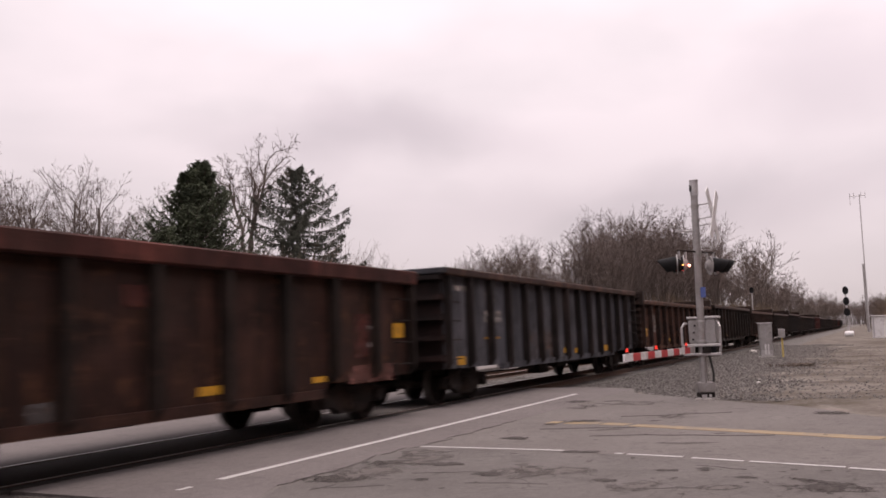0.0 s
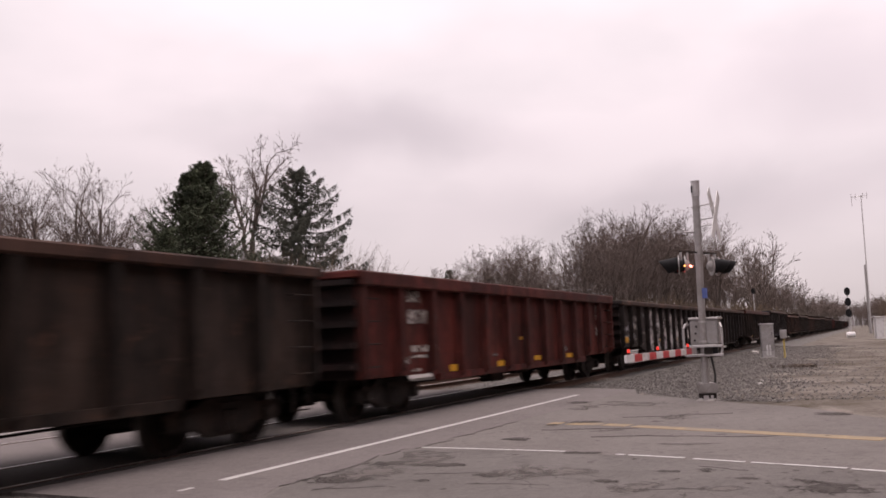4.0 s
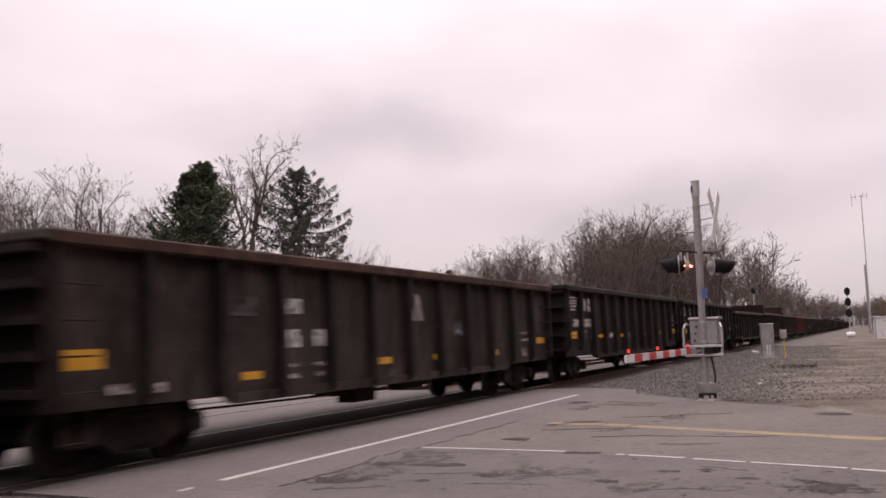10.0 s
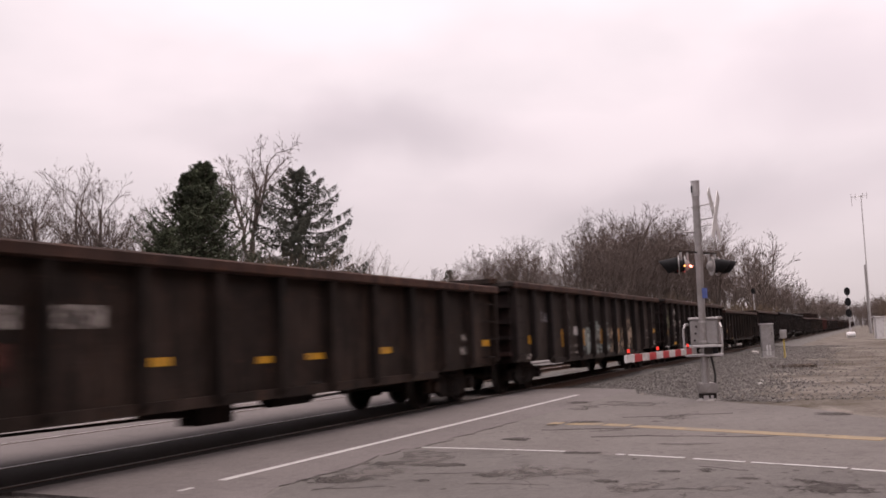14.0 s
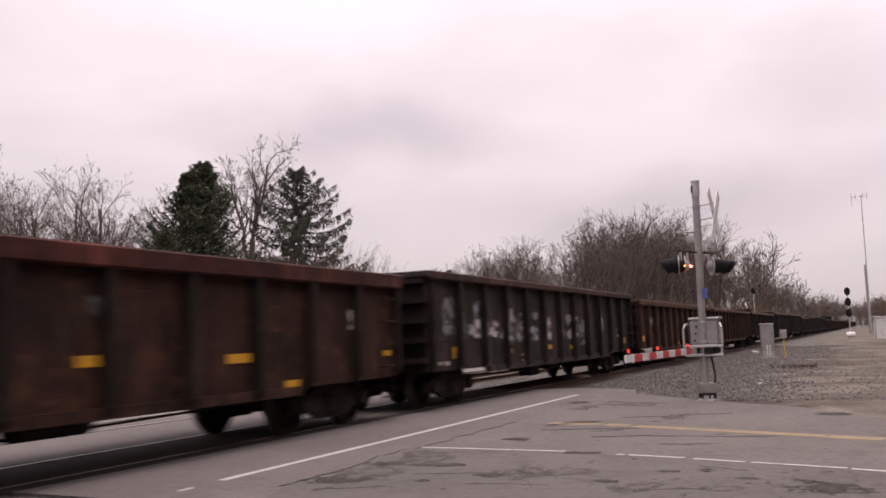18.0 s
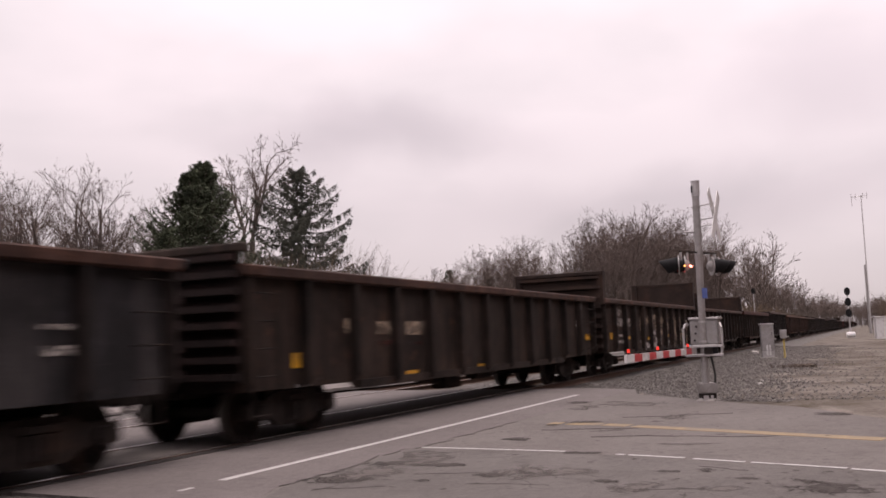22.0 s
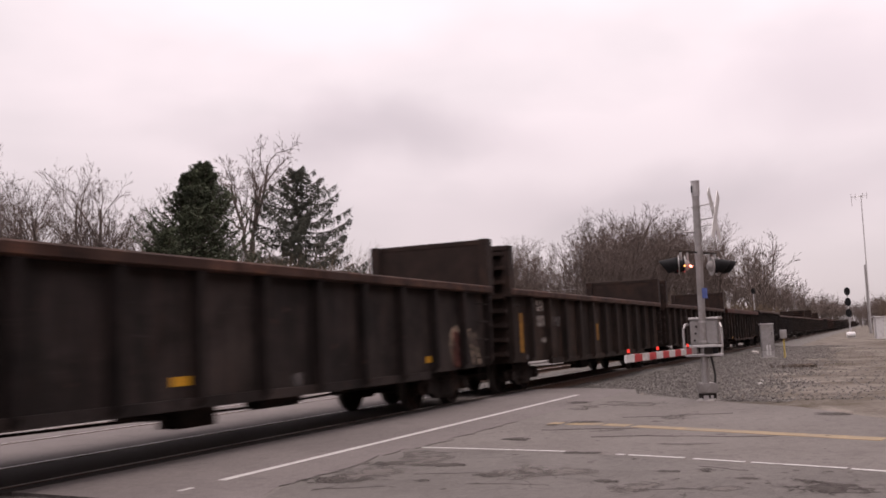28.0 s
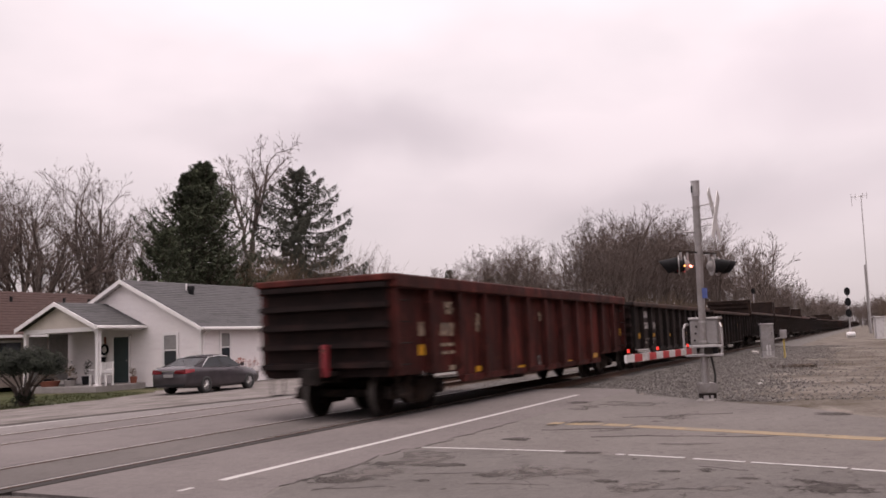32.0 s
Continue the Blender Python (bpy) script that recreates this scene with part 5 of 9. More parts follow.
gondola(-286.96, -303.7, 2.64, P_DKRED, "dull red-brown gondola car with yellow reflectors", cap=0.26,
        marks=[(2.65, 1.62, 1.20, 1.42, "p"), (0.86, 1.18, 0.56, 0.23, "y"), (5.43, 1.15, 0.70, 0.14, "y"), (9.63, 1.32, 0.52, 0.13, "y"),
               (12.22, 1.26, 0.60, 0.13, "y"), (16.38, 1.21, 0.25, 0.10, "y"), (13.43, 0.83, 0.36, 0.12, "y"), (2.33, 2.17, 0.51, 0.25, "w"),
               (2.61, 1.80, 1.09, 0.29, "t"), (2.69, 1.48, 1.15, 0.07, "w"), (2.26, 1.30, 0.39, 0.06, "w"), (3.09, 1.27, 0.34, 0.06, "w"),
               (7.10, 1.94, 0.28, 0.24, "r"), (9.63, 1.92, 0.24, 0.28, "g"), (8.08, 0.70, 0.25, 0.30, "w"), (15.23, 1.82, 0.31, 0.36, "w")])
gondola(-304.87, -321.7, 2.55, P_BROWN, "dark brown gondola car with tall bulkhead ends", bulk=(1.0, 0.75),
        marks=[(1.47, 1.06, 0.34, 0.07, "y"), (4.65, 0.85, 0.42, 0.11, "t"), (5.78, 0.83, 0.51, 0.11, "y"), (8.15, 0.82, 0.36, 0.11, "t"),
               (9.20, 0.82, 0.36, 0.09, "t"), (11.52, 0.85, 0.38, 0.10, "y"), (12.78, 0.87, 0.29, 0.10, "t"), (2.43, 1.70, 0.59, 0.25, "t"),
               (3.74, 1.68, 0.46, 0.23, "t"), (4.75, 1.68, 0.49, 0.25, "g"), (2.41, 1.33, 0.38, 0.09, "g"), (3.74, 1.31, 0.45, 0.08, "w"),
               (3.76, 1.10, 0.40, 0.09, "w"), (15.23, 1.68, 0.31, 0.07, "w"), (15.20, 1.46, 0.31, 0.10, "w")])
gondola(-323.09, -339.87, 2.58, P_BROWN, "dark brown gondola car with large pale sprayed letters and tall ends", bulk=(1.2, 0.9),
        marks=[(1.18, 1.32, 0.27, 0.22, "y"), (3.53, 1.23, 0.52, 0.11, "y"), (6.96, 1.16, 0.48, 0.10, "y"), (10.44, 1.22, 0.51, 0.10, "y"),
               (13.99, 1.26, 0.41, 0.09, "y"), (16.34, 1.42, 0.40, 0.20, "y"), (2.39, 2.19, 0.64, 0.34, "w"), (2.43, 1.78, 0.70, 0.29, "w"),
               (3.57, 1.79, 0.72, 0.27, "w"), (2.37, 1.32, 0.82, 0.08, "w"), (2.37, 1.10, 0.82, 0.10, "w"), (15.07, 1.71, 0.35, 0.41, "w"),
               (13.76, 1.52, 0.27, 0.26, "w")],
        sprays=[("tan", 4.32, 1.53, 0.79, 0.55, 1, 0.13), ("tan", 4.30, 0.76, 0.79, 0.62, 1, 0.12), ("tan", 5.31, 1.43, 0.85, 0.63, 1, 0.12),
               ("white", 5.35, 0.68, 0.77, 0.41, "fill"), ("tan", 6.61, 1.50, 0.66, 0.50, "fill"), ("white", 6.58, 0.64, 0.65, 0.40, "fill"),
               ("tan", 7.81, 1.48, 0.57, 0.59, "fill"), ("white", 7.59, 0.66, 0.84, 0.82, "fill"), ("tan", 8.98, 1.26, 0.43, 0.83, "fill"),
               ("tan", 10.11, 1.44, 0.74, 0.67, "fill"), ("white", 10.04, 0.67, 0.73, 0.33, "fill"), ("tan", 11.07, 0.69, 0.88, 1.42, "ring", 0.15),
               ("tan", 12.11, 0.69, 1.0, 1.42, "ring", 0.15), ("tan", 13.35, 0.75, 0.9, 1.3), ("tan", 14.80, 0.83, 0.57, 1.10)])
gondola(-341.02, -358.5, 2.58, P_BROWN, "dark brown gondola car with faint stencils", bulk=(0, 0.3),
        marks=[(1.39, 1.18, 0.27, 0.23, "y"), (5.15, 0.79, 0.49, 0.13, "y"), (8.59, 0.78, 0.49, 0.13, "y"), (13.25, 0.78, 0.37, 0.11, "y"),
               (16.96, 1.32, 0.42, 0.18, "y"), (3.00, 1.71, 0.44, 0.24, "t"), (4.21, 1.67, 0.69, 0.23, "t"), (5.29, 1.66, 0.74, 0.26, "t"),
               (4.08, 1.40, 0.44, 0.07, "r"), (5.41, 1.37, 0.36, 0.06, "r"), (15.92, 1.73, 0.26, 0.18, "w"), (1.48, 0.80, 0.44, 0.06, "g")])
gondola(-359.84, -376.4, 2.56, P_GREY2, "dark blue-grey gondola car with orange stripes and deep middle", belly=True,
        marks=[(3.68, 0.89, 0.50, 0.11, "y"), (7.03, 0.81, 0.47, 0.12, "y"), (10.33, 0.79, 0.50, 0.11, "y"), (13.56, 0.88, 0.41, 0.14, "y"),
               (4.21, 1.20, 0.22, 0.44, "o"), (6.46, 1.16, 0.17, 0.49, "o"), (8.72, 1.16, 0.20, 0.51, "o"), (10.98, 1.18, 0.17, 0.46, "o"),
               (13.29, 1.16, 0.19, 0.42, "o"), (2.40, 2.07, 0.70, 0.21, "w"), (2.43, 1.66, 0.78, 0.27, "w"), (2.27, 1.20, 0.39, 0.05, "w"),
               (2.27, 1.03, 0.36, 0.05, "w"), (3.61, 1.15, 0.35, 0.06, "w"), (3.63, 1.00, 0.28, 0.06, "w"), (3.79, 1.38, 0.27, 0.10, "w"),
               (4.72, 1.02, 0.54, 0.04, "w"), (7.16, 1.07, 0.24, 0.09, "w"), (8.04, 1.39, 0.49, 0.18, "g"), (1.04, 1.13, 0.25, 0.09, "w"),
               (9.11, 1.84, 0.34, 0.04, "w"), (14.87, 1.71, 0.59, 0.06, "w"), (14.87, 1.45, 0.51, 0.11, "w"), (13.67, 1.68, 0.52, 0.07, "w")])
gondola(-377.63, -394.3, 2.8, P_OLIVE, "grey-brown gondola car with sprayed patches",
        marks=[(0.68, 1.29, 0.54, 0.11, "y"), (0.67, 1.11, 0.53, 0.11, "y"), (4.50, 0.98, 0.52, 0.11, "y"), (8.61, 1.08, 0.50, 0.11, "y"),
               (12.83, 1.12, 0.33, 0.12, "y"), (16.18, 1.33, 0.34, 0.10, "y"), (16.15, 1.15, 0.34, 0.12, "y"), (2.66, 1.67, 0.86, 0.12, "w"),
               (3.65, 1.66, 0.37, 0.13, "w"), (4.49, 1.66, 0.53, 0.12, "w"), (5.51, 1.78, 0.59, 0.33, "g"), (2.69, 2.14, 0.44, 0.18, "w"),
               (2.66, 1.13, 0.84, 0.07, "w"), (2.63, 0.97, 0.78, 0.07, "w"), (1.15, 1.03, 0.29, 0.06, "w"), (1.77, 1.01, 0.28, 0.07, "w"),
               (1.19, 1.29, 0.25, 0.06, "g"), (14.69, 1.54, 0.57, 0.21, "g"), (8.63, 0.85, 0.34, 0.07, "w"), (12.77, 0.93, 0.26, 0.10, "w")],
        sprays=[("white", 0.31, 2.20, 1.42, 0.44, "fill"), ("white", 0.45, 1.76, 0.62, 0.27, "fill"), ("green", 11.38, 1.35, 0.92, 0.87),
               ("silver", 8.33, 1.14, 0.55, 0.37), ("silver", 10.49, 1.08, 0.41, 0.47), ("orange", 0.29, 1.43, 1.10, 0.12)])
gondola(-395.7, -412.2, 2.67, P_DKRED, "dark reddish-brown gondola car with yellow reflectors", cap=0.26,
        marks=[(0.73, 1.23, 0.58, 0.24, "y"), (2.63, 0.86, 0.50, 0.11, "y"), (5.26, 0.83, 0.53, 0.11, "y"), (7.80, 0.80, 0.50, 0.12, "y"),
               (9.37, 0.84, 0.48, 0.11, "y"), (12.03, 0.84, 0.48, 0.13, "y"), (15.15, 0.84, 0.49, 0.14, "y"), (2.12, 2.20, 0.36, 0.24, "t"),
               (2.54, 1.86, 1.20, 0.26, "t"), (2.51, 1.51, 1.13, 0.10, "t"), (2.50, 1.33, 1.13, 0.07, "t"), (13.54, 1.44, 0.46, 0.41, "g"),
               (6.99, 1.84, 0.27, 0.06, "g")])
gondola(-413.51, -430.3, 2.6, P_BROWN, "dark brown gondola car with tall bulkhead ends", bulk=(1.0, 1.0),
        marks=[(11.34, 0.89, 0.53, 0.11, "o"), (13.62, 0.91, 0.49, 0.12, "o"), (15.87, 1.12, 0.50, 0.23, "y"), (14.82, 1.61, 0.52, 0.06, "w"),
               (14.81, 1.41, 0.52, 0.05, "w"), (14.84, 1.16, 0.44, 0.07, "w"), (14.60, 0.92, 0.27, 0.06, "g"), (13.70, 1.54, 0.63, 0.45, "g")])
gondola(-431.7, -448.8, 2.6, P_BROWN, "dark brown gondola car with tall ends and an orange stripe", bulk=(1.0, 1.05),
        marks=[(0.97, 1.51, 0.21, 0.99, "o"), (4.47, 1.47, 0.25, 0.54, "o"), (7.94, 1.48, 0.20, 0.52, "o"), (11.61, 1.52, 0.29, 0.47, "o"),
               (2.44, 2.23, 0.56, 0.29, "w"), (2.48, 1.81, 0.56, 0.29, "w"), (3.72, 1.80, 0.73, 0.28, "g"), (2.67, 1.31, 0.38, 0.12, "w"),
               (1.36, 0.89, 0.37, 0.12, "g")])
gondola(-450.06, -467.0, 2.6, P_DARK, "dark grey gondola car with tall bulkhead ends and red panels", bulk=(1.1, 0.9),
        marks=[(3.47, 0.89, 0.57, 0.13, "y"), (6.93, 1.01, 0.54, 0.12, "y"), (13.97, 1.03, 0.42, 0.13, "y"), (2.39, 1.90, 0.62, 0.67, "p"),
               (2.38, 1.19, 0.61, 0.42, "p"), (3.56, 1.73, 0.70, 0.36, "p"), (3.55, 1.17, 0.69, 0.39, "p"), (2.41, 2.09, 0.42, 0.16, "w"),
               (2.46, 1.68, 0.60, 0.23, "w"), (3.57, 1.68, 0.55, 0.28, "w"), (2.45, 1.33, 0.42, 0.07, "w"), (2.45, 1.13, 0.42, 0.08, "w"),
               (3.52, 1.28, 0.47, 0.07, "w"), (3.52, 1.09, 0.47, 0.06, "w"), (15.24, 1.19, 0.40, 0.76, "r"), (9.36, 0.83, 0.27, 0.31, "g"),
               (0.87, 1.36, 0.06, 0.17, "y"), (1.14, 0.76, 0.27, 0.09, "w")],
        sprays=[("tan", 14.81, 0.80, 1.81, 0.92)])
gondola(-468.3, -484.8, 2.47, P_DARK, "dark gondola car with deep middle and sprayed shapes", belly=True,
        marks=[(1.77, 1.34, 0.23, 1.01, "o"), (4.08, 1.59, 0.22, 0.47, "o"), (6.33, 1.55, 0.24, 0.50, "o"), (8.54, 1.55, 0.16, 0.55, "o"),
               (10.88, 1.63, 0.18, 0.37, "o"), (13.21, 1.62, 0.19, 0.46, "o"), (15.64, 1.40, 0.27, 0.82, "o"), (0.88, 1.97, 0.93, 0.10, "w"),
               (0.90, 1.81, 0.90, 0.09, "w"), (2.20, 1.95, 0.65, 0.24, "w"), (2.23, 1.63, 0.63, 0.21, "w"), (3.64, 1.36, 0.25, 0.10, "w"),
               (2.26, 1.07, 0.41, 0.05, "w"), (2.21, 0.91, 0.32, 0.05, "w"), (3.46, 1.05, 0.35, 0.07, "w"), (3.43, 0.89, 0.29, 0.04, "w"),
               (4.53, 0.77, 0.63, 0.04, "w"), (0.82, 1.06, 0.26, 0.07, "g"), (4.44, 1.03, 0.21, 0.06, "w"), (7.90, 1.78, 0.51, 0.05, "w"),
               (7.91, 1.65, 0.47, 0.04, "w"), (14.72, 1.64, 0.49, 0.08, "w"), (9.68, 0.51, 0.23, 0.11, "w")],
        sprays=[("lime", 8.67, 0.92, 0.74, 0.85), ("lime", 8.74, 1.45, 0.69, 0.38, "fill"), ("blue", 9.62, 1.05, 0.80, 0.85, 1, 0.10), ("blue", 10.78, 1.05, 0.80, 0.85, 1, 0.10), ("tan", 2.6, 0.50, 2.2, 0.85, 2, 0.05), ("tan", 5.0, 0.48, 2.0, 0.80, 2, 0.05), ("silver", 12.2, 0.95, 2.0, 0.75, 2, 0.06),
               ("tan", 6.53, 0.54, 0.72, 0.37), ("silver", 3.95, 1.93, 0.92, 0.16), ("silver", 5.27, 1.15, 0.77, 0.17)])
gondola(-486.2, -503.4, 2.55, P_DARK, "black gondola car with white stencils",
        marks=[(1.42, 1.27, 0.51, 0.22, "y"), (3.75, 1.28, 0.56, 0.13, "y"), (7.18, 1.26, 0.45, 0.12, "y"), (10.68, 1.26, 0.62, 0.12, "y"),
               (14.28, 1.32, 0.46, 0.11, "y"), (16.51, 1.30, 0.30, 0.22, "y"), (2.53, 2.10, 0.57, 0.26, "W"), (2.56, 1.66, 0.62, 0.24, "W"),
               (3.77, 1.66, 0.77, 0.25, "W"), (2.53, 1.14, 0.52, 0.07, "w"), (2.48, 1.00, 0.42, 0.07, "w"), (3.71, 1.12, 0.50, 0.08, "w"),
               (3.64, 0.98, 0.35, 0.04, "w"), (9.43, 2.10, 0.23, 0.44, "g"), (9.08, 0.90, 0.18, 0.37, "g"), (15.32, 1.13, 0.30, 0.31, "w")])
LAST = gondola(-504.78, -521.7, 2.67, P_RED, "oxide red gondola car at the tail of the train", cap=0.26, sill=0.51,
        marks=[(1.42, 1.23, 0.53, 0.21, "y"), (4.17, 0.74, 0.52, 0.12, "y"), (6.81, 0.64, 0.55, 0.13, "y"), (10.77, 0.62, 0.36, 0.13, "y"),
               (13.40, 0.74, 0.49, 0.14, "y"), (16.70, 1.45, 0.26, 0.23, "y"), (1.46, 1.64, 0.55, 0.27, "t"), (2.63, 2.07, 0.50, 0.26, "t"),
               (2.64, 1.63, 0.99, 0.27, "t"), (2.70, 1.31, 1.10, 0.07, "t"), (2.66, 1.15, 0.94, 0.07, "t"), (4.22, 1.77, 0.47, 0.40, "t"),
               (8.32, 1.95, 0.25, 0.26, "t"), (8.09, 0.74, 0.31, 0.35, "g"), (15.49, 1.45, 0.40, 0.24, "t"), (1.38, 0.77, 0.30, 0.09, "g"),
               (2.72, 0.83, 0.40, 0.10, "t")])

M_EOT = plain("dull_red_marker_housing", (0.22, 0.022, 0.028), 0.5)


def end_marker():
    """The red rear-end lamp unit hung on the last coupler."""
    x = -(521.7 - 504.78) / 2 - 0.40
    bm = B()
    box(bm, x - 0.06, x + 0.06, -0.305, -0.185, 0.80, 1.40)
    bevel(bm, 0.02, 2)
    unit = part("end_marker", bm, M_EOT, LAST, "red rear-end marker unit")
    bm = B()
    rod(bm, (x - 0.10, -0.245, 1.28), (x - 0.065, -0.245, 1.28), 0.05, seg=12)
    part("lens", bm, M_SPRAY["pink"], unit)
    bm = B()
    box(bm, x - 0.05, x + 0.38, -0.29, -0.08, 0.82, 0.90)
    part("clamp", bm, M_STEEL, unit)


end_marker()

# ---- the crossing's signals and the lineside gear ----
M_ALU = surf("weathered_aluminium", (0.2494, 0.2374, 0.2339), (0.3268, 0.3122, 0.3079), 6, 0.55, metal=0.25, bumps=0.1, stain=(0.215, 0.1935, 0.1806), stain_scale=2.0)
M_GALV = surf("galvanised_steel", (0.344, 0.3311, 0.3311), (0.4472, 0.43, 0.43), 9, 0.5, metal=0.3, bumps=0.1, stain=(0.2408, 0.215, 0.2021), stain_scale=2.5)
M_HOOD = surf("black_signal_hood", (0.008, 0.008, 0.009), (0.014, 0.014, 0.015), 6, 0.75, bumps=0.1)
M_SIGNWHITE = surf("white_reflective_sheeting", (0.5676, 0.559, 0.559), (0.6536, 0.645, 0.645), 5, 0.5, bumps=0.05, stain=(0.43, 0.4042, 0.387), stain_scale=3)
M_GATERED = surf("red_gate_tape", (0.42, 0.035, 0.04), (0.52, 0.05, 0.055), 6, 0.45, bumps=0.05)
M_BLUE = surf("blue_notice_plate", (0.05, 0.085, 0.26), (0.07, 0.11, 0.32), 6, 0.5, bumps=0.05)
M_CONC = surf("footing_concrete", (0.33, 0.31, 0.29), (0.42, 0.40, 0.38), 4, 0.9)
M_RUBBER = plain("black_cable", (0.02, 0.02, 0.02), 0.6)
M_YPOST = surf("yellow_marker_post", (0.42, 0.32, 0.10), (0.50, 0.39, 0.14), 5, 0.7)
M_LAMP_RED = plain("lit_red_lens", (1.0, 0.05, 0.03), 0.3, emit=0.3)
M_LAMP_SIDE = plain("lit_side_lens", (1.0, 0.22, 0.15), 0.3, emit=11.0)
M_LAMP_DIM = plain("dim_amber_side_lens", (1.0, 0.40, 0.10), 0.3, emit=2.0)
M_LENS = plain("unlit_red_lens", (0.25, 0.01, 0.01), 0.25)
MAST = (18.58, 3.08)
ALONG = Vector((0.92, -0.385, 0)).normalized()      # across the road
FACE = Vector((-0.385, -0.92, 0)).normalized()      # towards the road's traffic


def spin_box(bm, w, d, h, centre, ax=ALONG, ay=FACE):
    c = Vector(centre)
    vs = [bm.verts.new(c + ax * (a * w / 2) + ay * (b * d / 2) + Vector((0, 0, e * h / 2))) for a in (-1, 1) for b in (-1, 1) for e in (-1, 1)]
    for q in ((0, 1, 3, 2), (4, 6, 7, 5), (0, 4, 5, 1), (2, 3, 7, 6), (0, 2, 6, 4), (1, 5, 7, 3)):
        bm.faces.new([vs[i] for i in q])


def signal_lamp(parent, at, facing, lit):
    """One flasher: round grey case with its backboard, a long black hood, the lens."""
    at, f = Vector(at), facing.normalized()
    bm = B()
    rod(bm, at - f * 0.10, at - f * 0.02, 0.07, 0.13, seg=16)
    case = part("lamp_case", bm, M_ALU if lit else M_HOOD, parent, "grey lamp case")
    bm = B()
    rod(bm, at - f * 0.02, at, 0.20, 0.20, seg=24)
    part("backboard", bm, M_ALU, case, "pale grey back of the round board")
    bm = B()
    rod(bm, at + f * 0.001, at + f * 0.03, 0.145, 0.12, seg=20)
    part("lens", bm, M_LAMP_RED if lit else M_LENS, case)
    # hood: an open-fronted sleeve, longer on top
    bm = B()
    side = Vector((-f.y, f.x, 0))
    rows = []
    for k in range(21):
        a = math.pi * (-0.25 + 1.5 * k / 20)
        o = side * math.cos(a) + Vector((0, 0, math.sin(a)))
        reach = 0.16 + 0.22 * max(0.0, 0.5 + 0.5 * math.sin(a))
        rows.append([bm.verts.new(at + f * d + o * r - Vector((0, 0, 0.05 * (d > 0.1)))) for d, r in ((0.0, 0.165), (reach, 0.15), (reach, 0.14), (0.0, 0.155))])
    for a, b in zip(rows, rows[1:]):
        for i in range(4):
            bm.faces.new((a[i], a[(i + 1) % 4], b[(i + 1) % 4], b[i]))
    part("hood", bm, M_HOOD, case, smooth=True)
    return case


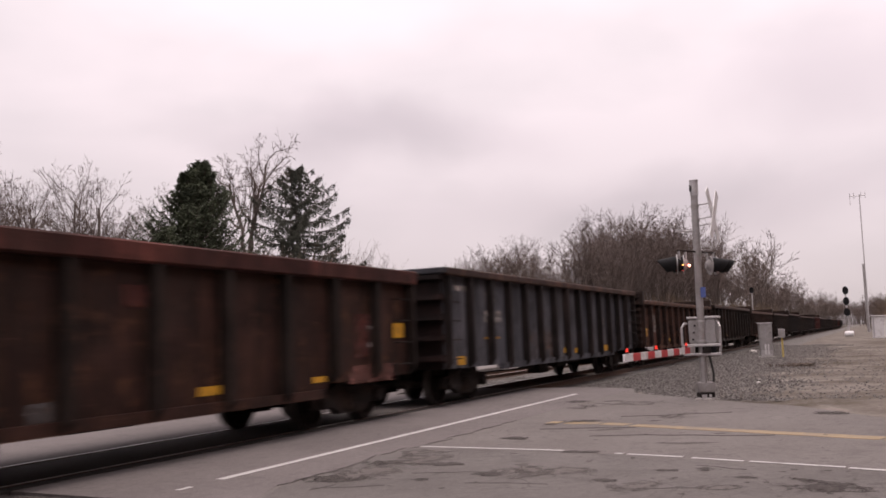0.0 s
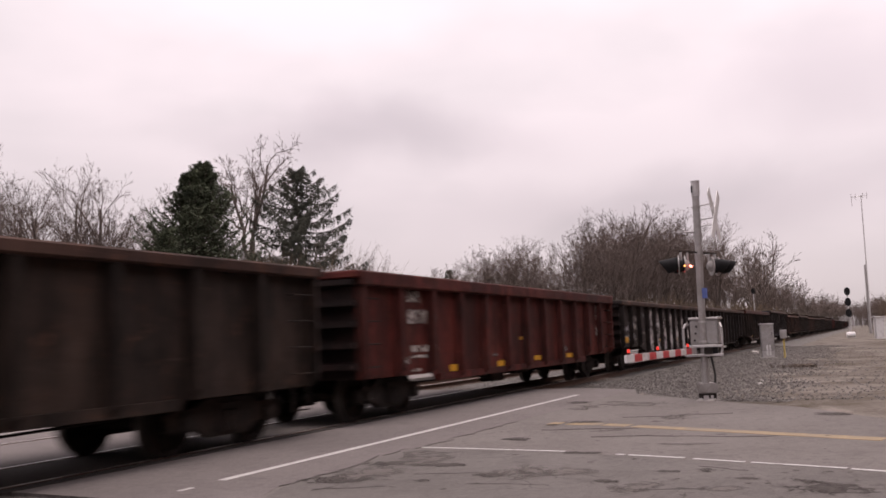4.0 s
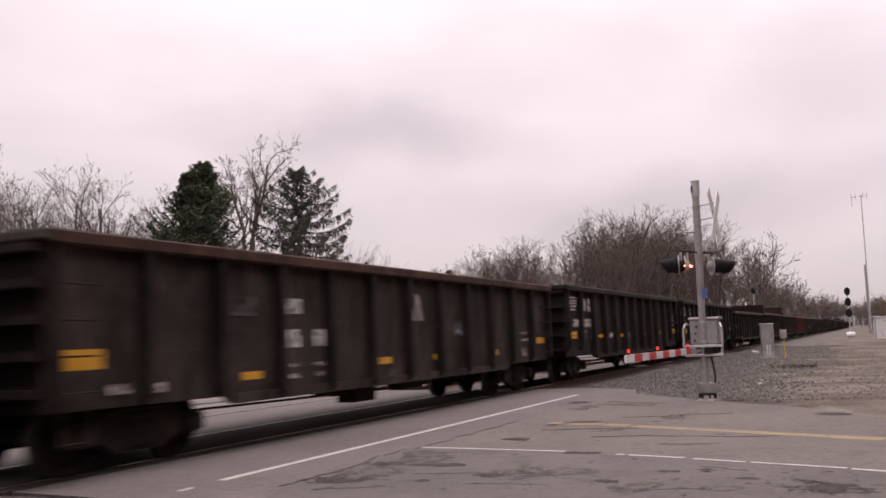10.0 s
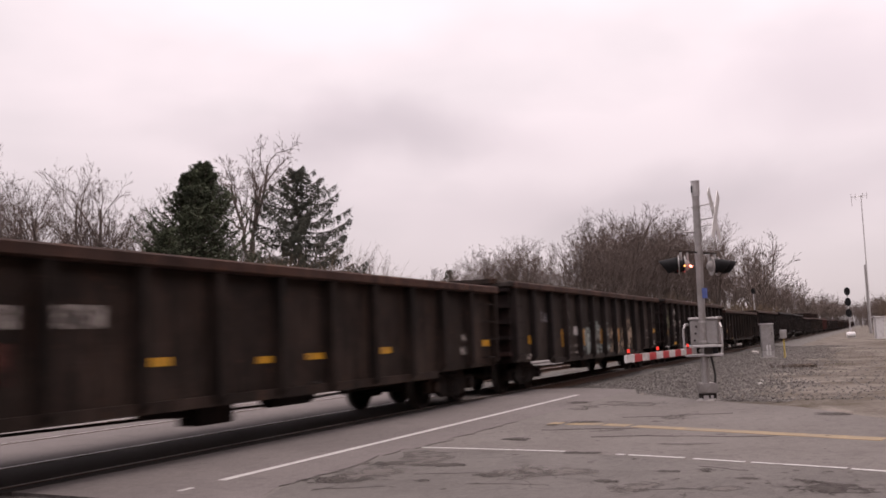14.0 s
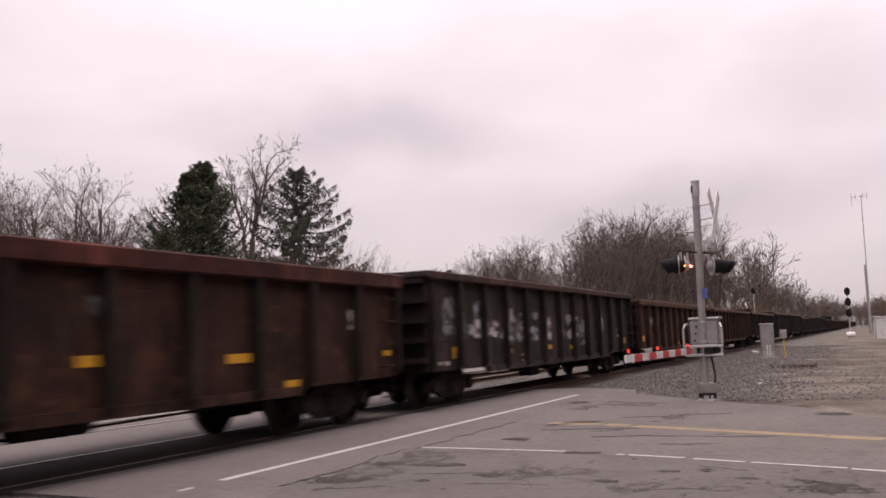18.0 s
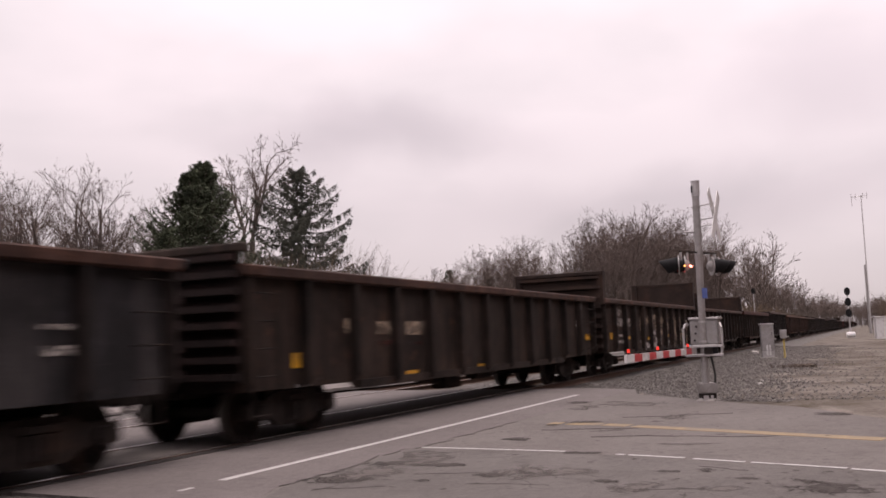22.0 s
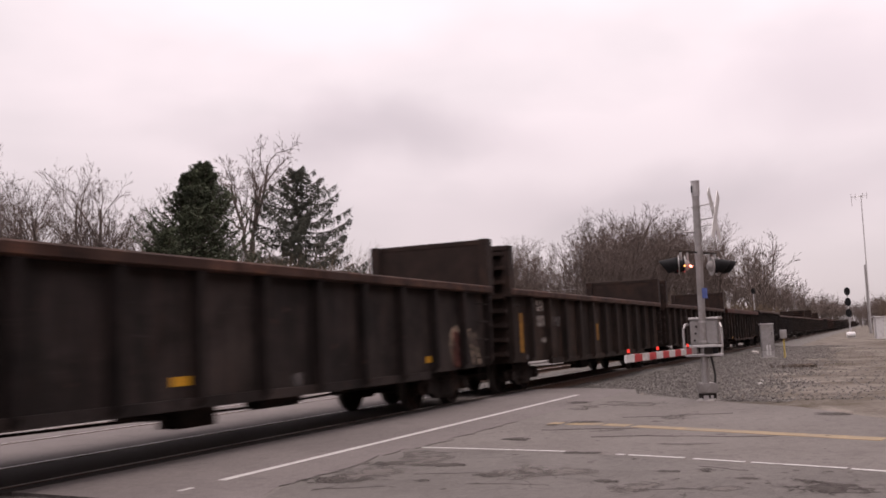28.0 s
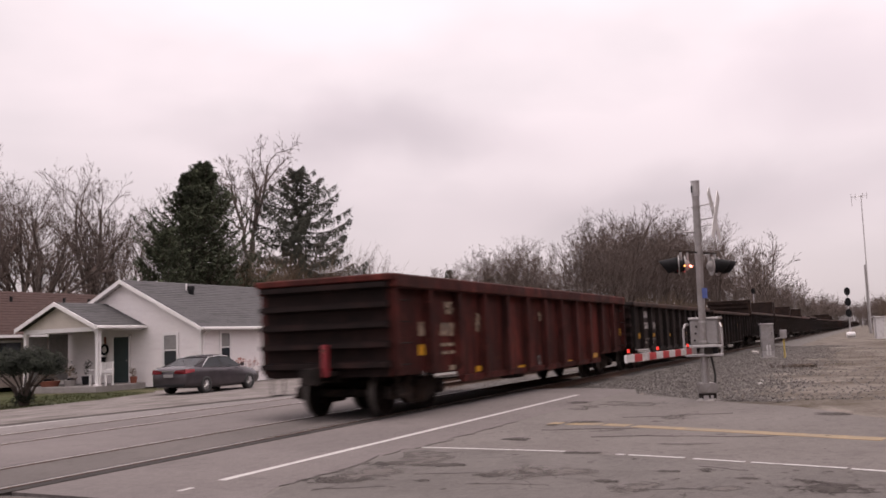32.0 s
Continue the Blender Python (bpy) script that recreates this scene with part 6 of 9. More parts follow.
def crossing_mast():
    root = thing("crossing_signal", "grey crossing signal mast with red lamps, crossbuck and lowered gate", "crossing signal", pose(*MAST, 0))
    tip = Vector((0.03, -0.055, 4.2))
    def axis(z):
        return tip * (z / 4.2)
    bm = B()
    rod(bm, (0, 0, 0.05), tip, 0.072, seg=18)
    part("mast", bm, M_ALU, root, smooth=False)
    bm = B()
    a, b = axis(4.16), axis(4.46)
    rod(bm, a, b, 0.085, seg=18)
    rod(bm, b, b + Vector((0, 0, 0.02)), 0.092, seg=18)
    head = part("mast_cap", bm, M_GALV, root, "pale cap with dark slots")
    for s in (-1, 1):
        bm = B()
        c = axis(4.30) + Vector((-0.07, 0.035, 0)) + Vector((0.43, -0.90, 0)) * 0.032 * s
        rod(bm, c + Vector((0, 0, -0.07)), c + Vector((0, 0, 0.07)), 0.016, seg=8)
        part("slot", bm, M_HOOD, head)
    # footing with its junction case
    bm = B()
    box(bm, -0.17, 0.17, -0.17, 0.17, -0.35, 0.02)
    bevel(bm, 0.015)
    part("footing", bm, M_CONC, root)
    bm = B()
    spin_box(bm, 0.30, 0.34, 0.20, (0.0, -0.03, 0.24), Vector((0.9, 0.43, 0)), Vector((-0.43, 0.9, 0)))
    bevel(bm, 0.02, 2)
    part("base_case", bm, M_ALU, root)
    bm = B()
    spin_box(bm, 0.26, 0.30, 0.10, (0.0, -0.03, 0.09), Vector((0.9, 0.43, 0)), Vector((-0.43, 0.9, 0)))
    bevel(bm, 0.015)
    part("footing_clamp", bm, M_STEEL, root)
    for v, w in ((0.07, 0.10), (-0.05, 0.05)):
        bm = B()
        spin_box(bm, 0.02, w, 0.10, Vector((0.0, -0.03, 0.05)) + Vector((-0.9, -0.43, 0)) * 0.135 + Vector((-0.43, 0.9, 0)) * v, Vector((0.9, 0.43, 0)), Vector((-0.43, 0.9, 0)))
        part("anchor_plate", bm, M_GALV, root)
    bm = B()
    pts = [Vector((0.05, -0.17, 0.2)), Vector((0.05, -0.2, 0.5)), Vector((0.02, -0.16, 0.8)), Vector((0.0, -0.1, 1.02))]
    for a, b in zip(pts, pts[1:]):
        rod(bm, a, b, 0.022, seg=8)
    part("cable", bm, M_RUBBER, root)
    # gate mechanism with its tubular guard
    bm = B()
    spin_box(bm, 0.40, 0.56, 0.52, axis(1.36) + Vector((0.22, -0.02, 0)), Vector((1, 0, 0)), Vector((0, 1, 0)))
    bevel(bm, 0.03, 2)
    case = part("gate_mechanism", bm, M_ALU, root)
    bm = B()
    spin_box(bm, 0.44, 0.62, 0.05, axis(1.64) + Vector((0.22, -0.02, 0)), Vector((1, 0, 0)), Vector((0, 1, 0)))
    bevel(bm, 0.012)
    part("lid", bm, M_GALV, case)
    for k in range(3):
        bm = B()
        c = axis(1.2 + 0.14 * k) + Vector((-0.012, 0.17 - 0.02 * k, 0))
        rod(bm, c, c + Vector((0.05, 0, 0)), 0.02, seg=8)
        part("bolt", bm, M_STEEL, case)
    for z in (1.15, 1.55, 2.95, 3.30, 3.62, 3.9):
        bm = B()
        rod(bm, axis(z), axis(z + 0.045), 0.084, seg=14)
        part("clamp", bm, M_GALV if z < 2 else M_ALU, root)
    # sway frame and counterweight guards
    for z in (1.08, 0.90):
        bm = B()
        spin_box(bm, 0.12, 0.74, 0.055, axis(z) + Vector((-0.06, -0.02, 0)), Vector((1, 0, 0)), Vector((0, 1, 0)))
        bevel(bm, 0.01)
        part("bracket", bm, M_GALV, root)
    for y in (0.34, -0.37):
        bm = B()
        pts = [Vector((-0.06, y, 0.90)), Vector((-0.06, y * 1.06, 1.1)), Vector((-0.05, y * 1.07, 1.44)), Vector((0.03, y * 0.95, 1.53)), Vector((0.2, y * 0.9, 1.53))]
        for a, b in zip(pts, pts[1:]):
            rod(bm, a, b, 0.024, seg=8)
        part("guard_rail", bm, M_GALV, root)
    bm = B()
    spin_box(bm, 0.3, 0.16, 0.13, (0.02, -0.12, 0.99), Vector((1, 0, 0)), Vector((0, 1, 0)))
    part("counterweight", bm, M_STEEL, root)
    bm = B()
    spin_box(bm, 0.10, 0.24, 0.14, axis(0.99) + Vector((-0.02, -0.16, 0)), Vector((1, 0, 0)), Vector((0, 1, 0)))
    part("drive_gear", bm, M_HOOD, root)
    # gate arm, striped, over the road
    d = Vector((-0.997, 0.06, 0)).normalized()
    start, zz = Vector((-0.15, 0.12, 1.0)), 0.421
    n = 11
    side = Vector((-d.y, d.x, 0))
    arm = None
    for k in range(n):
        red = k % 2 == 1 if k < n - 1 else False
        bm = B()
        a, b = start + d * (zz * k), start + d * (zz * (k + 1))
        tall = 0.060
        vs = [bm.verts.new(c + side * (0.02 * s) + Vector((0, 0, tall * e))) for c in (a, b) for s in (-1, 1) for e in (-1, 1)]
        for q in ((0, 1, 3, 2), (4, 6, 7, 5), (0, 4, 5, 1), (2, 3, 7, 6), (0, 2, 6, 4), (1, 5, 7, 3)):
            bm.faces.new([vs[i] for i in q])
        if arm is None:
            arm = part("gate_arm", bm, M_GALV, root, "red and white striped gate arm")
        else:
            part("stripe", bm, M_GATERED if red else M_SIGNWHITE, arm)
    for k in (10.6, 6.6, 1.5):
        c = start + d * (zz * k) + Vector((0, 0, 0.05))
        bm = B()
        rod(bm, c, c + Vector((0, 0, 0.04)), 0.02, 0.026, seg=10)
        part("lamp_base", bm, M_HOOD, arm)
        bm = B()
        rod(bm, c + Vector((0, 0, 0.04)), c + Vector((0, 0, 0.10)), 0.026, 0.018, seg=12)
        part("gate_lamp", bm, M_LAMP_RED, arm, "lit red gate lamp")
    # cross arm and its four flashers
    bm = B()
    rod(bm, axis(2.99) - ALONG * 0.70, axis(2.99) + ALONG * 0.66, 0.020, seg=10)
    part("cross_arm", bm, M_STEEL, root)
    for off, face, lit in ((-0.65, Vector((-0.20, 0.98, 0)), False), (-0.42, Vector((-0.20, 0.98, 0)), True), (0.37, Vector((0.47, -0.88, 0)), True), (0.60, Vector((0.47, -0.88, 0)), False)):
        c = axis(2.72) + ALONG * off
        case = signal_lamp(root, c + face * 0.06, face, lit)
        bm = B()
        rod(bm, c + Vector((0, 0, 0.05)), c + Vector((0, 0, 0.27)), 0.022, seg=8)
        part("hanger", bm, M_GALV, case)
        if off < 0:
            bm = B()
            q = c - face * 0.03 + Vector((-0.12, -0.05, -0.03))
            rod(bm, q, q + Vector((-0.03, -0.015, 0)), 0.018 if off < -0.5 else 0.026, 0.014, seg=10)
            part("side_light", bm, M_LAMP_DIM if off < -0.5 else M_LAMP_SIDE, case, "small glowing side light")
    # crossbuck, nearly edge-on to the camera
    plane = Vector((0.997, -0.075, 0)).normalized()
    nrm = Vector((-plane.y, plane.x, 0)) * -1
    mid = axis(3.72) + Vector((-0.06, -0.37, 0))
    for s in (-1, 1):
        bm = B()
        along = (plane * 0.62 + Vector((0, 0, 0.785 * s))).normalized()
        wide = along.cross(nrm).normalized()
        vs = [bm.verts.new(mid + along * (0.62 * a) + wide * (0.115 * b) + nrm * (0.006 * e + 0.014 * s)) for a in (-1, 1) for b in (-1, 1) for e in (-1, 1)]
        for q in ((0, 1, 3, 2), (4, 6, 7, 5), (0, 4, 5, 1), (2, 3, 7, 6), (0, 2, 6, 4), (1, 5, 7, 3)):
            bm.faces.new([vs[i] for i in q])
        part("crossbuck_board", bm, M_SIGNWHITE, root, "white crossbuck board")
    for z in (3.95, 3.66, 3.52):
        bm = B()
        rod(bm, axis(z), axis(z) + Vector((-0.05, -0.36, 0.02)), 0.012, seg=6)
        part("sign_bracket", bm, M_GALV, root)
    # bell bracket on the road side, blue notice
    bm = B()
    rod(bm, axis(3.42), axis(3.44) + Vector((-0.05, 0.36, 0)), 0.03, 0.022, seg=8)
    spin_box(bm, 0.06, 0.16, 0.05, axis(3.45) + Vector((-0.05, 0.33, 0)), Vector((1, 0, 0)), Vector((0, 1, 0)))
    part("bell_bracket", bm, M_GALV, root)
    bm = B()
    spin_box(bm, 0.02, 0.10, 0.21, axis(2.15) + Vector((-0.08, -0.09, 0)), Vector((1, 0, 0)), Vector((0, 1, 0)))
    part("notice_plate", bm, M_BLUE, root, "small blue notice plate")


def cabinet():
    root = thing("relay_cabinet", "aluminium relay cabinet standing on the ballast edge", "cabinet", pose(51.6, 5.1, -0.27, 0, 0, 12))
    bm = B()
    box(bm, -0.28, 0.28, -0.33, 0.33, 0.42, 1.84)
    bevel(bm, 0.021)
    part("body", bm, M_ALU, root)
    bm = B()
    box(bm, -0.32, 0.32, -0.37, 0.37, 1.84, 1.90)
    bevel(bm, 0.01)
    part("cap", bm, M_GALV, root)
    bm = B()
    box(bm, -0.295, -0.28, -0.29, 0.29, 0.86, 1.80)
    door = part("door", bm, M_ALU, root)
    bm = B()
    rod(bm, (-0.31, -0.22, 1.25), (-0.31, -0.22, 1.42), 0.012, seg=6)
    part("handle", bm, M_STEEL, door)
    bm = B()
    box(bm, -0.27, 0.27, -0.31, 0.31, 0.05, 0.42)
    part("plinth", bm, M_GALV, root)
    for y in (-0.09, 0.06):
        bm = B()
        box(bm, -0.286, -0.27, y - 0.04, y + 0.04, 0.18, 0.72)
        part("vent_plate", bm, M_SIGNWHITE, root)
    bm = B()
    box(bm, -0.36, 0.36, -0.40, 0.40, -0.1, 0.06)
    part("footing", bm, M_CONC, root)
    post = thing("marker_post", "grey box on a faded yellow post", "marker post", pose(50.9, 4.2, -0.30))
    bm = B()
    rod(bm, (0, 0, -0.1), (0, 0, 1.15), 0.05, seg=10)
    part("post", bm, M_YPOST, post)
    bm = B()
    box(bm, -0.1, 0.1, -0.17, 0.17, 1.08, 1.56)
    bevel(bm, 0.02)
    part("box", bm, M_ALU, post)


def line_signal(at, tall, heads, label, width=1.0):
    root = thing("railway_signal", label, "railway signal", pose(*at))
    bm = B()
    rod(bm, (0, 0, 0), (0, 0, tall), 0.085 * width, seg=10)
    part("mast", bm, M_GALV, root)
    bm = B()
    box(bm, -0.35, 0.35, -0.35, 0.35, 0.0, 0.5)
    part("base_case", bm, M_GALV, root)
    for z in heads:
        bm = B()
        rings = 20
        out = [(0.42 * width * math.sin(k * math.tau / rings), z + 0.60 * width * math.cos(k * math.tau / rings)) for k in range(rings)]
        across(bm, out, -0.22, -0.16)
        head = part("backboard", bm, M_HOOD, root, "black signal head")
        for q in (-0.32, 0.0, 0.32):
            bm = B()
            rod(bm, (-0.22, 0, z + q * width), (-0.42, 0, z + q * width), 0.12, seg=10)
            part("hood", bm, M_HOOD, head)
    for k in range(int(tall / 0.35)):
        bm = B()
        rod(bm, (0.12, -0.18, 0.6 + 0.33 * k), (0.12, 0.18, 0.6 + 0.33 * k), 0.014, seg=5)
        part("rung", bm, M_GALV, root)
    return root


def lineside():
    cabinet()
    line_signal((142.0, 2.55, -0.4), 6.4, (6.6, 5.05, 3.45), "tall railway signal with black heads beside the line")
    line_signal((150.0, 16.4, -0.3), 8.0, (7.6,), "railway signal behind the second track", 0.8)
    tank = thing("propane_tank", "small white rounded tank beside the track", "tank", pose(120.0, 2.1, -0.35))
    bm = B()
    rod(bm, (0, -0.5, 0.50), (0, 0.5, 0.50), 0.34, seg=14)
    bevel(bm, 0.06, 2)
    part("shell", bm, M_SIGNWHITE, tank)
    for y in (-0.4, 0.4):
        bm = B()
        box(bm, -0.3, 0.3, y - 0.06, y + 0.06, 0.0, 0.3)
        part("leg", bm, M_CONC, tank)
    hut = thing("equipment_hut", "white metal equipment hut beside the dirt lot", "hut", pose(108.5, -2.1, -0.42, 0, 0, 4))
    bm = B()
    box(bm, -1.3, 1.3, -1.6, 1.6, 0.1, 2.45)
    bevel(bm, 0.02)
    part("wall", bm, M_SIGNWHITE, hut)
    bm = B()
    box(bm, -1.45, 1.45, -1.75, 1.75, 2.45, 2.57)
    bevel(bm, 0.03)
    part("roof", bm, M_GALV, hut)
    bm = B()
    box(bm, -1.34, -1.3, -1.2, -0.35, 0.2, 2.2)
    door = part("door", bm, M_GALV, hut)
    bm = B()
    rod(bm, (-1.37, -0.45, 1.1), (-1.37, -0.45, 1.25), 0.02, seg=6)
    part("handle", bm, M_STEEL, door)
    for y in (-1.6, 1.6):
        bm = B()
        box(bm, -1.33, -1.27, y - 0.05, y + 0.05, 0.1, 2.45)
        part("corner_trim", bm, M_GALV, hut)
    bm = B()
    box(bm, -1.4, 1.4, -1.7, 1.7, -0.2, 0.1)
    part("plinth", bm, M_CONC, hut)
    radio = thing("radio_mast", "slim grey radio mast with cross-shaped aerials on top", "radio mast", pose(170.0, -0.15, -0.4))
    bm = B()
    rod(bm, (0, 0, 0), (0, 0.0, 12.0), 0.26, 0.20, seg=10)
    part("lower_pole", bm, M_ALU, radio)
    bm = B()
    rod(bm, (0.15, -0.1, 0.0), (0.1, -0.3, 24.2), 0.11, 0.075, seg=8)
    part("upper_pole", bm, M_GALV, radio)
    bm = B()
    rod(bm, (0.1, -1.25, 24.0), (0.1, 1.3, 24.0), 0.05, seg=6)
    part("cross_bar", bm, M_GALV, radio)
    for y, z0, z1 in ((-1.2, 23.5, 24.6), (1.25, 22.4, 24.6), (0.6, 23.5, 24.5), (-0.55, 23.6, 24.6)):
        bm = B()
        rod(bm, (0.1, y, z0), (0.1, y, z1), 0.045, seg=6)
        part("aerial", bm, M_GALV, radio)
    rnd = random.Random(3)
    for x, y, r in ((26.4, 2.88, 0.09), (60.5, 6.9, 0.16), (59.0, 6.6, 0.2), (61.5, 7.0, 0.14), (28.2, 3.03, 0.06)):
        bm = B()
        bmesh.ops.create_icosphere(bm, subdivisions=1, radius=r)
        for v in bm.verts:
            v.co *= rnd.uniform(0.75, 1.25)
            v.co.z *= 0.6
        ob = part("rock", bm, M_CONC, None)
        ob.matrix_basis = pose(x, y, lie(x, y) + 0.3 * r)
        tagged(ob, "pale broken stone lying on the gravel", "rock", "loose stones on the gravel")


def debris():
    """A dark clump of rotten wood and weeds on the gravel."""
    rnd = random.Random(14)
    root = thing("debris", "dark clump of rotten wood and dead weeds on the gravel", "debris", pose(38.4, 2.5, lie(38.4, 2.5)))
    for k in range(3):
        bm = B()
        bmesh.ops.create_icosphere(bm, subdivisions=2, radius=0.16)
        for v in bm.verts:
            v.co *= rnd.uniform(0.75, 1.3)
            v.co.z *= 0.6
        part("clump", bm, M_TIE, root, at=pose(rnd.uniform(-0.1, 0.1), -0.25 + 0.24 * k, 0.06))
    verts, faces = [], []
    for k in range(160):
        a = Vector((rnd.gauss(0, 0.4), rnd.gauss(0.2, 0.55), 0))
        ribbon(verts, faces, a, a + Vector((rnd.gauss(0, 0.1), rnd.gauss(0, 0.1), rnd.uniform(0.05, 0.2))), 0.012, rnd)
    raw("weeds", verts, faces, M_TIE, root)


crossing_mast()
lineside()

# ---- the house beyond the tracks, its yard and the parked saloon ----
M_SIDING = surf("white_vinyl_siding", (0.7396, 0.7052, 0.6966), (0.7826, 0.7482, 0.7396), 2.0, 0.6, bumps=0.05, stain=(0.7052, 0.6622, 0.6536), stain_scale=0.8)
M_TRIM = surf("white_trim_paint", (0.688, 0.6708, 0.6622), (0.7396, 0.7224, 0.7138), 3.0, 0.55, bumps=0.05)
M_SHINGLE = surf("grey_roof_shingle", (0.072, 0.070, 0.072), (0.092, 0.090, 0.092), 5, 0.95, bumps=0.3, stain=(0.0491, 0.0475, 0.0475), stain_scale=0.9)
M_SHINGLE2 = surf("brown_roof_shingle", (0.0402, 0.0241, 0.0212), (0.0643, 0.0395, 0.0344), 5, 0.95, bumps=0.3)
M_BRICKY = surf("tan_house_wall", (0.30, 0.25, 0.22), (0.38, 0.32, 0.285), 4, 0.9)
M_DOOR = surf("dark_green_door", (0.010, 0.022, 0.022), (0.016, 0.032, 0.030), 4, 0.5)
M_GLASS, _nt, _bs = node_mat("window_glass")
_bs.inputs["Base Color"].default_value = (0.03, 0.035, 0.04, 1)
_bs.inputs["Roughness"].default_value = 0.06
M_BLIND = surf("pale_window_blind", (0.20, 0.195, 0.19), (0.27, 0.265, 0.26), 9, 0.8)
M_CREAM = surf("cream_gable_board", (0.5332, 0.4816, 0.4214), (0.602, 0.5504, 0.4902), 3, 0.7)
M_SLAB = surf("porch_concrete", (0.2236, 0.2064, 0.1978), (0.2838, 0.2666, 0.2537), 3, 0.9)
M_POT = surf("terracotta_pot", (0.20, 0.07, 0.05), (0.26, 0.10, 0.07), 5, 0.85)
M_LEAF = surf("dark_evergreen_leaf", (0.0060, 0.0090, 0.0048), (0.0144, 0.0186, 0.0096), 3, 0.7, bumps=0)
M_DRYLEAF = surf("dry_stem", (0.10, 0.07, 0.045), (0.17, 0.12, 0.08), 5, 0.9, bumps=0)
M_BARK = surf("grey_brown_bark", (0.060, 0.047, 0.041), (0.115, 0.092, 0.082), 7, 0.95, bumps=0.3)
M_TWIG = surf("bare_twig", (0.074, 0.056, 0.049), (0.128, 0.099, 0.087), 2, 0.95, bumps=0)
HX, HY0, HY1, HR = 28.5, 24.7, 32.9, 28.8       # gable wall, side walls, ridge line
HEND = 39.5
# the house group stands a little farther off and lower than its plan: one even scale about the eye
K = 1.13
SETBACK = Matrix.Translation(Vector(EYE) * (1 - K)) @ Matrix.Scale(K, 4)


def back(x, y, z):
    return SETBACK @ pose(x, y, z)


def house():
    root = thing("house", "single-storey white-sided house with grey shingle roof and front porch", "house", SETBACK.copy())
    eave, ridge = 2.42, 4.45
    base = -0.08
    # core walls, set behind the boards
    bm = B()
    across(bm, [(HY0, base), (HY1, base), (HY1, eave), (HR, ridge - 0.1), (HY0, eave)], HX + 0.02, HEND)
    part("wall", bm, M_SIDING, root)
    # clapboards: gable wall and near side wall
    gable = part("gable_wall", *(lambda b: (b, M_SIDING))(_strip_box(HX + 0.004, HX + 0.02, HY0, HY1, base, 0.05)), root)
    h = 0.115
    k = 0
    z = base + 0.02
    while z < ridge - 0.2:
        y0, y1 = HY0, HY1
        if z + h > eave:
            slope = (ridge - eave) / (HR - HY0)
            y0 = HY0 + (z + h - eave) / slope
            y1 = HY1 - (z + h - eave) / slope
        bm = B()
        vs = [bm.verts.new(q) for q in ((HX - 0.034, y0, z), (HX - 0.034, y1, z), (HX - 0.004, y1, z + h), (HX - 0.004, y0, z + h), (HX + 0.006, y0, z), (HX + 0.006, y1, z), (HX + 0.006, y1, z + h), (HX + 0.006, y0, z + h))]
        for q in ((0, 1, 2, 3), (4, 7, 6, 5), (0, 4, 5, 1), (3, 2, 6, 7), (0, 3, 7, 4), (1, 5, 6, 2)):
            bm.faces.new([vs[i] for i in q])
        part("board", bm, M_SIDING, gable)
        z += h
    side = part("side_wall", *(lambda b: (b, M_SIDING))(_strip_box(HX + 0.02, HEND, HY0 - 0.004, HY0, base, 0.05)), root)
    bm = B()
    vs = [bm.verts.new(q) for q in ((HX, HY0 - 0.036, 0), (HEND, HY0 - 0.036, 0), (HEND, HY0 - 0.006, h), (HX, HY0 - 0.006, h), (HX, HY0, 0), (HEND, HY0, 0), (HEND, HY0, h), (HX, HY0, h))]
    for q in ((0, 1, 2, 3), (4, 7, 6, 5), (0, 4, 5, 1), (3, 2, 6, 7), (0, 3, 7, 4), (1, 5, 6, 2)):
        bm.faces.new([vs[i] for i in q])
    me = mesh_of("board", bm, M_SIDING)
    z = base + 0.02
    while z < eave - 0.1:
        piece("board", me, side, pose(0, 0, z))
        z += h
    bm = B()
    box(bm, HX - 0.03, HX + 0.07, HY0 - 0.035, HY0 + 0.05, base, eave)
    part("corner_trim", bm, M_TRIM, root)
    # roof: two slopes with overhang, courses of shingle as low steps
    rise = (ridge - eave) / (HR - HY0)
    for s, name in ((-1, "roof_slope"), (1, "roof_slope")):
        reach = (HR - HY0) + 0.38 if s < 0 else (HY1 - HR) + 0.38
        roof = None
        n = 24
        for i in range(n):
            a, b = reach * i / n, reach * (i + 1) / n
            za, zb = ridge + 0.06 - rise * a, ridge + 0.06 - rise * b
            bm = B()
            x0, x1 = HX - 0.32, HEND + 0.3
            ya, yb = HR + s * a, HR + s * (b + 0.02)
            vs = [bm.verts.new(q) for q in ((x0, ya, za), (x1, ya, za), (x1, yb, zb + 0.012), (x0, yb, zb + 0.012), (x0, ya, za - 0.08), (x1, ya, za - 0.08), (x1, yb, zb - 0.07), (x0, yb, zb - 0.07))]
            for q in ((0, 1, 2, 3), (4, 7, 6, 5), (0, 4, 5, 1), (3, 2, 6, 7), (0, 3, 7, 4), (1, 5, 6, 2)):
                bm.faces.new([vs[j] for j in q])
            if roof is None:
                roof = part(name, bm, M_SHINGLE, root)
            else:
                part("shingle_course", bm, M_SHINGLE, roof)
    # fascia boards up the gable, gutter along the side
    for s in (-1, 1):
        reach = (HR - HY0) + 0.36
        bm = B()
        y1, z1 = HR + s * reach, ridge - rise * reach
        across(bm, [(HR, ridge + 0.055), (y1, z1 + 0.055), (y1, z1 - 0.11), (HR, ridge - 0.12)], HX - 0.36, HX - 0.325)
        part("fascia", bm, M_TRIM, root)
        bm = B()
        across(bm, [(HR, ridge - 0.03), (y1, z1 - 0.03), (y1, z1 - 0.06), (HR, ridge - 0.06)], HX - 0.324, HX - 0.02)
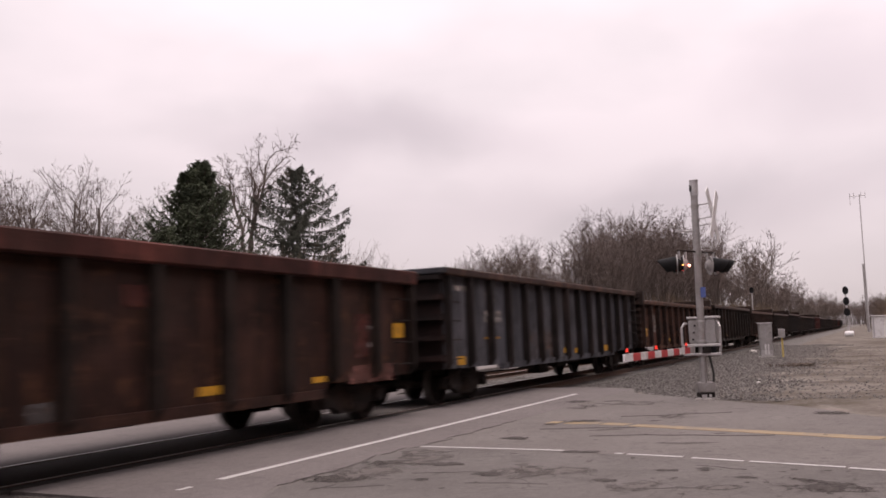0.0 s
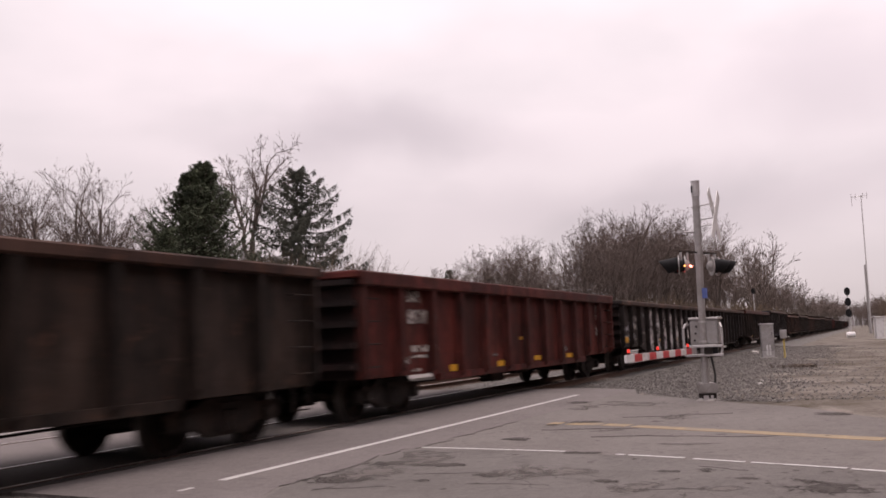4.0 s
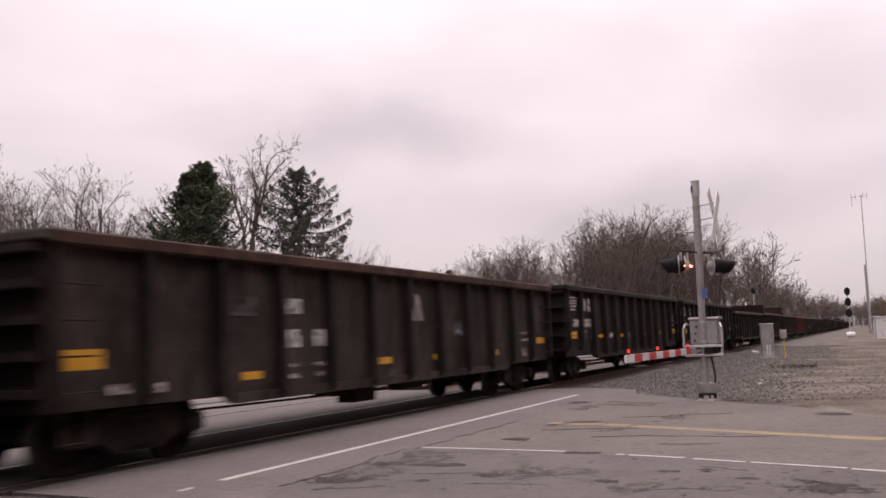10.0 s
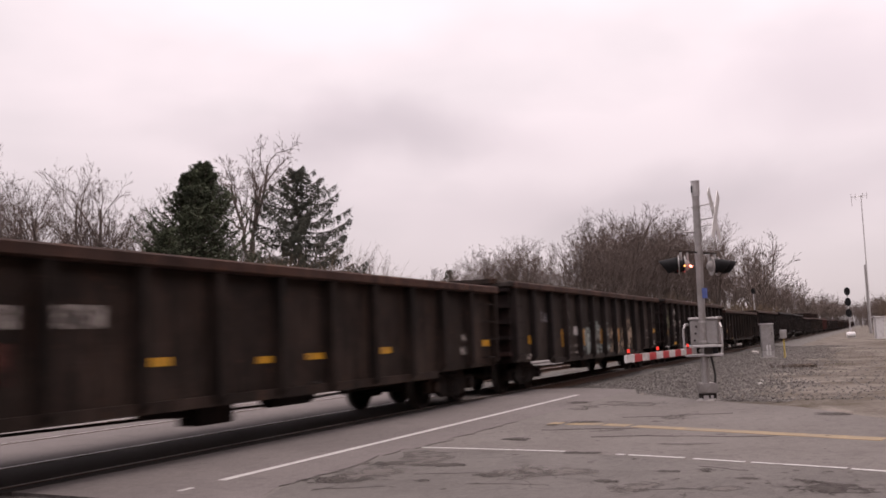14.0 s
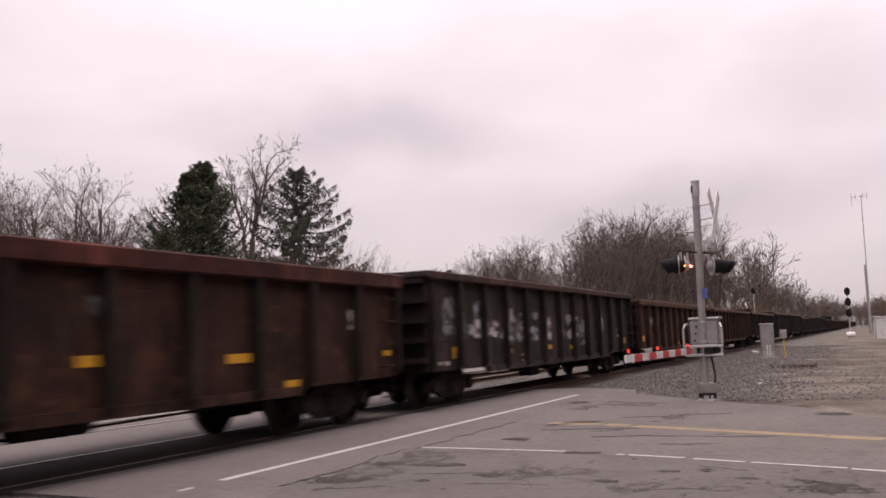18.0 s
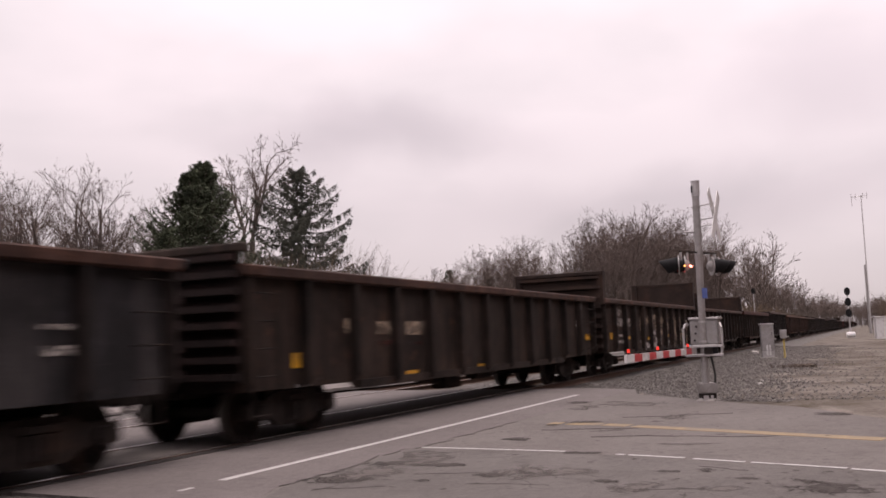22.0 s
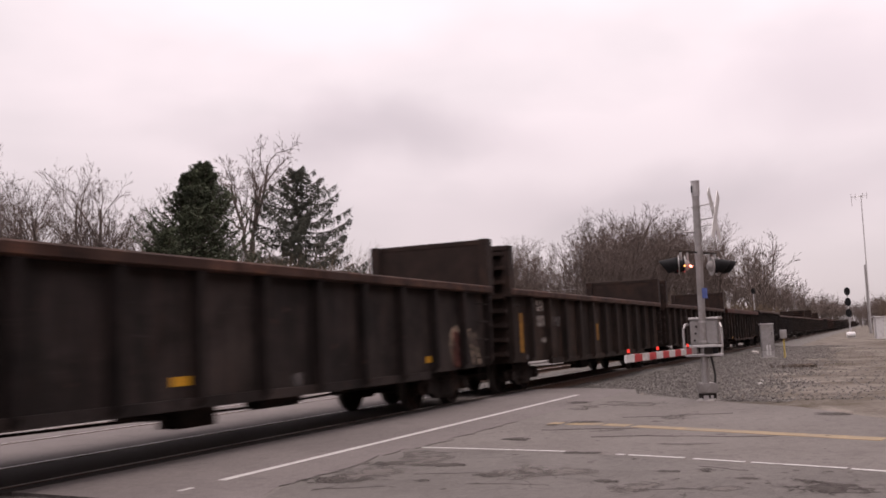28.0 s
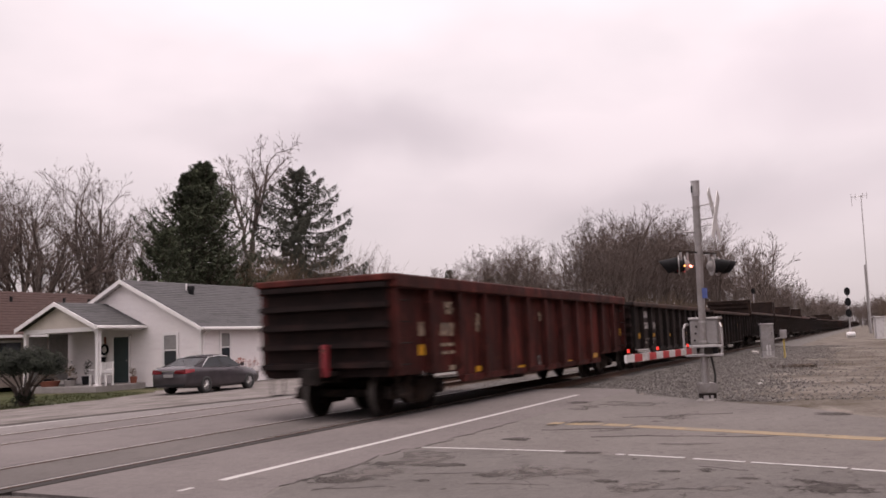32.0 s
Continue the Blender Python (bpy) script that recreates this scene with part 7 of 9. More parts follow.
        part("soffit", bm, M_TRIM, root)
    bm = B()
    box(bm, HX - 0.36, HEND + 0.3, HY0 - 0.50, HY0 - 0.37, 2.19, 2.31)
    bevel(bm, 0.02)
    part("gutter", bm, M_TRIM, root)
    bm = B()
    box(bm, HX - 0.32, HEND + 0.3, HY0 - 0.37, HY0 - 0.03, 2.20, 2.23)
    part("eave_soffit", bm, M_TRIM, root)
    bm = B()
    rod(bm, (HX + 0.12, HY0 - 0.09, 0.0), (HX + 0.12, HY0 - 0.09, 2.0), 0.035, seg=8)
    rod(bm, (HX + 0.12, HY0 - 0.09, 2.0), (HX + 0.12, HY0 - 0.42, 2.2), 0.035, seg=8)
    part("downspout", bm, M_TRIM, root)
    # vents on the roof
    bm = B()
    rod(bm, (31.25, 27.6, 3.7), (31.25, 27.6, 4.20), 0.13, seg=12)
    rod(bm, (31.25, 27.6, 4.10), (31.25, 27.6, 4.27), 0.18, 0.16, seg=12)
    part("roof_vent", bm, M_HOOD, root)
    bm = B()
    rod(bm, (31.4, 28.0, 4.0), (31.4, 28.0, 4.42), 0.04, seg=8)
    part("vent_pipe", bm, M_TRIM, root)
    # windows
    def window(y0, y1, z0, z1, on_side=False):
        w = None
        def slabbox(a0, a1, b0, b1, d0, d1):
            bm = B()
            if on_side:
                box(bm, a0, a1, HY0 - d1, HY0 - d0, b0, b1)
            else:
                box(bm, HX - d1, HX - d0, a0, a1, b0, b1)
            return bm
        w = part("window", slabbox(y0, y1, z0, z1, 0.0, 0.038), M_HOOD, root)
        m = (z0 + z1) / 2
        part("pane", slabbox(y0 + 0.05, y1 - 0.05, m + 0.02, z1 - 0.05, 0.039, 0.043), M_BLIND, w, "pale blind behind glass")
        part("pane", slabbox(y0 + 0.05, y1 - 0.05, z0 + 0.05, m - 0.02, 0.039, 0.043), M_GLASS, w)
        for a0, a1, b0, b1 in ((y0 - 0.09, y0 + 0.03, z0 - 0.09, z1 + 0.09), (y1 - 0.03, y1 + 0.09, z0 - 0.09, z1 + 0.09), (y0 + 0.031, y1 - 0.031, z1 - 0.03, z1 + 0.10), (y0 + 0.031, y1 - 0.031, z0 - 0.10, z0 + 0.03), (y0 + 0.031, y1 - 0.031, m - 0.025, m + 0.025)):
            part("frame", slabbox(a0, a1, b0, b1, 0.036, 0.062), M_TRIM, w)
    window(25.9, 26.62, 0.78, 2.06)
    window(29.72, 30.32, 0.85, 2.07, True)
    window(34.4, 35.3, 0.85, 2.07, True)
    # door under the porch
    bm = B()
    box(bm, HX - 0.06, HX - 0.02, 28.55, 29.42, 0.12, 2.06)
    door = part("door", bm, M_DOOR, root, "dark green front door")
    bm = B()
    rod(bm, (HX - 0.10, 28.65, 1.05), (HX - 0.05, 28.65, 1.05), 0.03, seg=8)
    part("handle", bm, M_ALU, door)
    for y in (28.47, 29.42):
        bm = B()
        box(bm, HX - 0.08, HX - 0.02, y, y + 0.08, 0.1, 2.14)
        part("door_frame", bm, M_TRIM, root)
    bm = B()
    box(bm, HX - 0.08, HX - 0.02, 28.47, 29.5, 2.062, 2.14)
    part("door_frame", bm, M_TRIM, root)
    # porch: slab, posts, beam, gabled roof running into the main one
    px0, py0, py1, pr = 25.77, 27.75, 32.1, 29.93
    bm = B()
    box(bm, px0 + 0.05, HX, py0 - 0.1, py1 + 0.1, -0.2, 0.11)
    bevel(bm, 0.021)
    part("porch_slab", bm, M_SLAB, root)
    for y in (py0 + 0.15, py1 - 0.1):
        bm = B()
        box(bm, px0 + 0.30, px0 + 0.44, y - 0.07, y + 0.07, 0.11, 2.3)
        col = part("porch_post", bm, M_TRIM, root)
        bm = B()
        box(bm, px0 + 0.25, px0 + 0.49, y - 0.12, y + 0.12, 0.11, 0.17)
        box(bm, px0 + 0.26, px0 + 0.48, y - 0.11, y + 0.11, 2.2, 2.3)
        part("post_cap", bm, M_TRIM, col)
    bm = B()
    rod(bm, (px0 + 0.40, py0 + 0.04, 0.11), (px0 + 0.40, py0 + 0.04, 2.2), 0.03, seg=8)
    part("downspout", bm, M_TRIM, root)
    for y0, y1, x0, x1 in ((py0 + 0.05, py1 - 0.02, px0 + 0.3, px0 + 0.44), (py0 + 0.06, py0 + 0.2, px0 + 0.44, HX - 0.03), (py1 - 0.18, py1 - 0.04, px0 + 0.44, HX - 0.03)):
        bm = B()
        box(bm, x0, x1, y0, y1, 2.3, 2.45)
        part("beam", bm, M_TRIM, root)
    bm = B()
    box(bm, px0 + 0.3, HX - 0.03, py0 + 0.1, py1 - 0.1, 2.452, 2.47)
    part("porch_ceiling", bm, M_TRIM, root)
    bm = B()
    across(bm, [(py0 + 0.02, 2.45), (py1 - 0.02, 2.45), (pr, 3.42)], px0 + 0.31, px0 + 0.36)
    part("porch_gable", bm, M_CREAM, root, "cream porch gable")
    prise = (3.52 - 2.50) / (pr - 27.65)
    for s in (-1, 1):
        slope = None
        reach, n = pr - 27.62, 13
        for i in range(n):
            a, b = reach * i / n, reach * (i + 1) / n
            za, zb = 3.54 - prise * a, 3.54 - prise * b
            bm = B()
            x0, x1 = px0, HX + 1.6
            ya, yb = pr + s * a, pr + s * (b + 0.02)
            vs = [bm.verts.new(q) for q in ((x0, ya, za), (x1, ya, za), (x1, yb, zb + 0.012), (x0, yb, zb + 0.012), (x0, ya, za - 0.07), (x1, ya, za - 0.07), (x1, yb, zb - 0.06), (x0, yb, zb - 0.06))]
            if s < 0 and i >= n - 6 or s > 0:
                for v in (vs[1], vs[2], vs[5], vs[6]):
                    v.co.x = HX - 0.03
            for q in ((0, 1, 2, 3), (4, 7, 6, 5), (0, 4, 5, 1), (3, 2, 6, 7), (0, 3, 7, 4), (1, 5, 6, 2)):
                bm.faces.new([vs[j] for j in q])
            if slope is None:
                slope = part("porch_roof", bm, M_SHINGLE, root)
            else:
                part("shingle_course", bm, M_SHINGLE, slope)
        bm = B()
        across(bm, [(pr, 3.55), (pr + s * reach, 3.55 - prise * reach), (pr + s * reach, 3.38 - prise * reach), (pr, 3.38)], px0 - 0.04, px0 - 0.003)
        part("porch_fascia", bm, M_TRIM, root)
    bm = B()
    box(bm, px0 - 0.03, HX - 0.03, 27.50, 27.61, 2.38, 2.50)
    bevel(bm, 0.02)
    part("gutter", bm, M_TRIM, root)
    # panels at the closed end of the porch
    for x0, x1, z1 in ((26.2, 27.2, 2.2), (27.3, 28.3, 2.3)):
        bm = B()
        box(bm, x0, x1, py1 - 0.1, py1 - 0.06, 0.3, z1)
        part("porch_screen", bm, M_BLIND, root)


def _strip_box(x0, x1, y0, y1, z0, z1):
    bm = B()
    box(bm, x0, x1, y0, y1, z0, z1)
    return bm


def leaf_clump(verts, faces, c, r, n, rnd, size=0.035, flat_z=1.0):
    for _ in range(n):
        d = Vector((rnd.gauss(0, 1), rnd.gauss(0, 1), rnd.gauss(0, 1) * flat_z)).normalized() * r * rnd.uniform(0.55, 1.05)
        q = c + d
        a = Vector((rnd.uniform(-1, 1), rnd.uniform(-1, 1), rnd.uniform(-1, 1))).normalized()
        b = a.orthogonal().normalized()
        k = len(verts)
        s = size * rnd.uniform(0.7, 1.4)
        verts.extend((tuple(q - a * s), tuple(q + b * s * 0.55), tuple(q + a * s), tuple(q - b * s * 0.55)))
        faces.append((k, k + 1, k + 2, k + 3))


def bush():
    rnd = random.Random(21)
    root = thing("bush", "dark clipped evergreen bush on bare spreading stems", "bush", back(19.25, 23.65, -0.10))
    bm = B()
    tips = []
    for k in range(22):
        a = k * 2.4
        r = rnd.uniform(0.25, 1.0)
        m = Vector((0.32 * r * math.cos(a), 0.45 * r * math.sin(a), 0.55))
        e = Vector((0.95 * r * math.cos(a), 1.15 * r * math.sin(a), rnd.uniform(0.95, 1.2)))
        bm = B()
        rod(bm, (0.08 * math.cos(a), 0.1 * math.sin(a), 0), m, 0.035, 0.024, seg=5, cap=False)
        rod(bm, m, e, 0.024, 0.01, seg=5, cap=False)
        part("stem", bm, M_BARK, root)
        tips.append(e)
    verts, faces = [], []
    for k in range(300):
        a, r = rnd.uniform(0, math.tau), math.sqrt(rnd.random())
        top = 1.74 - 0.45 * r ** 3
        low = 0.98 + 0.12 * (1 - r)
        c = Vector((1.0 * r * math.cos(a), 1.28 * r * math.sin(a), rnd.uniform(low, top)))
        leaf_clump(verts, faces, c, 0.15, 60, rnd, 0.032)
    raw("crown", verts, faces, M_LEAF, root)
    # dark tuft at the foot
    verts, faces = [], []
    for k in range(22):
        a, r = rnd.uniform(0, math.tau), 0.28 * math.sqrt(rnd.random())
        leaf_clump(verts, faces, Vector((r * math.cos(a), r * math.sin(a), rnd.uniform(0.05, 0.35))), 0.12, 50, rnd, 0.03)
    raw("foot_growth", verts, faces, M_LEAF, root)


def porch_things():
    rnd = random.Random(4)
    bench = thing("bench", "white wooden slatted garden bench on the porch", "bench", back(26.35, 27.95, 0.11))
    # sits sideways to the camera, back board towards the house
    for x, y in ((-0.15, -0.42), (-0.15, 0.42), (0.2, -0.42), (0.2, 0.42)):
        bm = B()
        box(bm, x - 0.03, x + 0.03, y - 0.03, y + 0.03, 0, 0.42 if x < 0 else 0.92)
        part("leg", bm, M_TRIM, bench)
    for k in range(4):
        bm = B()
        box(bm, -0.18 + k * 0.1, -0.10 + k * 0.1, -0.5, 0.5, 0.42, 0.445)
        part("seat_slat", bm, M_TRIM, bench)
    for k in range(7):
        bm = B()
        box(bm, 0.2, 0.225, -0.42 + k * 0.135, -0.34 + k * 0.135, 0.5, 0.86)
        part("back_slat", bm, M_TRIM, bench)
    for z in (0.5, 0.86):
        bm = B()
        box(bm, 0.185, 0.235, -0.47, 0.47, z, z + 0.07)
        part("back_rail", bm, M_TRIM, bench)
    for y in (-0.47, 0.47):
        bm = B()
        box(bm, -0.2, 0.22, y - 0.03, y + 0.03, 0.62, 0.66)
        part("arm_rest", bm, M_TRIM, bench)
    spots = [(26.3, 29.6, 0.26, 0.24, "p", 0.5), (26.15, 30.6, 0.42, 0.22, "b", 0.35), (26.7, 31.3, 0.22, 0.3, "k", 0.35), (26.9, 30.2, 0.2, 0.3, "k", 0.6), (27.4, 29.9, 0.2, 0.35, "k", 0.7), (28.1, 27.95, 0.16, 0.28, "b", 0.3)]
    for x, y, r, h, c, g in spots:
        pot = thing("plant_pot", "potted plant with dry winter stems on the porch", "plant pot", back(x, y, 0.11), "pots on the porch")
        bm = B()
        rod(bm, (0, 0, 0), (0, 0, h), r * 0.75, r, seg=14)
        part("pot", bm, M_POT if c == "b" else (M_SLAB if c == "p" else M_HOOD), pot)
        verts, faces = [], []
        for k in range(9):
            leaf_clump(verts, faces, Vector((rnd.uniform(-r, r) * 0.7, rnd.uniform(-r, r) * 0.7, h + rnd.uniform(0.05, g))), 0.13, 26, rnd, 0.03)
        raw("foliage", verts, faces, M_LEAF if c == "k" else M_DRYLEAF, pot)
    lamp = thing("wall_planter", "dark wreath and basket hung on the porch wall", "wall basket", back(HX - 0.03, 29.95, 1.35))
    bm = B()
    for k in range(12):
        a, b = k * math.tau / 12, (k + 1) * math.tau / 12
        rod(bm, (-0.05, 0.2 * math.cos(a), 0.2 + 0.2 * math.sin(a)), (-0.05, 0.2 * math.cos(b), 0.2 + 0.2 * math.sin(b)), 0.05, seg=6)
    part("ring", bm, M_HOOD, lamp)
    bm = B()
    rod(bm, (-0.1, 0.1, -0.35), (-0.1, 0.1, -0.12), 0.14, 0.2, seg=10)
    part("basket", bm, M_HOOD, lamp)
    bm = B()
    box(bm, -0.03, 0.0, -0.06, 0.04, 0.45, 0.75)
    part("bracket", bm, M_POT, lamp)
    # rose twigs by the side wall
    shrub = thing("shrub", "sparse winter shrub with reddish leaves by the house wall", "shrub", back(29.9, 23.6, -0.06))
    bm = B()
    ends = []
    for k in range(16):
        e = Vector((rnd.uniform(-0.55, 0.55), rnd.uniform(-0.3, 0.3), rnd.uniform(0.4, 1.15)))
        bm = B()
        rod(bm, (e.x * 0.1, e.y * 0.1, 0), e, 0.012, 0.004, seg=4, cap=False)
        part("stem", bm, M_BARK, shrub)
        ends.append(e)
    verts, faces = [], []
    for e in ends:
        leaf_clump(verts, faces, e * 0.9, 0.14, 12, rnd, 0.035)
    raw("leaves", verts, faces, M_POT, shrub)


M_CARPAINT = surf("dark_grey_metallic_paint", (0.0723, 0.0638, 0.0706), (0.0892, 0.0790, 0.0867), 3, 0.25, metal=0.55, bumps=0.0)
M_CARGLASS = M_GLASS
M_TYRE = plain("tyre_rubber", (0.018, 0.018, 0.018), 0.85)
M_RIM = plain("alloy_rim", (0.42, 0.41, 0.41), 0.35, 0.8)
M_TAIL = plain("red_tail_lamp", (0.20, 0.012, 0.018), 0.25)
M_CHROME = plain("chrome_trim", (0.75, 0.75, 0.75), 0.2, 0.95)


def saloon():
    root = thing("car", "dark grey saloon car parked on the driveway", "car", pose(25.22 * K, 21.45 * K, fall(24.2) + 0.008, 0, 0, 2.0))
    # body in cross-sections from tail to nose: x, floor, shoulder height, half width at sill, half width at shoulder
    secs = [(-2.42, 0.42, 0.84, 0.70, 0.66), (-2.36, 0.30, 0.95, 0.82, 0.76), (-2.15, 0.25, 1.03, 0.88, 0.83), (-1.75, 0.22, 1.05, 0.91, 0.86), (-1.2, 0.20, 1.02, 0.915, 0.875), (-0.4, 0.19, 0.985, 0.915, 0.88),
            (0.4, 0.19, 0.96, 0.915, 0.88), (1.0, 0.20, 0.95, 0.91, 0.86), (1.5, 0.21, 0.88, 0.90, 0.82), (1.95, 0.22, 0.80, 0.87, 0.76), (2.25, 0.26, 0.71, 0.78, 0.66), (2.41, 0.34, 0.58, 0.62, 0.52)]
    bm = B()
    rings = []
    for x, z0, z1, w0, w1 in secs:
        m = (z0 + z1) / 2 + 0.03
        half = [(w0 * 0.86, z0), (w0 * 0.98, z0 + 0.09), (w0 + 0.005, m - 0.08), (w0, m + 0.06), (w1 + 0.012, z1 - 0.07), (w1 - 0.05, z1), (w1 * 0.55, z1 + 0.025)]
        ring = half + [(-y, z) for y, z in half[::-1]]
        rings.append([bm.verts.new((x, y, z)) for y, z in ring])
    for a, b in zip(rings, rings[1:]):
        for i in range(len(a)):
            bm.faces.new((a[i], a[(i + 1) % len(a)], b[(i + 1) % len(a)], b[i]))
    bm.faces.new(rings[0])
    bm.faces.new(rings[-1][::-1])
    bmesh.ops.subdivide_edges(bm, edges=bm.edges[:], cuts=1, smooth=0.6, use_grid_fill=True)
    body = part("body", bm, M_CARPAINT, root, smooth=True)
    # glasshouse: roof shell and the panes let into it
    prof = [(-1.82, 1.06, 0.74), (-1.10, 1.36, 0.62), (-0.62, 1.445, 0.585), (0.0, 1.455, 0.575), (0.38, 1.41, 0.58), (1.12, 0.98, 0.72)]
    bm = B()
    rows = []
    for x, z, w in prof:
        rows.append([bm.verts.new((x, y, zz)) for y, zz in ((-w, z - 0.05), (-w * 0.85, z - 0.005), (0, z + 0.012), (w * 0.85, z - 0.005), (w, z - 0.05))])
    for a, b in zip(rows[1:4], rows[2:5]):
        for i in range(4):
            bm.faces.new((a[i], a[i + 1], b[i + 1], b[i]))
    bmesh.ops.solidify(bm, geom=bm.faces[:], thickness=0.03)
    part("roof", bm, M_CARPAINT, root, smooth=True)
    def pane(name, pts, material, label=""):
        bm = B()
        f = bm.faces.new([bm.verts.new(q) for q in pts])
        bmesh.ops.solidify(bm, geom=[f], thickness=0.02)
        return part(name, bm, material, root, label)
    pane("rear_window", [(-1.86, -0.70, 1.04), (-1.12, -0.56, 1.345), (-1.12, 0.56, 1.345), (-1.86, 0.70, 1.04)], M_CARGLASS)
    pane("windscreen", [(1.16, -0.72, 0.96), (0.40, -0.56, 1.385), (0.40, 0.56, 1.385), (1.16, 0.72, 0.96)], M_CARGLASS)
    for s in (-1, 1):
        pane("side_window", [(-1.50, s * 0.865, 1.02), (-0.95, s * 0.66, 1.345), (-0.36, s * 0.63, 1.40), (-0.36, s * 0.875, 0.99)], M_CARGLASS)
        pane("side_window", [(-0.28, s * 0.875, 0.99), (-0.28, s * 0.63, 1.40), (0.30, s * 0.635, 1.37), (1.0, s * 0.86, 0.965)], M_CARGLASS)
        pane("rear_pillar", [(-1.92, s * 0.80, 1.045), (-1.14, s * 0.60, 1.36), (-0.95, s * 0.668, 1.35), (-1.50, s * 0.868, 1.025)], M_CARPAINT)
        pane("door_pillar", [(-0.36, s * 0.880, 0.985), (-0.36, s * 0.634, 1.405), (-0.28, s * 0.634, 1.405), (-0.28, s * 0.880, 0.985)], M_HOOD)
        bm = B()
        for a, b in (((-1.55, s * 0.89, 1.02), (-0.97, s * 0.672, 1.36)), ((-0.97, s * 0.672, 1.36), (-0.3, s * 0.642, 1.415)), ((-0.3, s * 0.642, 1.415), (0.3, s * 0.645, 1.385))):
            rod(bm, a, b, 0.013, seg=6)
        part("window_trim", bm, M_CHROME, root, "chrome window trim")
        bm = B()
        box(bm, 0.78, 0.92, min(s * 0.9, s * 1.06), max(s * 0.9, s * 1.06), 0.97, 1.10)
        bevel(bm, 0.03, 2)
        part("door_mirror", bm, M_CARPAINT, root)
        for x in (-0.75, 0.15):
            bm = B()
            box(bm, x - 0.09, x + 0.09, min(s * 0.915, s * 0.94), max(s * 0.915, s * 0.94), 0.82, 0.85)
            part("door_handle", bm, M_CARPAINT, root)
        bm = B()
        vs = [(-2.43, s * 0.30, 0.80), (-2.43, s * 0.30, 0.91), (-2.38, s * 0.76, 0.96), (-2.02, s * 0.90, 0.95), (-2.02, s * 0.92, 0.86), (-2.40, s * 0.80, 0.79)]
        f = bm.faces.new([bm.verts.new((x - 0.03, y * 1.02, z)) for x, y, z in vs])
        bmesh.ops.solidify(bm, geom=[f], thickness=0.03)
        part("tail_lamp", bm, M_TAIL, root, "red tail lamp")
        bm = B()
        box(bm, 1.98, 2.28, min(s * 0.56, s * 0.84), max(s * 0.56, s * 0.84), 0.60, 0.70)
        bevel(bm, 0.03, 2)
        part("headlamp", bm, M_CHROME, root)
    bm = B()
    box(bm, -2.45, -2.40, -0.40, 0.40, 0.88, 0.905)
    part("boot_trim", bm, M_CHROME, root, "chrome boot strip")
    bm = B()
    box(bm, -2.46, -2.43, -0.22, 0.22, 0.66, 0.78)
    part("rear_plate", bm, M_BLIND, root)
    bm = B()
    box(bm, -2.46, -2.30, -0.74, 0.74, 0.30, 0.40)
    bevel(bm, 0.02)
    part("bumper_insert", bm, M_HOOD, root)
    bm = B()
    rod(bm, (-1.55, 0.0, 1.2), (-1.62, 0.0, 1.32), 0.02, 0.008, seg=6)
    part("roof_aerial", bm, M_HOOD, root)
    for x in (-1.35, 1.43):
        for s in (-1, 1):
            bm = B()
            pr = ((0.10, 0.20), (0.115, 0.25), (0.10, 0.325), (-0.10, 0.325), (-0.115, 0.25), (-0.10, 0.2))
            rings = [[bm.verts.new((r * math.cos(k * math.tau / 28), d, r * math.sin(k * math.tau / 28))) for k in range(28)] for d, r in pr]
            for a, b in zip(rings, rings[1:] + rings[:1]):
                for k in range(28):
                    bm.faces.new((a[k], a[(k + 1) % 28], b[(k + 1) % 28], b[k]))
            wheel = part("wheel", bm, M_TYRE, root, smooth=True, at=pose(x, s * 0.82, 0.325))
            bm = B()
            rod(bm, (0, s * 0.05, 0), (0, s * 0.06, 0), 0.205, seg=24)
            part("rim", bm, M_HOOD, wheel)
            for k in range(10):
                a = k * math.tau / 10
                bm = B()
                rod(bm, (0, s * 0.085, 0), (0.2 * math.cos(a), s * 0.085, 0.2 * math.sin(a)), 0.022, 0.02, seg=5)
                part("spoke", bm, M_RIM, wheel)
            bm = B()
            box(bm, x - 0.40, x + 0.40, min(s * 0.70, s * 0.80), max(s * 0.70, s * 0.80), 0.33, 0.70)
            part("wheel_well", bm, M_HOOD, root)


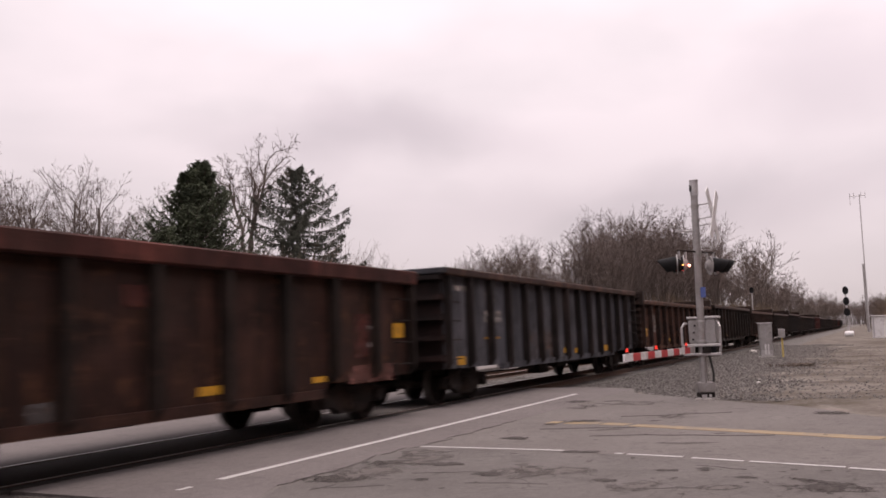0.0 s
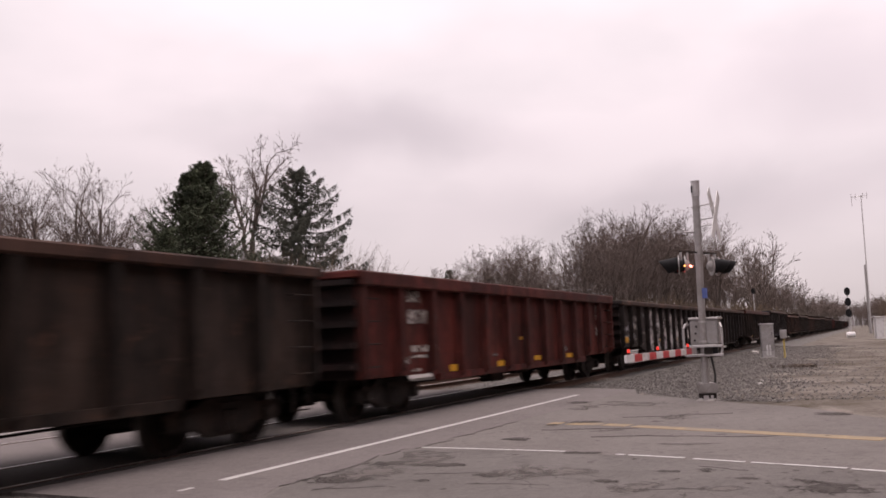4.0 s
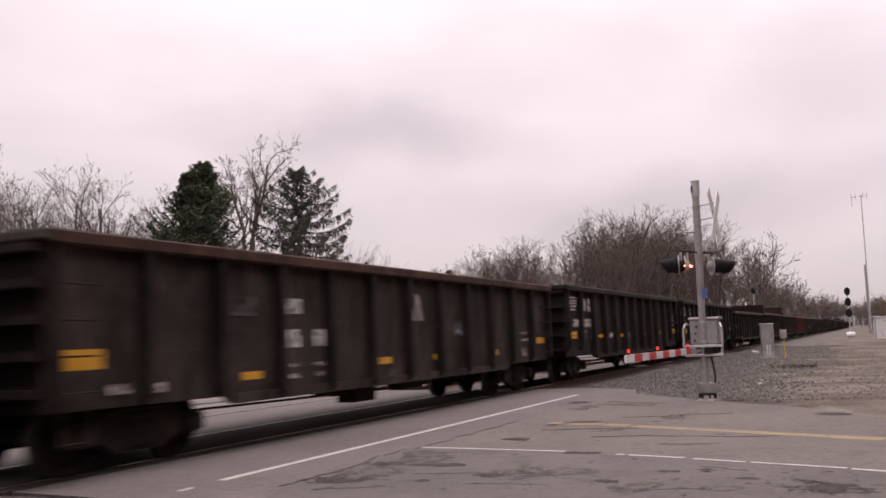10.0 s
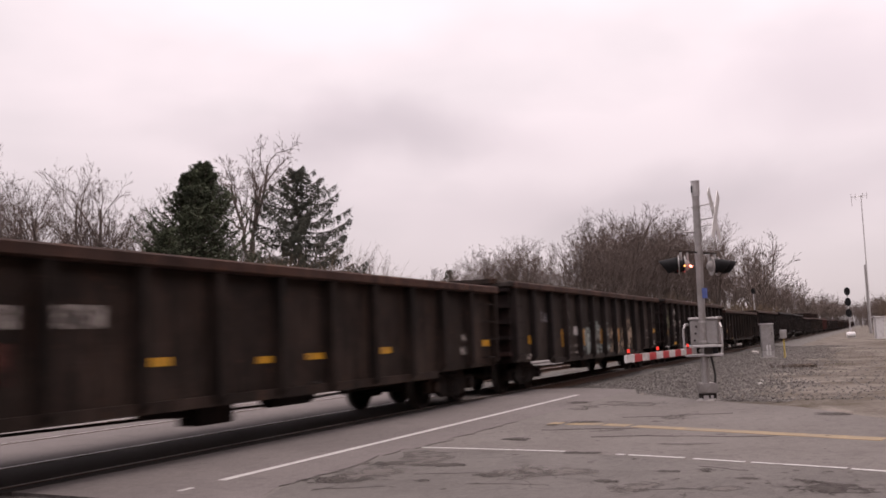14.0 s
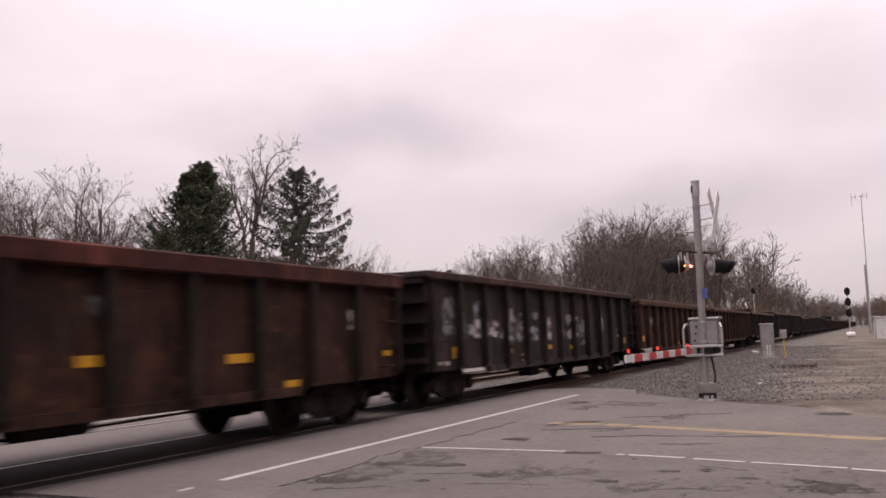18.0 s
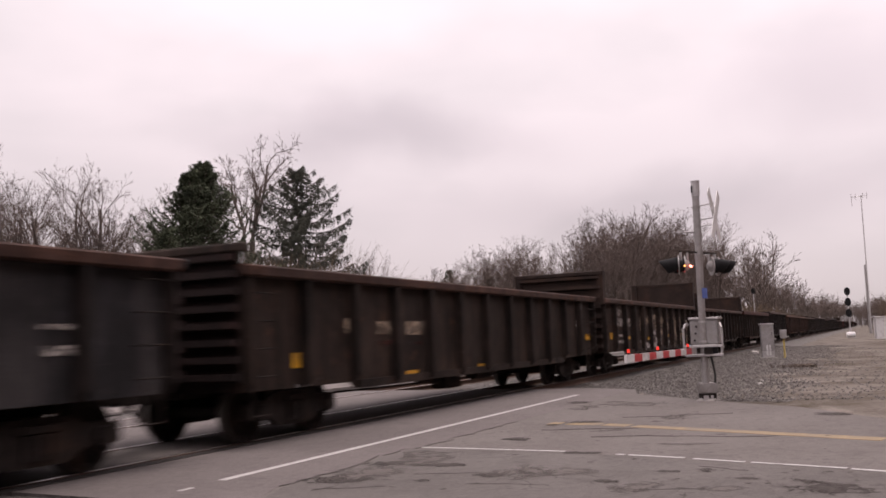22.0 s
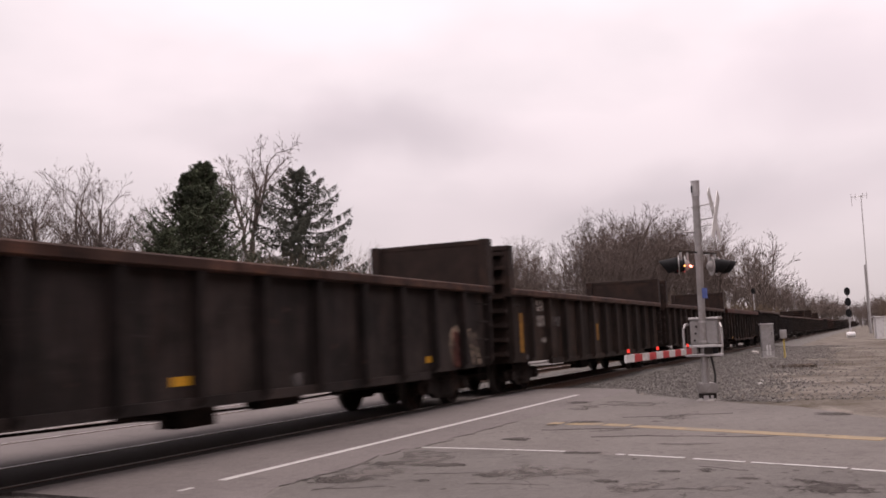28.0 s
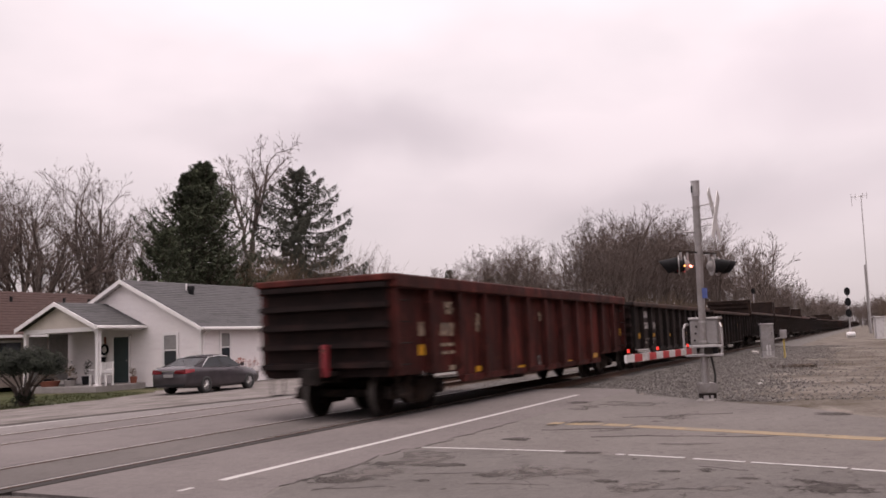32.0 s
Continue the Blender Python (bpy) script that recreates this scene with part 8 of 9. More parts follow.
def second_house():
    root = thing("house", "brown-roofed low house with a tan wall behind the porch", "house", pose(0, 0, 0))
    x0, x1, y0, y1, eave, ridge = 24.0, 41.0, 38.6, 47.0, 2.75, 5.0
    bm = B()
    across(bm, [(y0, -0.1), (y1, -0.1), (y1, eave), ((y0 + y1) / 2, ridge - 0.1), (y0, eave)], x0, x1)
    part("wall", bm, M_BRICKY, root)
    mid = (y0 + y1) / 2
    rise = (ridge - eave) / (mid - y0)
    for s in (-1, 1):
        slope = None
        reach = mid - y0 + 0.5
        for i in range(16):
            a, b = reach * i / 16, reach * (i + 1) / 16
            bm = B()
            za, zb, ya, yb = ridge - rise * a, ridge - rise * b + 0.012, mid + s * a, mid + s * (b + 0.02)
            vs = [bm.verts.new(q) for q in ((x0 - 0.4, ya, za), (x1 + 0.4, ya, za), (x1 + 0.4, yb, zb), (x0 - 0.4, yb, zb), (x0 - 0.4, ya, za - 0.08), (x1 + 0.4, ya, za - 0.08), (x1 + 0.4, yb, zb - 0.08), (x0 - 0.4, yb, zb - 0.08))]
            for q in ((0, 1, 2, 3), (4, 7, 6, 5), (0, 4, 5, 1), (3, 2, 6, 7), (0, 3, 7, 4), (1, 5, 6, 2)):
                bm.faces.new([vs[j] for j in q])
            if slope is None:
                slope = part("roof_slope", bm, M_SHINGLE2, root)
            else:
                part("shingle_course", bm, M_SHINGLE2, slope)
    bm = B()
    box(bm, x0 - 0.4, x1 + 0.4, y0 - 0.62, y0 - 0.5, eave - 0.42, eave - 0.28)
    part("gutter", bm, M_TRIM, root)
    for x in (36.5, 38.3, 33.0):
        bm = B()
        rod(bm, (x, 41.6, 4.2), (x, 41.6, 4.62), 0.08, seg=8)
        part("roof_vent", bm, M_HOOD, root)
    for x in (30.0, 34.5):
        bm = B()
        box(bm, x, x + 1.2, y0 - 0.04, y0 - 0.005, 0.9, 2.1)
        w = part("window", bm, M_GLASS, root)
        bm = B()
        box(bm, x - 0.08, x + 1.28, y0 - 0.05, y0 - 0.006, 2.1, 2.2)
        part("frame", bm, M_TRIM, w)


house()
second_house()
bush()
porch_things()
saloon()

# ---- trees ----
M_NEEDLE = surf("dark_conifer_needles", (0.043, 0.052, 0.035), (0.088, 0.101, 0.064), 0.8, 1.0, bumps=0)
M_NEEDLE2 = surf("grey_green_spruce_needles", (0.040, 0.044, 0.035), (0.078, 0.079, 0.063), 0.8, 1.0, bumps=0)
M_BRUSH = surf("winter_brush_twigs", (0.092, 0.066, 0.046), (0.155, 0.114, 0.080), 0.5, 0.95, bumps=0)


def tube(verts, faces, a, b, ra, rb, seg):
    d = (b - a).normalized()
    u = d.orthogonal().normalized()
    w = d.cross(u)
    k = len(verts)
    for c, r in ((a, ra), (b, rb)):
        for i in range(seg):
            t = i * math.tau / seg
            verts.append(tuple(c + (u * math.cos(t) + w * math.sin(t)) * r))
    for i in range(seg):
        faces.append((k + i, k + (i + 1) % seg, k + seg + (i + 1) % seg, k + seg + i))


def ribbon(verts, faces, a, b, w, rnd):
    """A thin twig as a narrow blade."""
    d = b - a
    s = d.cross(Vector((rnd.gauss(0, 1), rnd.gauss(0, 1), rnd.gauss(0, 1)))).normalized() * w
    k = len(verts)
    verts.extend((tuple(a - s), tuple(a + s), tuple(b + s * 0.5), tuple(b - s * 0.5)))
    faces.append((k, k + 1, k + 2, k + 3))


def bare_tree(seed, tall, fork, limbs, open_up, kids, up=0.25, thin=0.007, girth=0.012, wander=1.0, reach=0.46, lean=0.04, angle=0.9):
    """Trunk with its main limbs, and the crown of finer and finer bare branches, as two meshes."""
    rnd = random.Random(seed)
    tv, tf, cv, cf = [], [], [], []
    last = len(kids)

    def grow(a, d, length, r, level):
        n = (5, 5, 4, 3, 2, 1)[level]
        p, q, rest = a, d, []
        for i in range(n):
            q = (q + Vector((rnd.gauss(0, 1), rnd.gauss(0, 1), rnd.gauss(0, 0.8))) * (0.11 + 0.03 * level) * wander + Vector((0, 0, up * (0.16 if level else 0.5)))).normalized()
            p2 = p + q * (length / n)
            ra, rb = r * (1 - 0.5 * i / n), r * (1 - 0.5 * (i + 1) / n)
            if level <= 1:
                tube(tv, tf, p, p2, ra, rb, 7 if level == 0 else 5)
            elif level <= 2 and last > 3 or level == 2:
                tube(cv, cf, p, p2, max(thin, ra), max(thin, rb), 3)
            else:
                ribbon(cv, cf, p, p2, max(thin, ra), rnd)
            p = p2
            rest.append((p, q, max(thin, rb)))
        return rest

    def shoots(rest, length, level):
        """Side branches all along the outer two thirds, the last one carrying on the line."""
        if level > last:
            return
        m = kids[level - 1]
        turn = rnd.uniform(0, math.tau)
        for i in range(m):
            f = 0.25 + 0.75 * (i + rnd.random() * 0.8) / m
            at, q, r = rest[min(len(rest) - 1, int(f * len(rest)))]
            back_to = rest[max(0, int(f * len(rest)) - 1)][0]
            at = at.lerp(back_to, rnd.random()) if len(rest) > 1 else at - q * (length * 0.6 * rnd.random())
            turn += 2.4
            side = q.orthogonal().normalized()
            side = side * math.cos(turn) + q.cross(side) * math.sin(turn)
            ang = angle * rnd.uniform(0.45, 0.95) * (1.15 - 0.45 * f)
            nd = (q * math.cos(ang) + side * math.sin(ang) + Vector((0, 0, up * 0.5))).normalized()
            ln = length * rnd.uniform(0.36, 0.56) * (1.25 - 0.42 * f)
            shoots(grow(at, nd, ln, max(thin, r * rnd.uniform(0.5, 0.72)), level + 1), ln, level + 1)

    d0 = Vector((rnd.uniform(-lean, lean), rnd.uniform(-lean, lean), 1)).normalized()
    bole = grow(Vector((0, 0, -0.3)), d0, tall * fork, tall * girth, 0)
    spin = rnd.uniform(0, math.tau)
    for i in range(limbs):
        spin += math.tau / limbs * rnd.uniform(0.75, 1.25)
        ang = open_up * rnd.uniform(0.55, 1.15) * (0.25 if i == 0 else 1.0)
        nd = Vector((math.cos(spin) * math.sin(ang), math.sin(spin) * math.sin(ang), math.cos(ang)))
        at, q, r = bole[-1 if i < 3 else rnd.choice((-1, -2, -3))]
        ln = tall * reach * rnd.uniform(0.8, 1.15) * (1.06 if i == 0 else 1.0)
        shoots(grow(at, nd, ln, tall * girth * rnd.uniform(0.42, 0.6), 1), ln, 1)
    top = sorted(v[2] for v in cv)[int(len(cv) * 0.994)]
    k = tall / top
    sc = lambda vs: [(x * k, y * k, z * k) for x, y, z in vs]
    meshes = []
    for nm, v, f, m in (("trunk", sc(tv), tf, M_BARK), ("crown", sc(cv), cf, M_TWIG)):
        me = bpy.data.meshes.new(nm)
        me.from_pydata(v, [], f)
        me.materials.append(m)
        meshes.append(me)
    return meshes


# the first six stand near the houses; the next five make the wood, and the last two, with coarser twigs, what lies farther off
NEAR_KIDS, WOOD_KIDS, FAR_KIDS = (8, 6, 4, 3), (8, 6, 4, 2), (7, 4, 3, 1)
BARE = [bare_tree(11, 16, 0.36, 3, 0.55, NEAR_KIDS, 0.20, 0.013, girth=0.018, wander=1.9, reach=0.40), bare_tree(12, 16, 0.26, 5, 0.55, NEAR_KIDS, 0.16, 0.0128, girth=0.018), bare_tree(13, 16, 0.24, 4, 0.56, NEAR_KIDS, 0.20, 0.0128, girth=0.018),
        bare_tree(14, 16, 0.34, 3, 0.30, NEAR_KIDS, 0.30, 0.0135), bare_tree(15, 16, 0.24, 5, 0.58, NEAR_KIDS, 0.22, 0.0128, girth=0.018), bare_tree(26, 16, 0.30, 4, 0.42, NEAR_KIDS, 0.16, 0.0135, girth=0.020, wander=1.0),
        bare_tree(41, 16, 0.26, 5, 0.50, WOOD_KIDS, 0.22, 0.014, wander=1.0, angle=0.85), bare_tree(42, 16, 0.34, 4, 0.44, WOOD_KIDS, 0.24, 0.014, wander=1.1, angle=0.85), bare_tree(43, 16, 0.22, 5, 0.55, WOOD_KIDS, 0.22, 0.014, wander=1.0, angle=0.85),
        bare_tree(44, 16, 0.36, 4, 0.42, WOOD_KIDS, 0.22, 0.014, wander=1.1, angle=0.85), bare_tree(45, 16, 0.28, 4, 0.52, WOOD_KIDS, 0.18, 0.014, wander=1.2, angle=0.85),
        bare_tree(46, 16, 0.26, 5, 0.50, FAR_KIDS, 0.24, 0.030, wander=0.9, angle=0.85), bare_tree(47, 16, 0.30, 4, 0.45, FAR_KIDS, 0.24, 0.030, wander=0.9, angle=0.85)]


def tree_at(kind, x, y, tall, turn, label, group="bare trees", wide=1.0):
    if x > 175:                 # far off, twigs run together
        kind = 11 + kind % 2
    e = thing("tree", label, "tree", None, group)
    k = tall / 16.0
    e.matrix_basis = Matrix.LocRotScale((x, y, lie(x, y) - 0.05), Euler((0, 0, radians(turn))), (k * wide, k * wide, k))
    for nm, me in zip(("trunk", "crown"), BARE[kind]):
        ob = new(nm, me)
        ob.parent = e
    return e


def reach_at(profile, f):
    for (a, ra), (b, rb) in zip(profile, profile[1:]):
        if a <= f <= b:
            return ra + (rb - ra) * (f - a) / (b - a)
    return profile[-1][1]


def needle_spray(nv, nf, base, tip, n, size, hang, rnd):
    """A side shoot clad in needles: small blades set all along it."""
    d = (tip - base)
    dn = d.normalized()
    for e in range(n):
        c = base + d * ((e + rnd.random()) / n)
        o = Vector((rnd.uniform(-1, 1), rnd.uniform(-1, 1), rnd.uniform(-1 - hang, 0.6))).normalized() * size * rnd.uniform(0.6, 1.3)
        s = dn * (size * 0.42)
        k = len(nv)
        nv.extend((tuple(c - s), tuple(c + s), tuple(c + o + dn * size * 0.5)))
        nf.append((k, k + 1, k + 2))


def pine(seed, x, y, tall, profile, needles, label, count=430):
    """A dense evergreen of many upswept boughs at uneven heights, each ending in soft tufts."""
    rnd = random.Random(seed)
    root = thing("tree", label, "tree", pose(x, y, lie(x, y) - 0.05), "evergreen trees")
    tv, tf, nv, nf = [], [], [], []
    for i in range(8):
        tube(tv, tf, Vector((0, 0, tall * i / 8.2)), Vector((0, 0, tall * (i + 1) / 8.2)), tall * 0.015 * (1 - i / 8.5), tall * 0.015 * (1 - (i + 1) / 8.5), 7)
    for k in range(count):
        f = 0.03 + 0.955 * ((k + rnd.random()) / count) ** 1.25
        a = rnd.uniform(0, math.tau)
        out, side = Vector((math.cos(a), math.sin(a), 0)), Vector((-math.sin(a), math.cos(a), 0))
        lobe = 1 + 0.75 * noise.noise((math.cos(a) * 1.6, math.sin(a) * 1.6, f * 7.0 + seed)) + 0.25 * noise.noise((math.cos(a) * 4, math.sin(a) * 4, f * 16.0))
        L = reach_at(profile, f) * lobe * rnd.uniform(0.72, 1.08)
        rise = 0.25 + 0.55 * f
        pts = [Vector((0, 0, tall * f)) + out * (L * u) + Vector((0, 0, L * (rise * u * u + 0.05 * u - 0.12))) for u in (0.15, 0.4, 0.62, 0.8, 0.92, 1.0)]
        for p, q in zip(pts, pts[1:]):
            tube(tv, tf, p, q, 0.03, 0.02, 3)
        for j in range(1, 6):
            for s in (-1, 1):
                for r in range(3):
                    base = pts[j - 1].lerp(pts[j], rnd.random())
                    w = rnd.uniform(0.25, 0.55) * (0.45 + 0.55 * min(1.0, L / 2.0))
                    needle_spray(nv, nf, base, base + side * (s * w) + out * (w * rnd.uniform(0.2, 0.9)) + Vector((0, 0, w * rnd.uniform(-0.1, 0.7))), 4, 0.19, 0.0, rnd)
        needle_spray(nv, nf, pts[-2], pts[-1] + (pts[-1] - pts[-2]).normalized() * 0.25, 7, 0.16, 0.0, rnd)
    raw("trunk", tv, tf, M_BARK, root)
    raw("crown", nv, nf, needles, root)
    return root


def spruce(seed, x, y, tall, profile, needles, label, count=120, low=0.10):
    """A broad old spruce: long separate boughs that sag and turn up at the tip, hung with drooping shoots."""
    rnd = random.Random(seed)
    root = thing("tree", label, "tree", pose(x, y, lie(x, y) - 0.05), "evergreen trees")
    tv, tf, nv, nf = [], [], [], []
    for i in range(8):
        tube(tv, tf, Vector((0, 0, tall * i / 8.1)), Vector((0, 0, tall * (i + 1) / 8.1)), tall * 0.014 * (1 - i / 8.3), tall * 0.014 * (1 - (i + 1) / 8.3), 7)
    turn = 0.0
    for k in range(count):
        f = low + (0.985 - low) * ((k + 0.5 * rnd.random()) / count) ** 0.85
        turn += 2.4 + rnd.uniform(-0.3, 0.3)
        out, side = Vector((math.cos(turn), math.sin(turn), 0)), Vector((-math.sin(turn), math.cos(turn), 0))
        L = reach_at(profile, f) * rnd.uniform(0.74, 1.12)
        pitch = -0.20 + 0.80 * f ** 2.2 + rnd.uniform(-0.06, 0.06)
        m = max(4, int(L / 0.42))
        pts = []
        for j in range(m + 1):
            u = j / m
            pts.append(Vector((0, 0, tall * f)) + out * (L * u) + side * (L * 0.06 * math.sin(3 * u + k)) + Vector((0, 0, L * (pitch * u - 0.22 * math.sin(math.pi * u) * (1 - f) + 0.10 * u ** 3))))
        for p, q in zip(pts, pts[1:]):
            tube(tv, tf, p, q, 0.045, 0.03, 3)
        for j in range(1, m + 1):
            u = j / m
            wide = (0.26 + 0.16 * L * (1.08 - u)) * min(1.0, 0.35 + 1.6 * u)
            for s in (-1, 1):
                for r in range(3):
                    base = pts[j - 1].lerp(pts[j], rnd.random())
                    w = wide * rnd.uniform(0.6, 1.1)
                    tip = base + side * (s * w * 0.8) + out * (w * rnd.uniform(0.3, 0.8)) - Vector((0, 0, w * rnd.uniform(0.1, 0.6)))
                    needle_spray(nv, nf, base, tip, 6, 0.18, 0.5, rnd)
                    # shoots hanging from the side branch
                    mid_shoot = base.lerp(tip, rnd.uniform(0.4, 1.0))
                    needle_spray(nv, nf, mid_shoot, mid_shoot - Vector((rnd.uniform(-0.06, 0.06), rnd.uniform(-0.06, 0.06), rnd.uniform(0.25, 0.65) * min(1.0, L / 3.0))), 5, 0.16, 0.8, rnd)
        needle_spray(nv, nf, pts[-2], pts[-1] + (pts[-1] - pts[-2]).normalized() * 0.3, 8, 0.13, 0.3, rnd)
    raw("trunk", tv, tf, M_BARK, root)
    raw("crown", nv, nf, needles, root)
    return root


def thicket(seed, spots, material, label, fat=1.0):
    """Undergrowth: many thin stems leaning every way, one object that nobody could count."""
    rnd = random.Random(seed)
    verts, faces = [], []
    for x, y, r, h, n in spots:
        z0 = lie(x, y)
        for k in range(n):
            a, d = rnd.uniform(0, math.tau), r * math.sqrt(rnd.random())
            p = Vector((x + d * math.cos(a), y + d * math.sin(a), z0 - 0.1))
            hh = h * rnd.uniform(0.4, 1.0)
            q = p + Vector((rnd.gauss(0, 0.10), rnd.gauss(0, 0.10), 0.45)) * hh
            tube(verts, faces, p, q, 0.03 * fat, 0.02 * fat, 3)
            for j in range(4):
                e = q + Vector((rnd.gauss(0, 0.17), rnd.gauss(0, 0.17), rnd.uniform(0.15, 0.5))) * hh
                ribbon(verts, faces, q, e, 0.016 * fat, rnd)
                for m in range(4):
                    g = e + Vector((rnd.gauss(0, 0.10), rnd.gauss(0, 0.10), rnd.uniform(0.0, 0.18))) * hh
                    ribbon(verts, faces, q.lerp(e, rnd.uniform(0.3, 1)), g, 0.010 * fat, rnd)
    ob = raw("undergrowth", verts, faces, material)
    tagged(ob, label, "undergrowth", kind="stuff")


def plant_trees():
    rnd = random.Random(77)
    pine(1, 53.5, 46.0, 16.2, ((0.0, 4.0), (0.30, 4.6), (0.50, 4.1), (0.63, 3.3), (0.72, 2.3), (0.80, 1.25), (0.93, 0.8), (1.0, 0.2)), M_NEEDLE, "dense dark green evergreen tree behind the house", 560)
    pine(4, 51.6, 45.6, 15.2, ((0.0, 2.6), (0.40, 3.2), (0.62, 2.9), (0.76, 1.6), (0.88, 0.9), (0.95, 0.6), (1.0, 0.2)), M_NEEDLE, "ragged dark evergreen tree grown close to a taller one", 260)
    pine(5, 47.6, 44.5, 10.2, ((0.0, 1.8), (0.45, 2.3), (0.75, 1.6), (0.92, 0.8), (1.0, 0.2)), M_NEEDLE, "small dark evergreen tree beside taller ones", 150)
    spruce(2, 66.3, 46.0, 17.9, ((0.0, 5.4), (0.30, 6.2), (0.50, 6.2), (0.66, 5.3), (0.80, 3.5), (0.90, 1.9), (0.96, 0.8), (1.0, 0.2)), M_NEEDLE2, "broad drooping dark spruce tree behind the house", 100)
    pine(3, 149.5, 70.0, 14.4, ((0.0, 2.4), (0.3, 2.6), (0.6, 1.9), (1.0, 0.3)), M_NEEDLE, "small dark evergreen tree among far bare trees", 120)
    near = "tall bare winter tree with grey-brown branches behind the houses"
    for x, y, h, k, w, tn in ((65.2, 50.0, 20.8, 0, 0.70, 200), (35.6, 50.0, 14.0, 2, 0.85, 80), (41.8, 52.0, 14.4, 4, 1.0, 10), (45.5, 56.0, 14.0, 1, 1.0, 200), (48.7, 58.0, 14.6, 2, 0.9, 130), (48.3, 52.0, 16.0, 5, 0.95, 300), (56.0, 54.0, 15.5, 3, 0.80, 20),
                              (38.5, 56.0, 13.4, 1, 1.1, 60), (35.5, 52.0, 12.6, 4, 1.1, 170), (51.8, 56.0, 12.4, 1, 0.8, 250), (54.5, 60.0, 12.2, 4, 0.9, 310), (60.5, 62.0, 13.5, 3, 0.9, 100), (34.0, 48.0, 12.0, 3, 1.0, 0), (64.0, 64.0, 15.0, 4, 0.9, 220),
                              (70.0, 58.0, 14.0, 1, 0.8, 20), (103.7, 60.0, 14.4, 4, 0.55, 150), (107.6, 61.0, 13.2, 2, 0.6, 50), (99.0, 62.0, 11.5, 2, 0.7, 90), (112.0, 63.0, 11.5, 1, 0.8, 330)):
        tree_at(k, x, y, h, tn, near, "bare trees behind the houses", w)
    mid = "slender bare tree in the distance beyond the yards"
    for x, y, h in ((165, 75, 17.0), (150, 76, 13.5), (140, 72, 11.5), (132, 68, 10.5), (172, 78, 15.0), (182, 75, 15.5), (120, 70, 10.5), (190, 80, 15)):
        tree_at(rnd.choice((6, 7, 9)), x, y, h * rnd.uniform(0.94, 1.04), rnd.uniform(0, 360), mid, "bare trees beyond the yards")
    line = "bare winter tree in the wood along the railway"
    group = "trees in the wood along the railway"
    # the skyline of the wood: height over distance along the line
    crest = ((58, 7.0), (62, 8.2), (66, 9.1), (69.8, 10.1), (74.8, 10.7), (79, 10.6), (82.7, 10.5), (87.6, 12.3), (92, 13.0), (96.2, 13.5), (101, 15.0), (106.8, 17.0), (111, 17.2), (115.6, 17.3), (122, 17.6), (129.6, 18.1), (138.4, 20.4), (150, 20.8), (162, 20.0), (175, 19.2), (190, 19.0), (206, 19.3), (226, 23.0), (246, 26.5), (258, 26.0), (272, 23.4), (292, 18.5), (335, 20.0), (383, 21.0), (435, 20.0), (491, 19.3), (640, 23.0), (803, 26.4), (1000, 26.0))
    def skyline(x):
        for (a, ha), (b, hb) in zip(crest, crest[1:]):
            if a <= x <= b:
                return ha + (hb - ha) * (x - a) / (b - a)
        return crest[-1][1]
    for x, h in crest:
        tree_at(rnd.choice((6, 7, 8, 9, 10)), x, 27 + rnd.uniform(-1.0, 1.0), h, rnd.uniform(0, 360), line, group, 0.95)
    for x, y, h, k, w in ((101.5, 25.0, 16.0, 2, 0.75), (123.0, 24.0, 18.0, 4, 0.65), (92.0, 24.5, 13.0, 1, 0.7), (163.7, 24.0, 18.7, 5, 0.7)):
        tree_at(k, x, y, h, 40 * k, "tall open-crowned bare tree at the edge of the railway wood", group, w)
    for i in range(78):
        x = 64 + 335 * rnd.random() ** 1.5
        y = 24.5 + 20 * rnd.random() ** 1.2
        h = skyline(x * 27 / y if x * 27 / y > 58 else 58) * (y / 27) ** 0.5 * rnd.uniform(0.68, 0.97)
        tree_at(rnd.choice((6, 7, 8, 9, 10)), x, y, h, rnd.uniform(0, 360), line, group, rnd.uniform(0.65, 0.95))
    for i in range(26):
        x = 70 + 46 * rnd.random()
        y = 26 + 12 * rnd.random()
        tree_at(rnd.choice((6, 7, 8, 9, 10)), x, y, skyline(min(max(68, x * 27 / y), 110)) * rnd.uniform(0.6, 0.92), rnd.uniform(0, 360), line, group, rnd.uniform(0.7, 1.0))
    for i in range(24):
        x = 330 + 700 * rnd.random()
        tree_at(rnd.choice((6, 8)), x, 24 + 10 * rnd.random(), skyline(x) * rnd.uniform(0.75, 1.0), rnd.uniform(0, 360), line, group, 1.3)
    far = "bare tree by the far end of the dirt lot"
    for x, y, h in ((250, -5.0, 8.6), (262, -7.5, 9.4), (280, -4.0, 8.0), (300, -9, 11), (330, -5, 10.5), (380, -4, 12), (430, -6.0, 13), (480, -8, 15), (350, -11, 13), (240, -9, 9), (210, -9, 8), (255, -2.3, 9.0), (270, -0.9, 8.0), (262, -1.7, 8.4), (247, -3.2, 8.2), (520, 3.6, 10.8), (560, 2.2, 11.6), (600, 0.6, 12.2), (470, 0.4, 9.6), (640, 4.2, 13.0)):
        tree_at(rnd.choice((6, 8, 9)), x, y, h, rnd.uniform(0, 360), far, "trees by the dirt lot", 1.3)
    brush = []
    for i in range(110):
        x = 67 + 240 * rnd.random() ** 1.6
        brush.append((x, 22.5 + 9 * rnd.random(), 3.0, skyline(max(68, x)) * rnd.uniform(0.16, 0.42), 48))
    thicket(5, brush, M_BRUSH, "tangled brown winter undergrowth along the railway wood", 1.7)
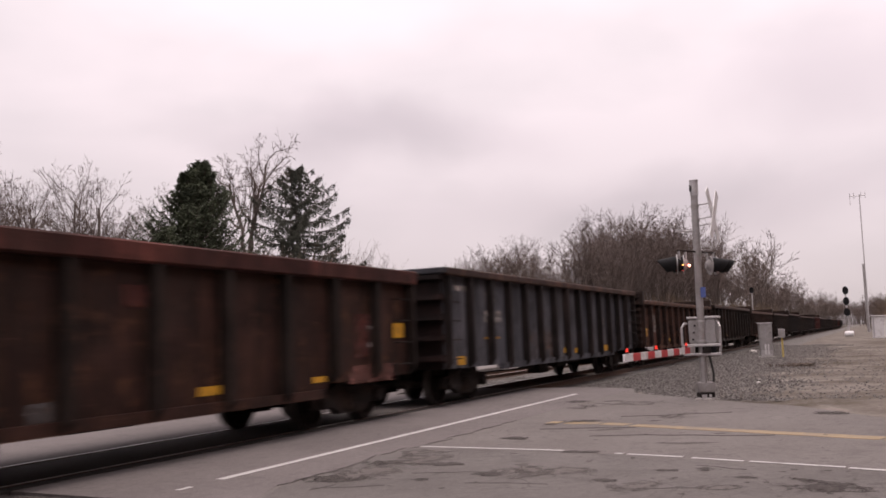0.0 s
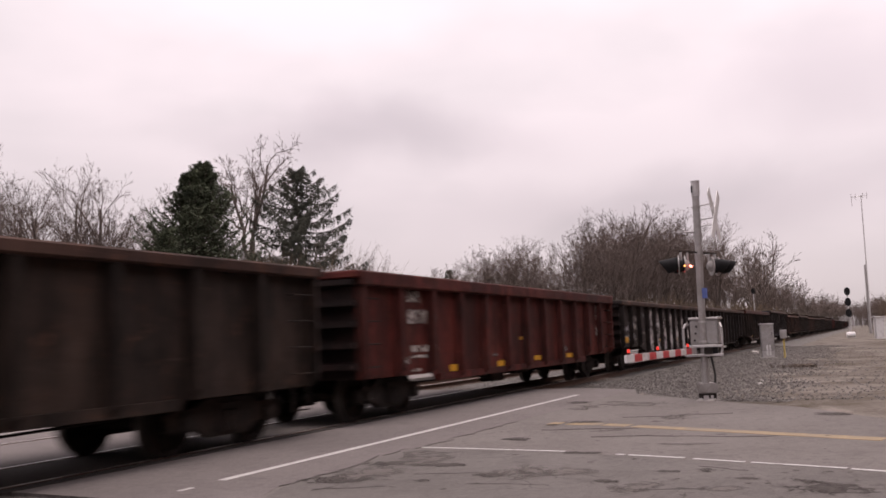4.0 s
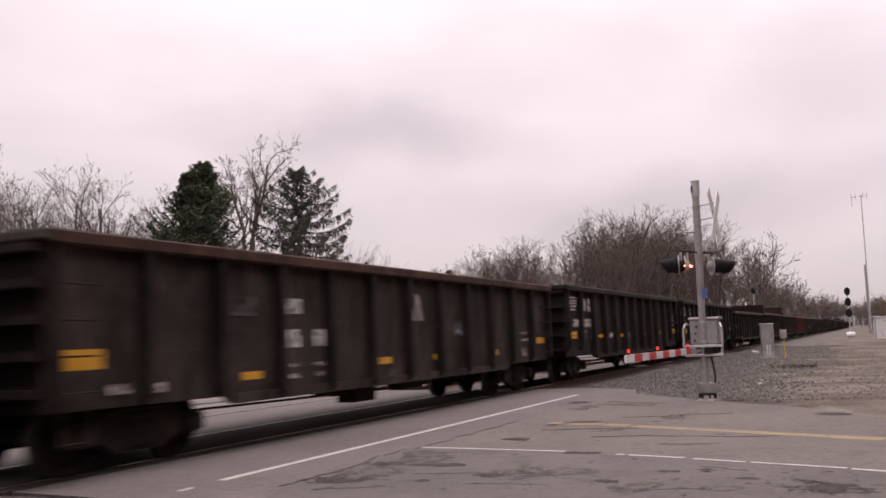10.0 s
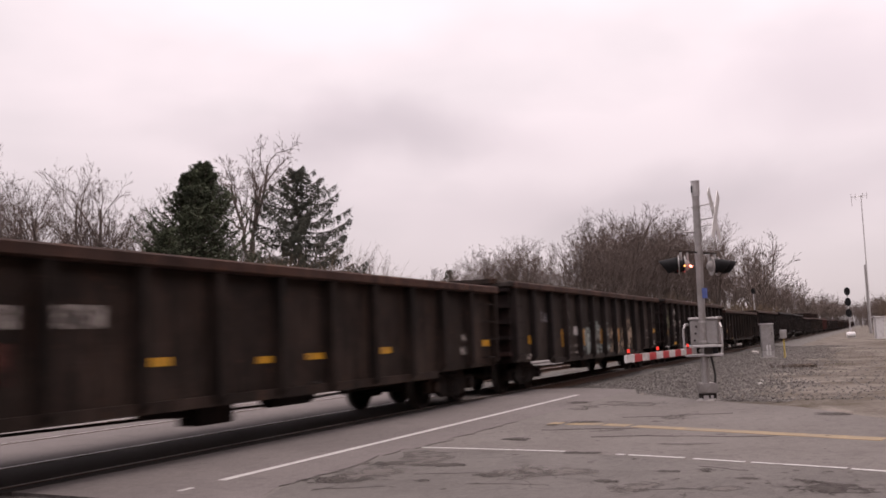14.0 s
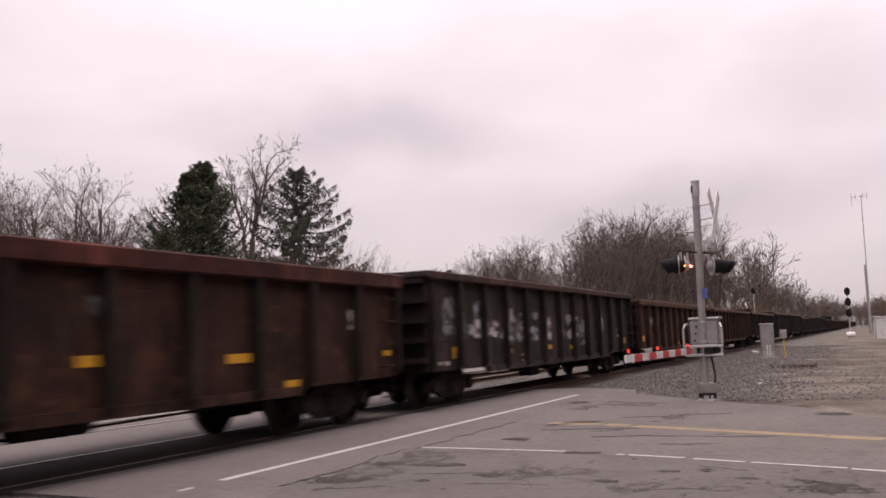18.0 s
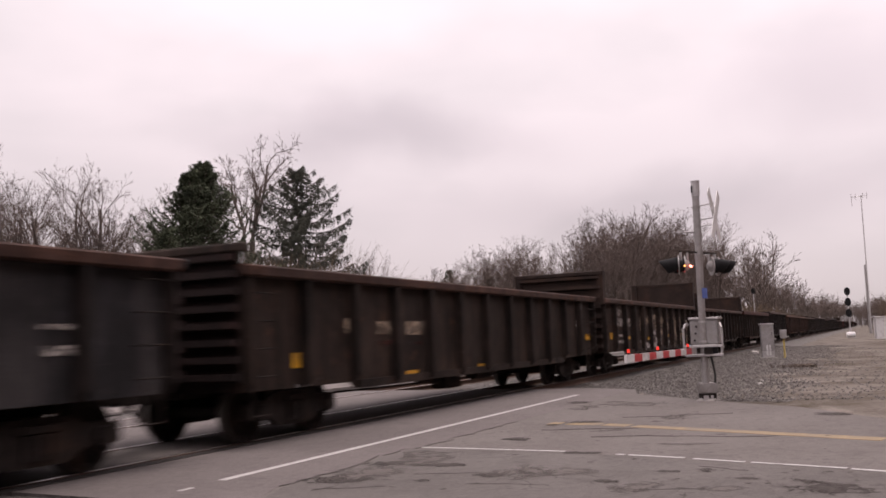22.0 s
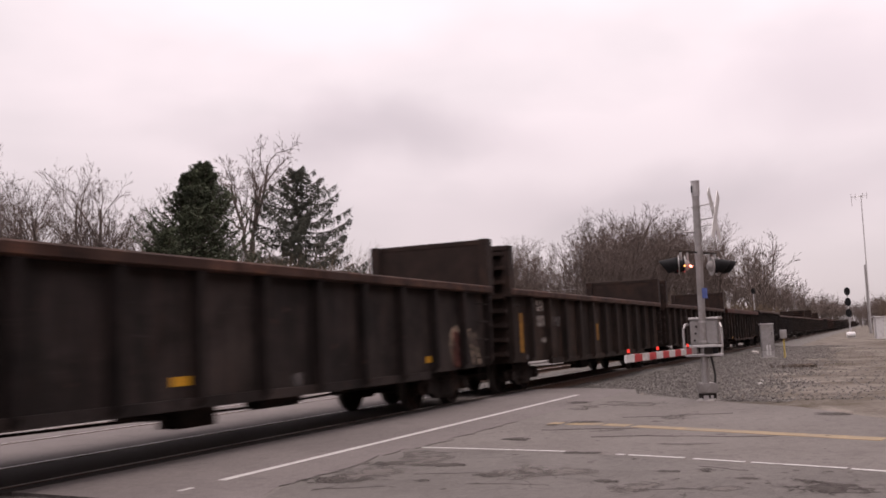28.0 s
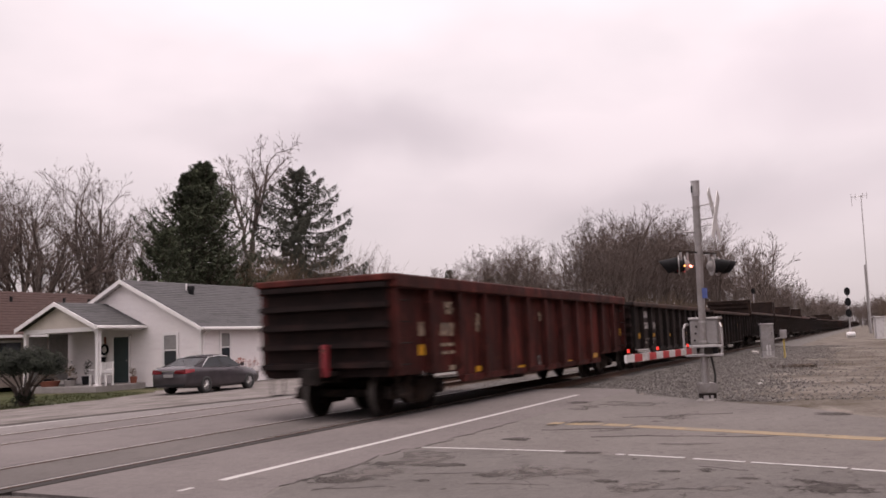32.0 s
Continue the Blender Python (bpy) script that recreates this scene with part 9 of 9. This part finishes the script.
    brush = [(55 + 2.4 * i, 43.5 + 3 * rnd.random(), 2.2, rnd.uniform(8.0, 10.6), 110) for i in range(8)]
    brush += [(30 + 3.0 * i, 50 + 8 * rnd.random(), 2.6, rnd.uniform(4.0, 7.0), 80) for i in range(14)]
    brush += [(80 + 6.0 * i, 58 + 8 * rnd.random(), 3.0, rnd.uniform(5.0, 8.0), 50) for i in range(16)]
    brush += [(225 + 12 * i, -6.5 - 4 * rnd.random(), 5.0, rnd.uniform(6.0, 10.0), 50) for i in range(12)]
    thicket(6, brush, M_BRUSH, "tangled brown winter brush behind the houses", 1.3)


plant_trees()
debris()


# ---- far woods that close the horizon on every side ----
def far_woods():
    rnd = random.Random(31)
    m = surf("far_bare_woods", (0.095, 0.082, 0.078), (0.15, 0.13, 0.122), 0.08, 1.0, bumps=0, grain=1.5)
    verts, faces = [], []
    def clump(x, y, h, w):
        for i in range(11):
            a = Vector((x + rnd.gauss(0, w * 0.4), y + rnd.gauss(0, w * 0.4), -1))
            b = a + Vector((rnd.gauss(0, 0.6), rnd.gauss(0, 0.6), h * rnd.uniform(0.4, 0.7)))
            tube(verts, faces, a, b, 0.25, 0.16, 3)
            for j in range(5):
                c = b + Vector((rnd.gauss(0, 0.18), rnd.gauss(0, 0.18), rnd.uniform(0.1, 0.4))) * h
                tube(verts, faces, b, c, 0.14, 0.05, 3)
    for i in range(420):
        a = i * math.tau / 420
        d = 420 + 90 * rnd.random()
        x, y = d * math.cos(a), d * math.sin(a)
        if abs(y - 11) < 14 and x > 0:
            x = 1100
            y *= 3
        clump(x, y, rnd.uniform(12, 19), 6)
    for i in range(60):         # the wood into which the line runs, far off
        clump(rnd.uniform(1000, 1250), -70 + 2.6 * i, rnd.uniform(22, 32), 8)
    ob = raw("far_woods", verts, faces, m)
    tagged(ob, "hazy grey-brown winter woods on the horizon", "woods", kind="stuff")


far_woods()


def sky_blockers():
    """Unseen brick blocks added behind the camera: they close the place, block low sky."""
    brick = surf("dull_brick", (0.17, 0.10, 0.08), (0.24, 0.15, 0.12), 3, 0.9, stain=(0.13, 0.085, 0.07), stain_scale=0.5)
    for x0, x1, h in ((-62, -29, 12.6), (-28, 9, 13.2), (10, 46, 12.8), (47, 86, 12.0)):
        root = thing("building", "unseen brick block added behind the camera to block low sky", "building")
        bm = B()
        box(bm, x0, x1, -34, -12, -0.4, h)
        part("wall", bm, brick, root)
        bm = B()
        box(bm, x0 - 0.2, x1 + 0.2, -34.2, -11.8, h, h + 0.3)
        part("roof", bm, M_CONC, root)


sky_blockers()


def motions():
    """The train rolls on at a steady pace; wheelsets turn while their car is near the crossing."""
    for car, mid in TRAIN:
        walk(car, [(t, pose(mid + SPEED * t, CENTRE, 0)) for t in (0.0, 16.0, 32.0)])
    for ws, ax, s0 in SPIN:
        near = [k for k in range(0, 961) if -2.0 < s0 + SPEED * k / 30 < 34.0]
        if not near:
            continue
        rows = [] if near[0] == 0 else [(0.0, pose(ax, 0, WHEEL))]
        for k in near:
            turn = (k - near[0]) * SPEED / 30 / WHEEL
            rows.append((k / 30, Matrix.Translation((ax, 0, WHEEL)) @ Matrix.Rotation(turn, 4, "Y")))
        if near[-1] < 960:
            rows.append((32.0, rows[-1][1]))
        walk(ws, rows)


motions()
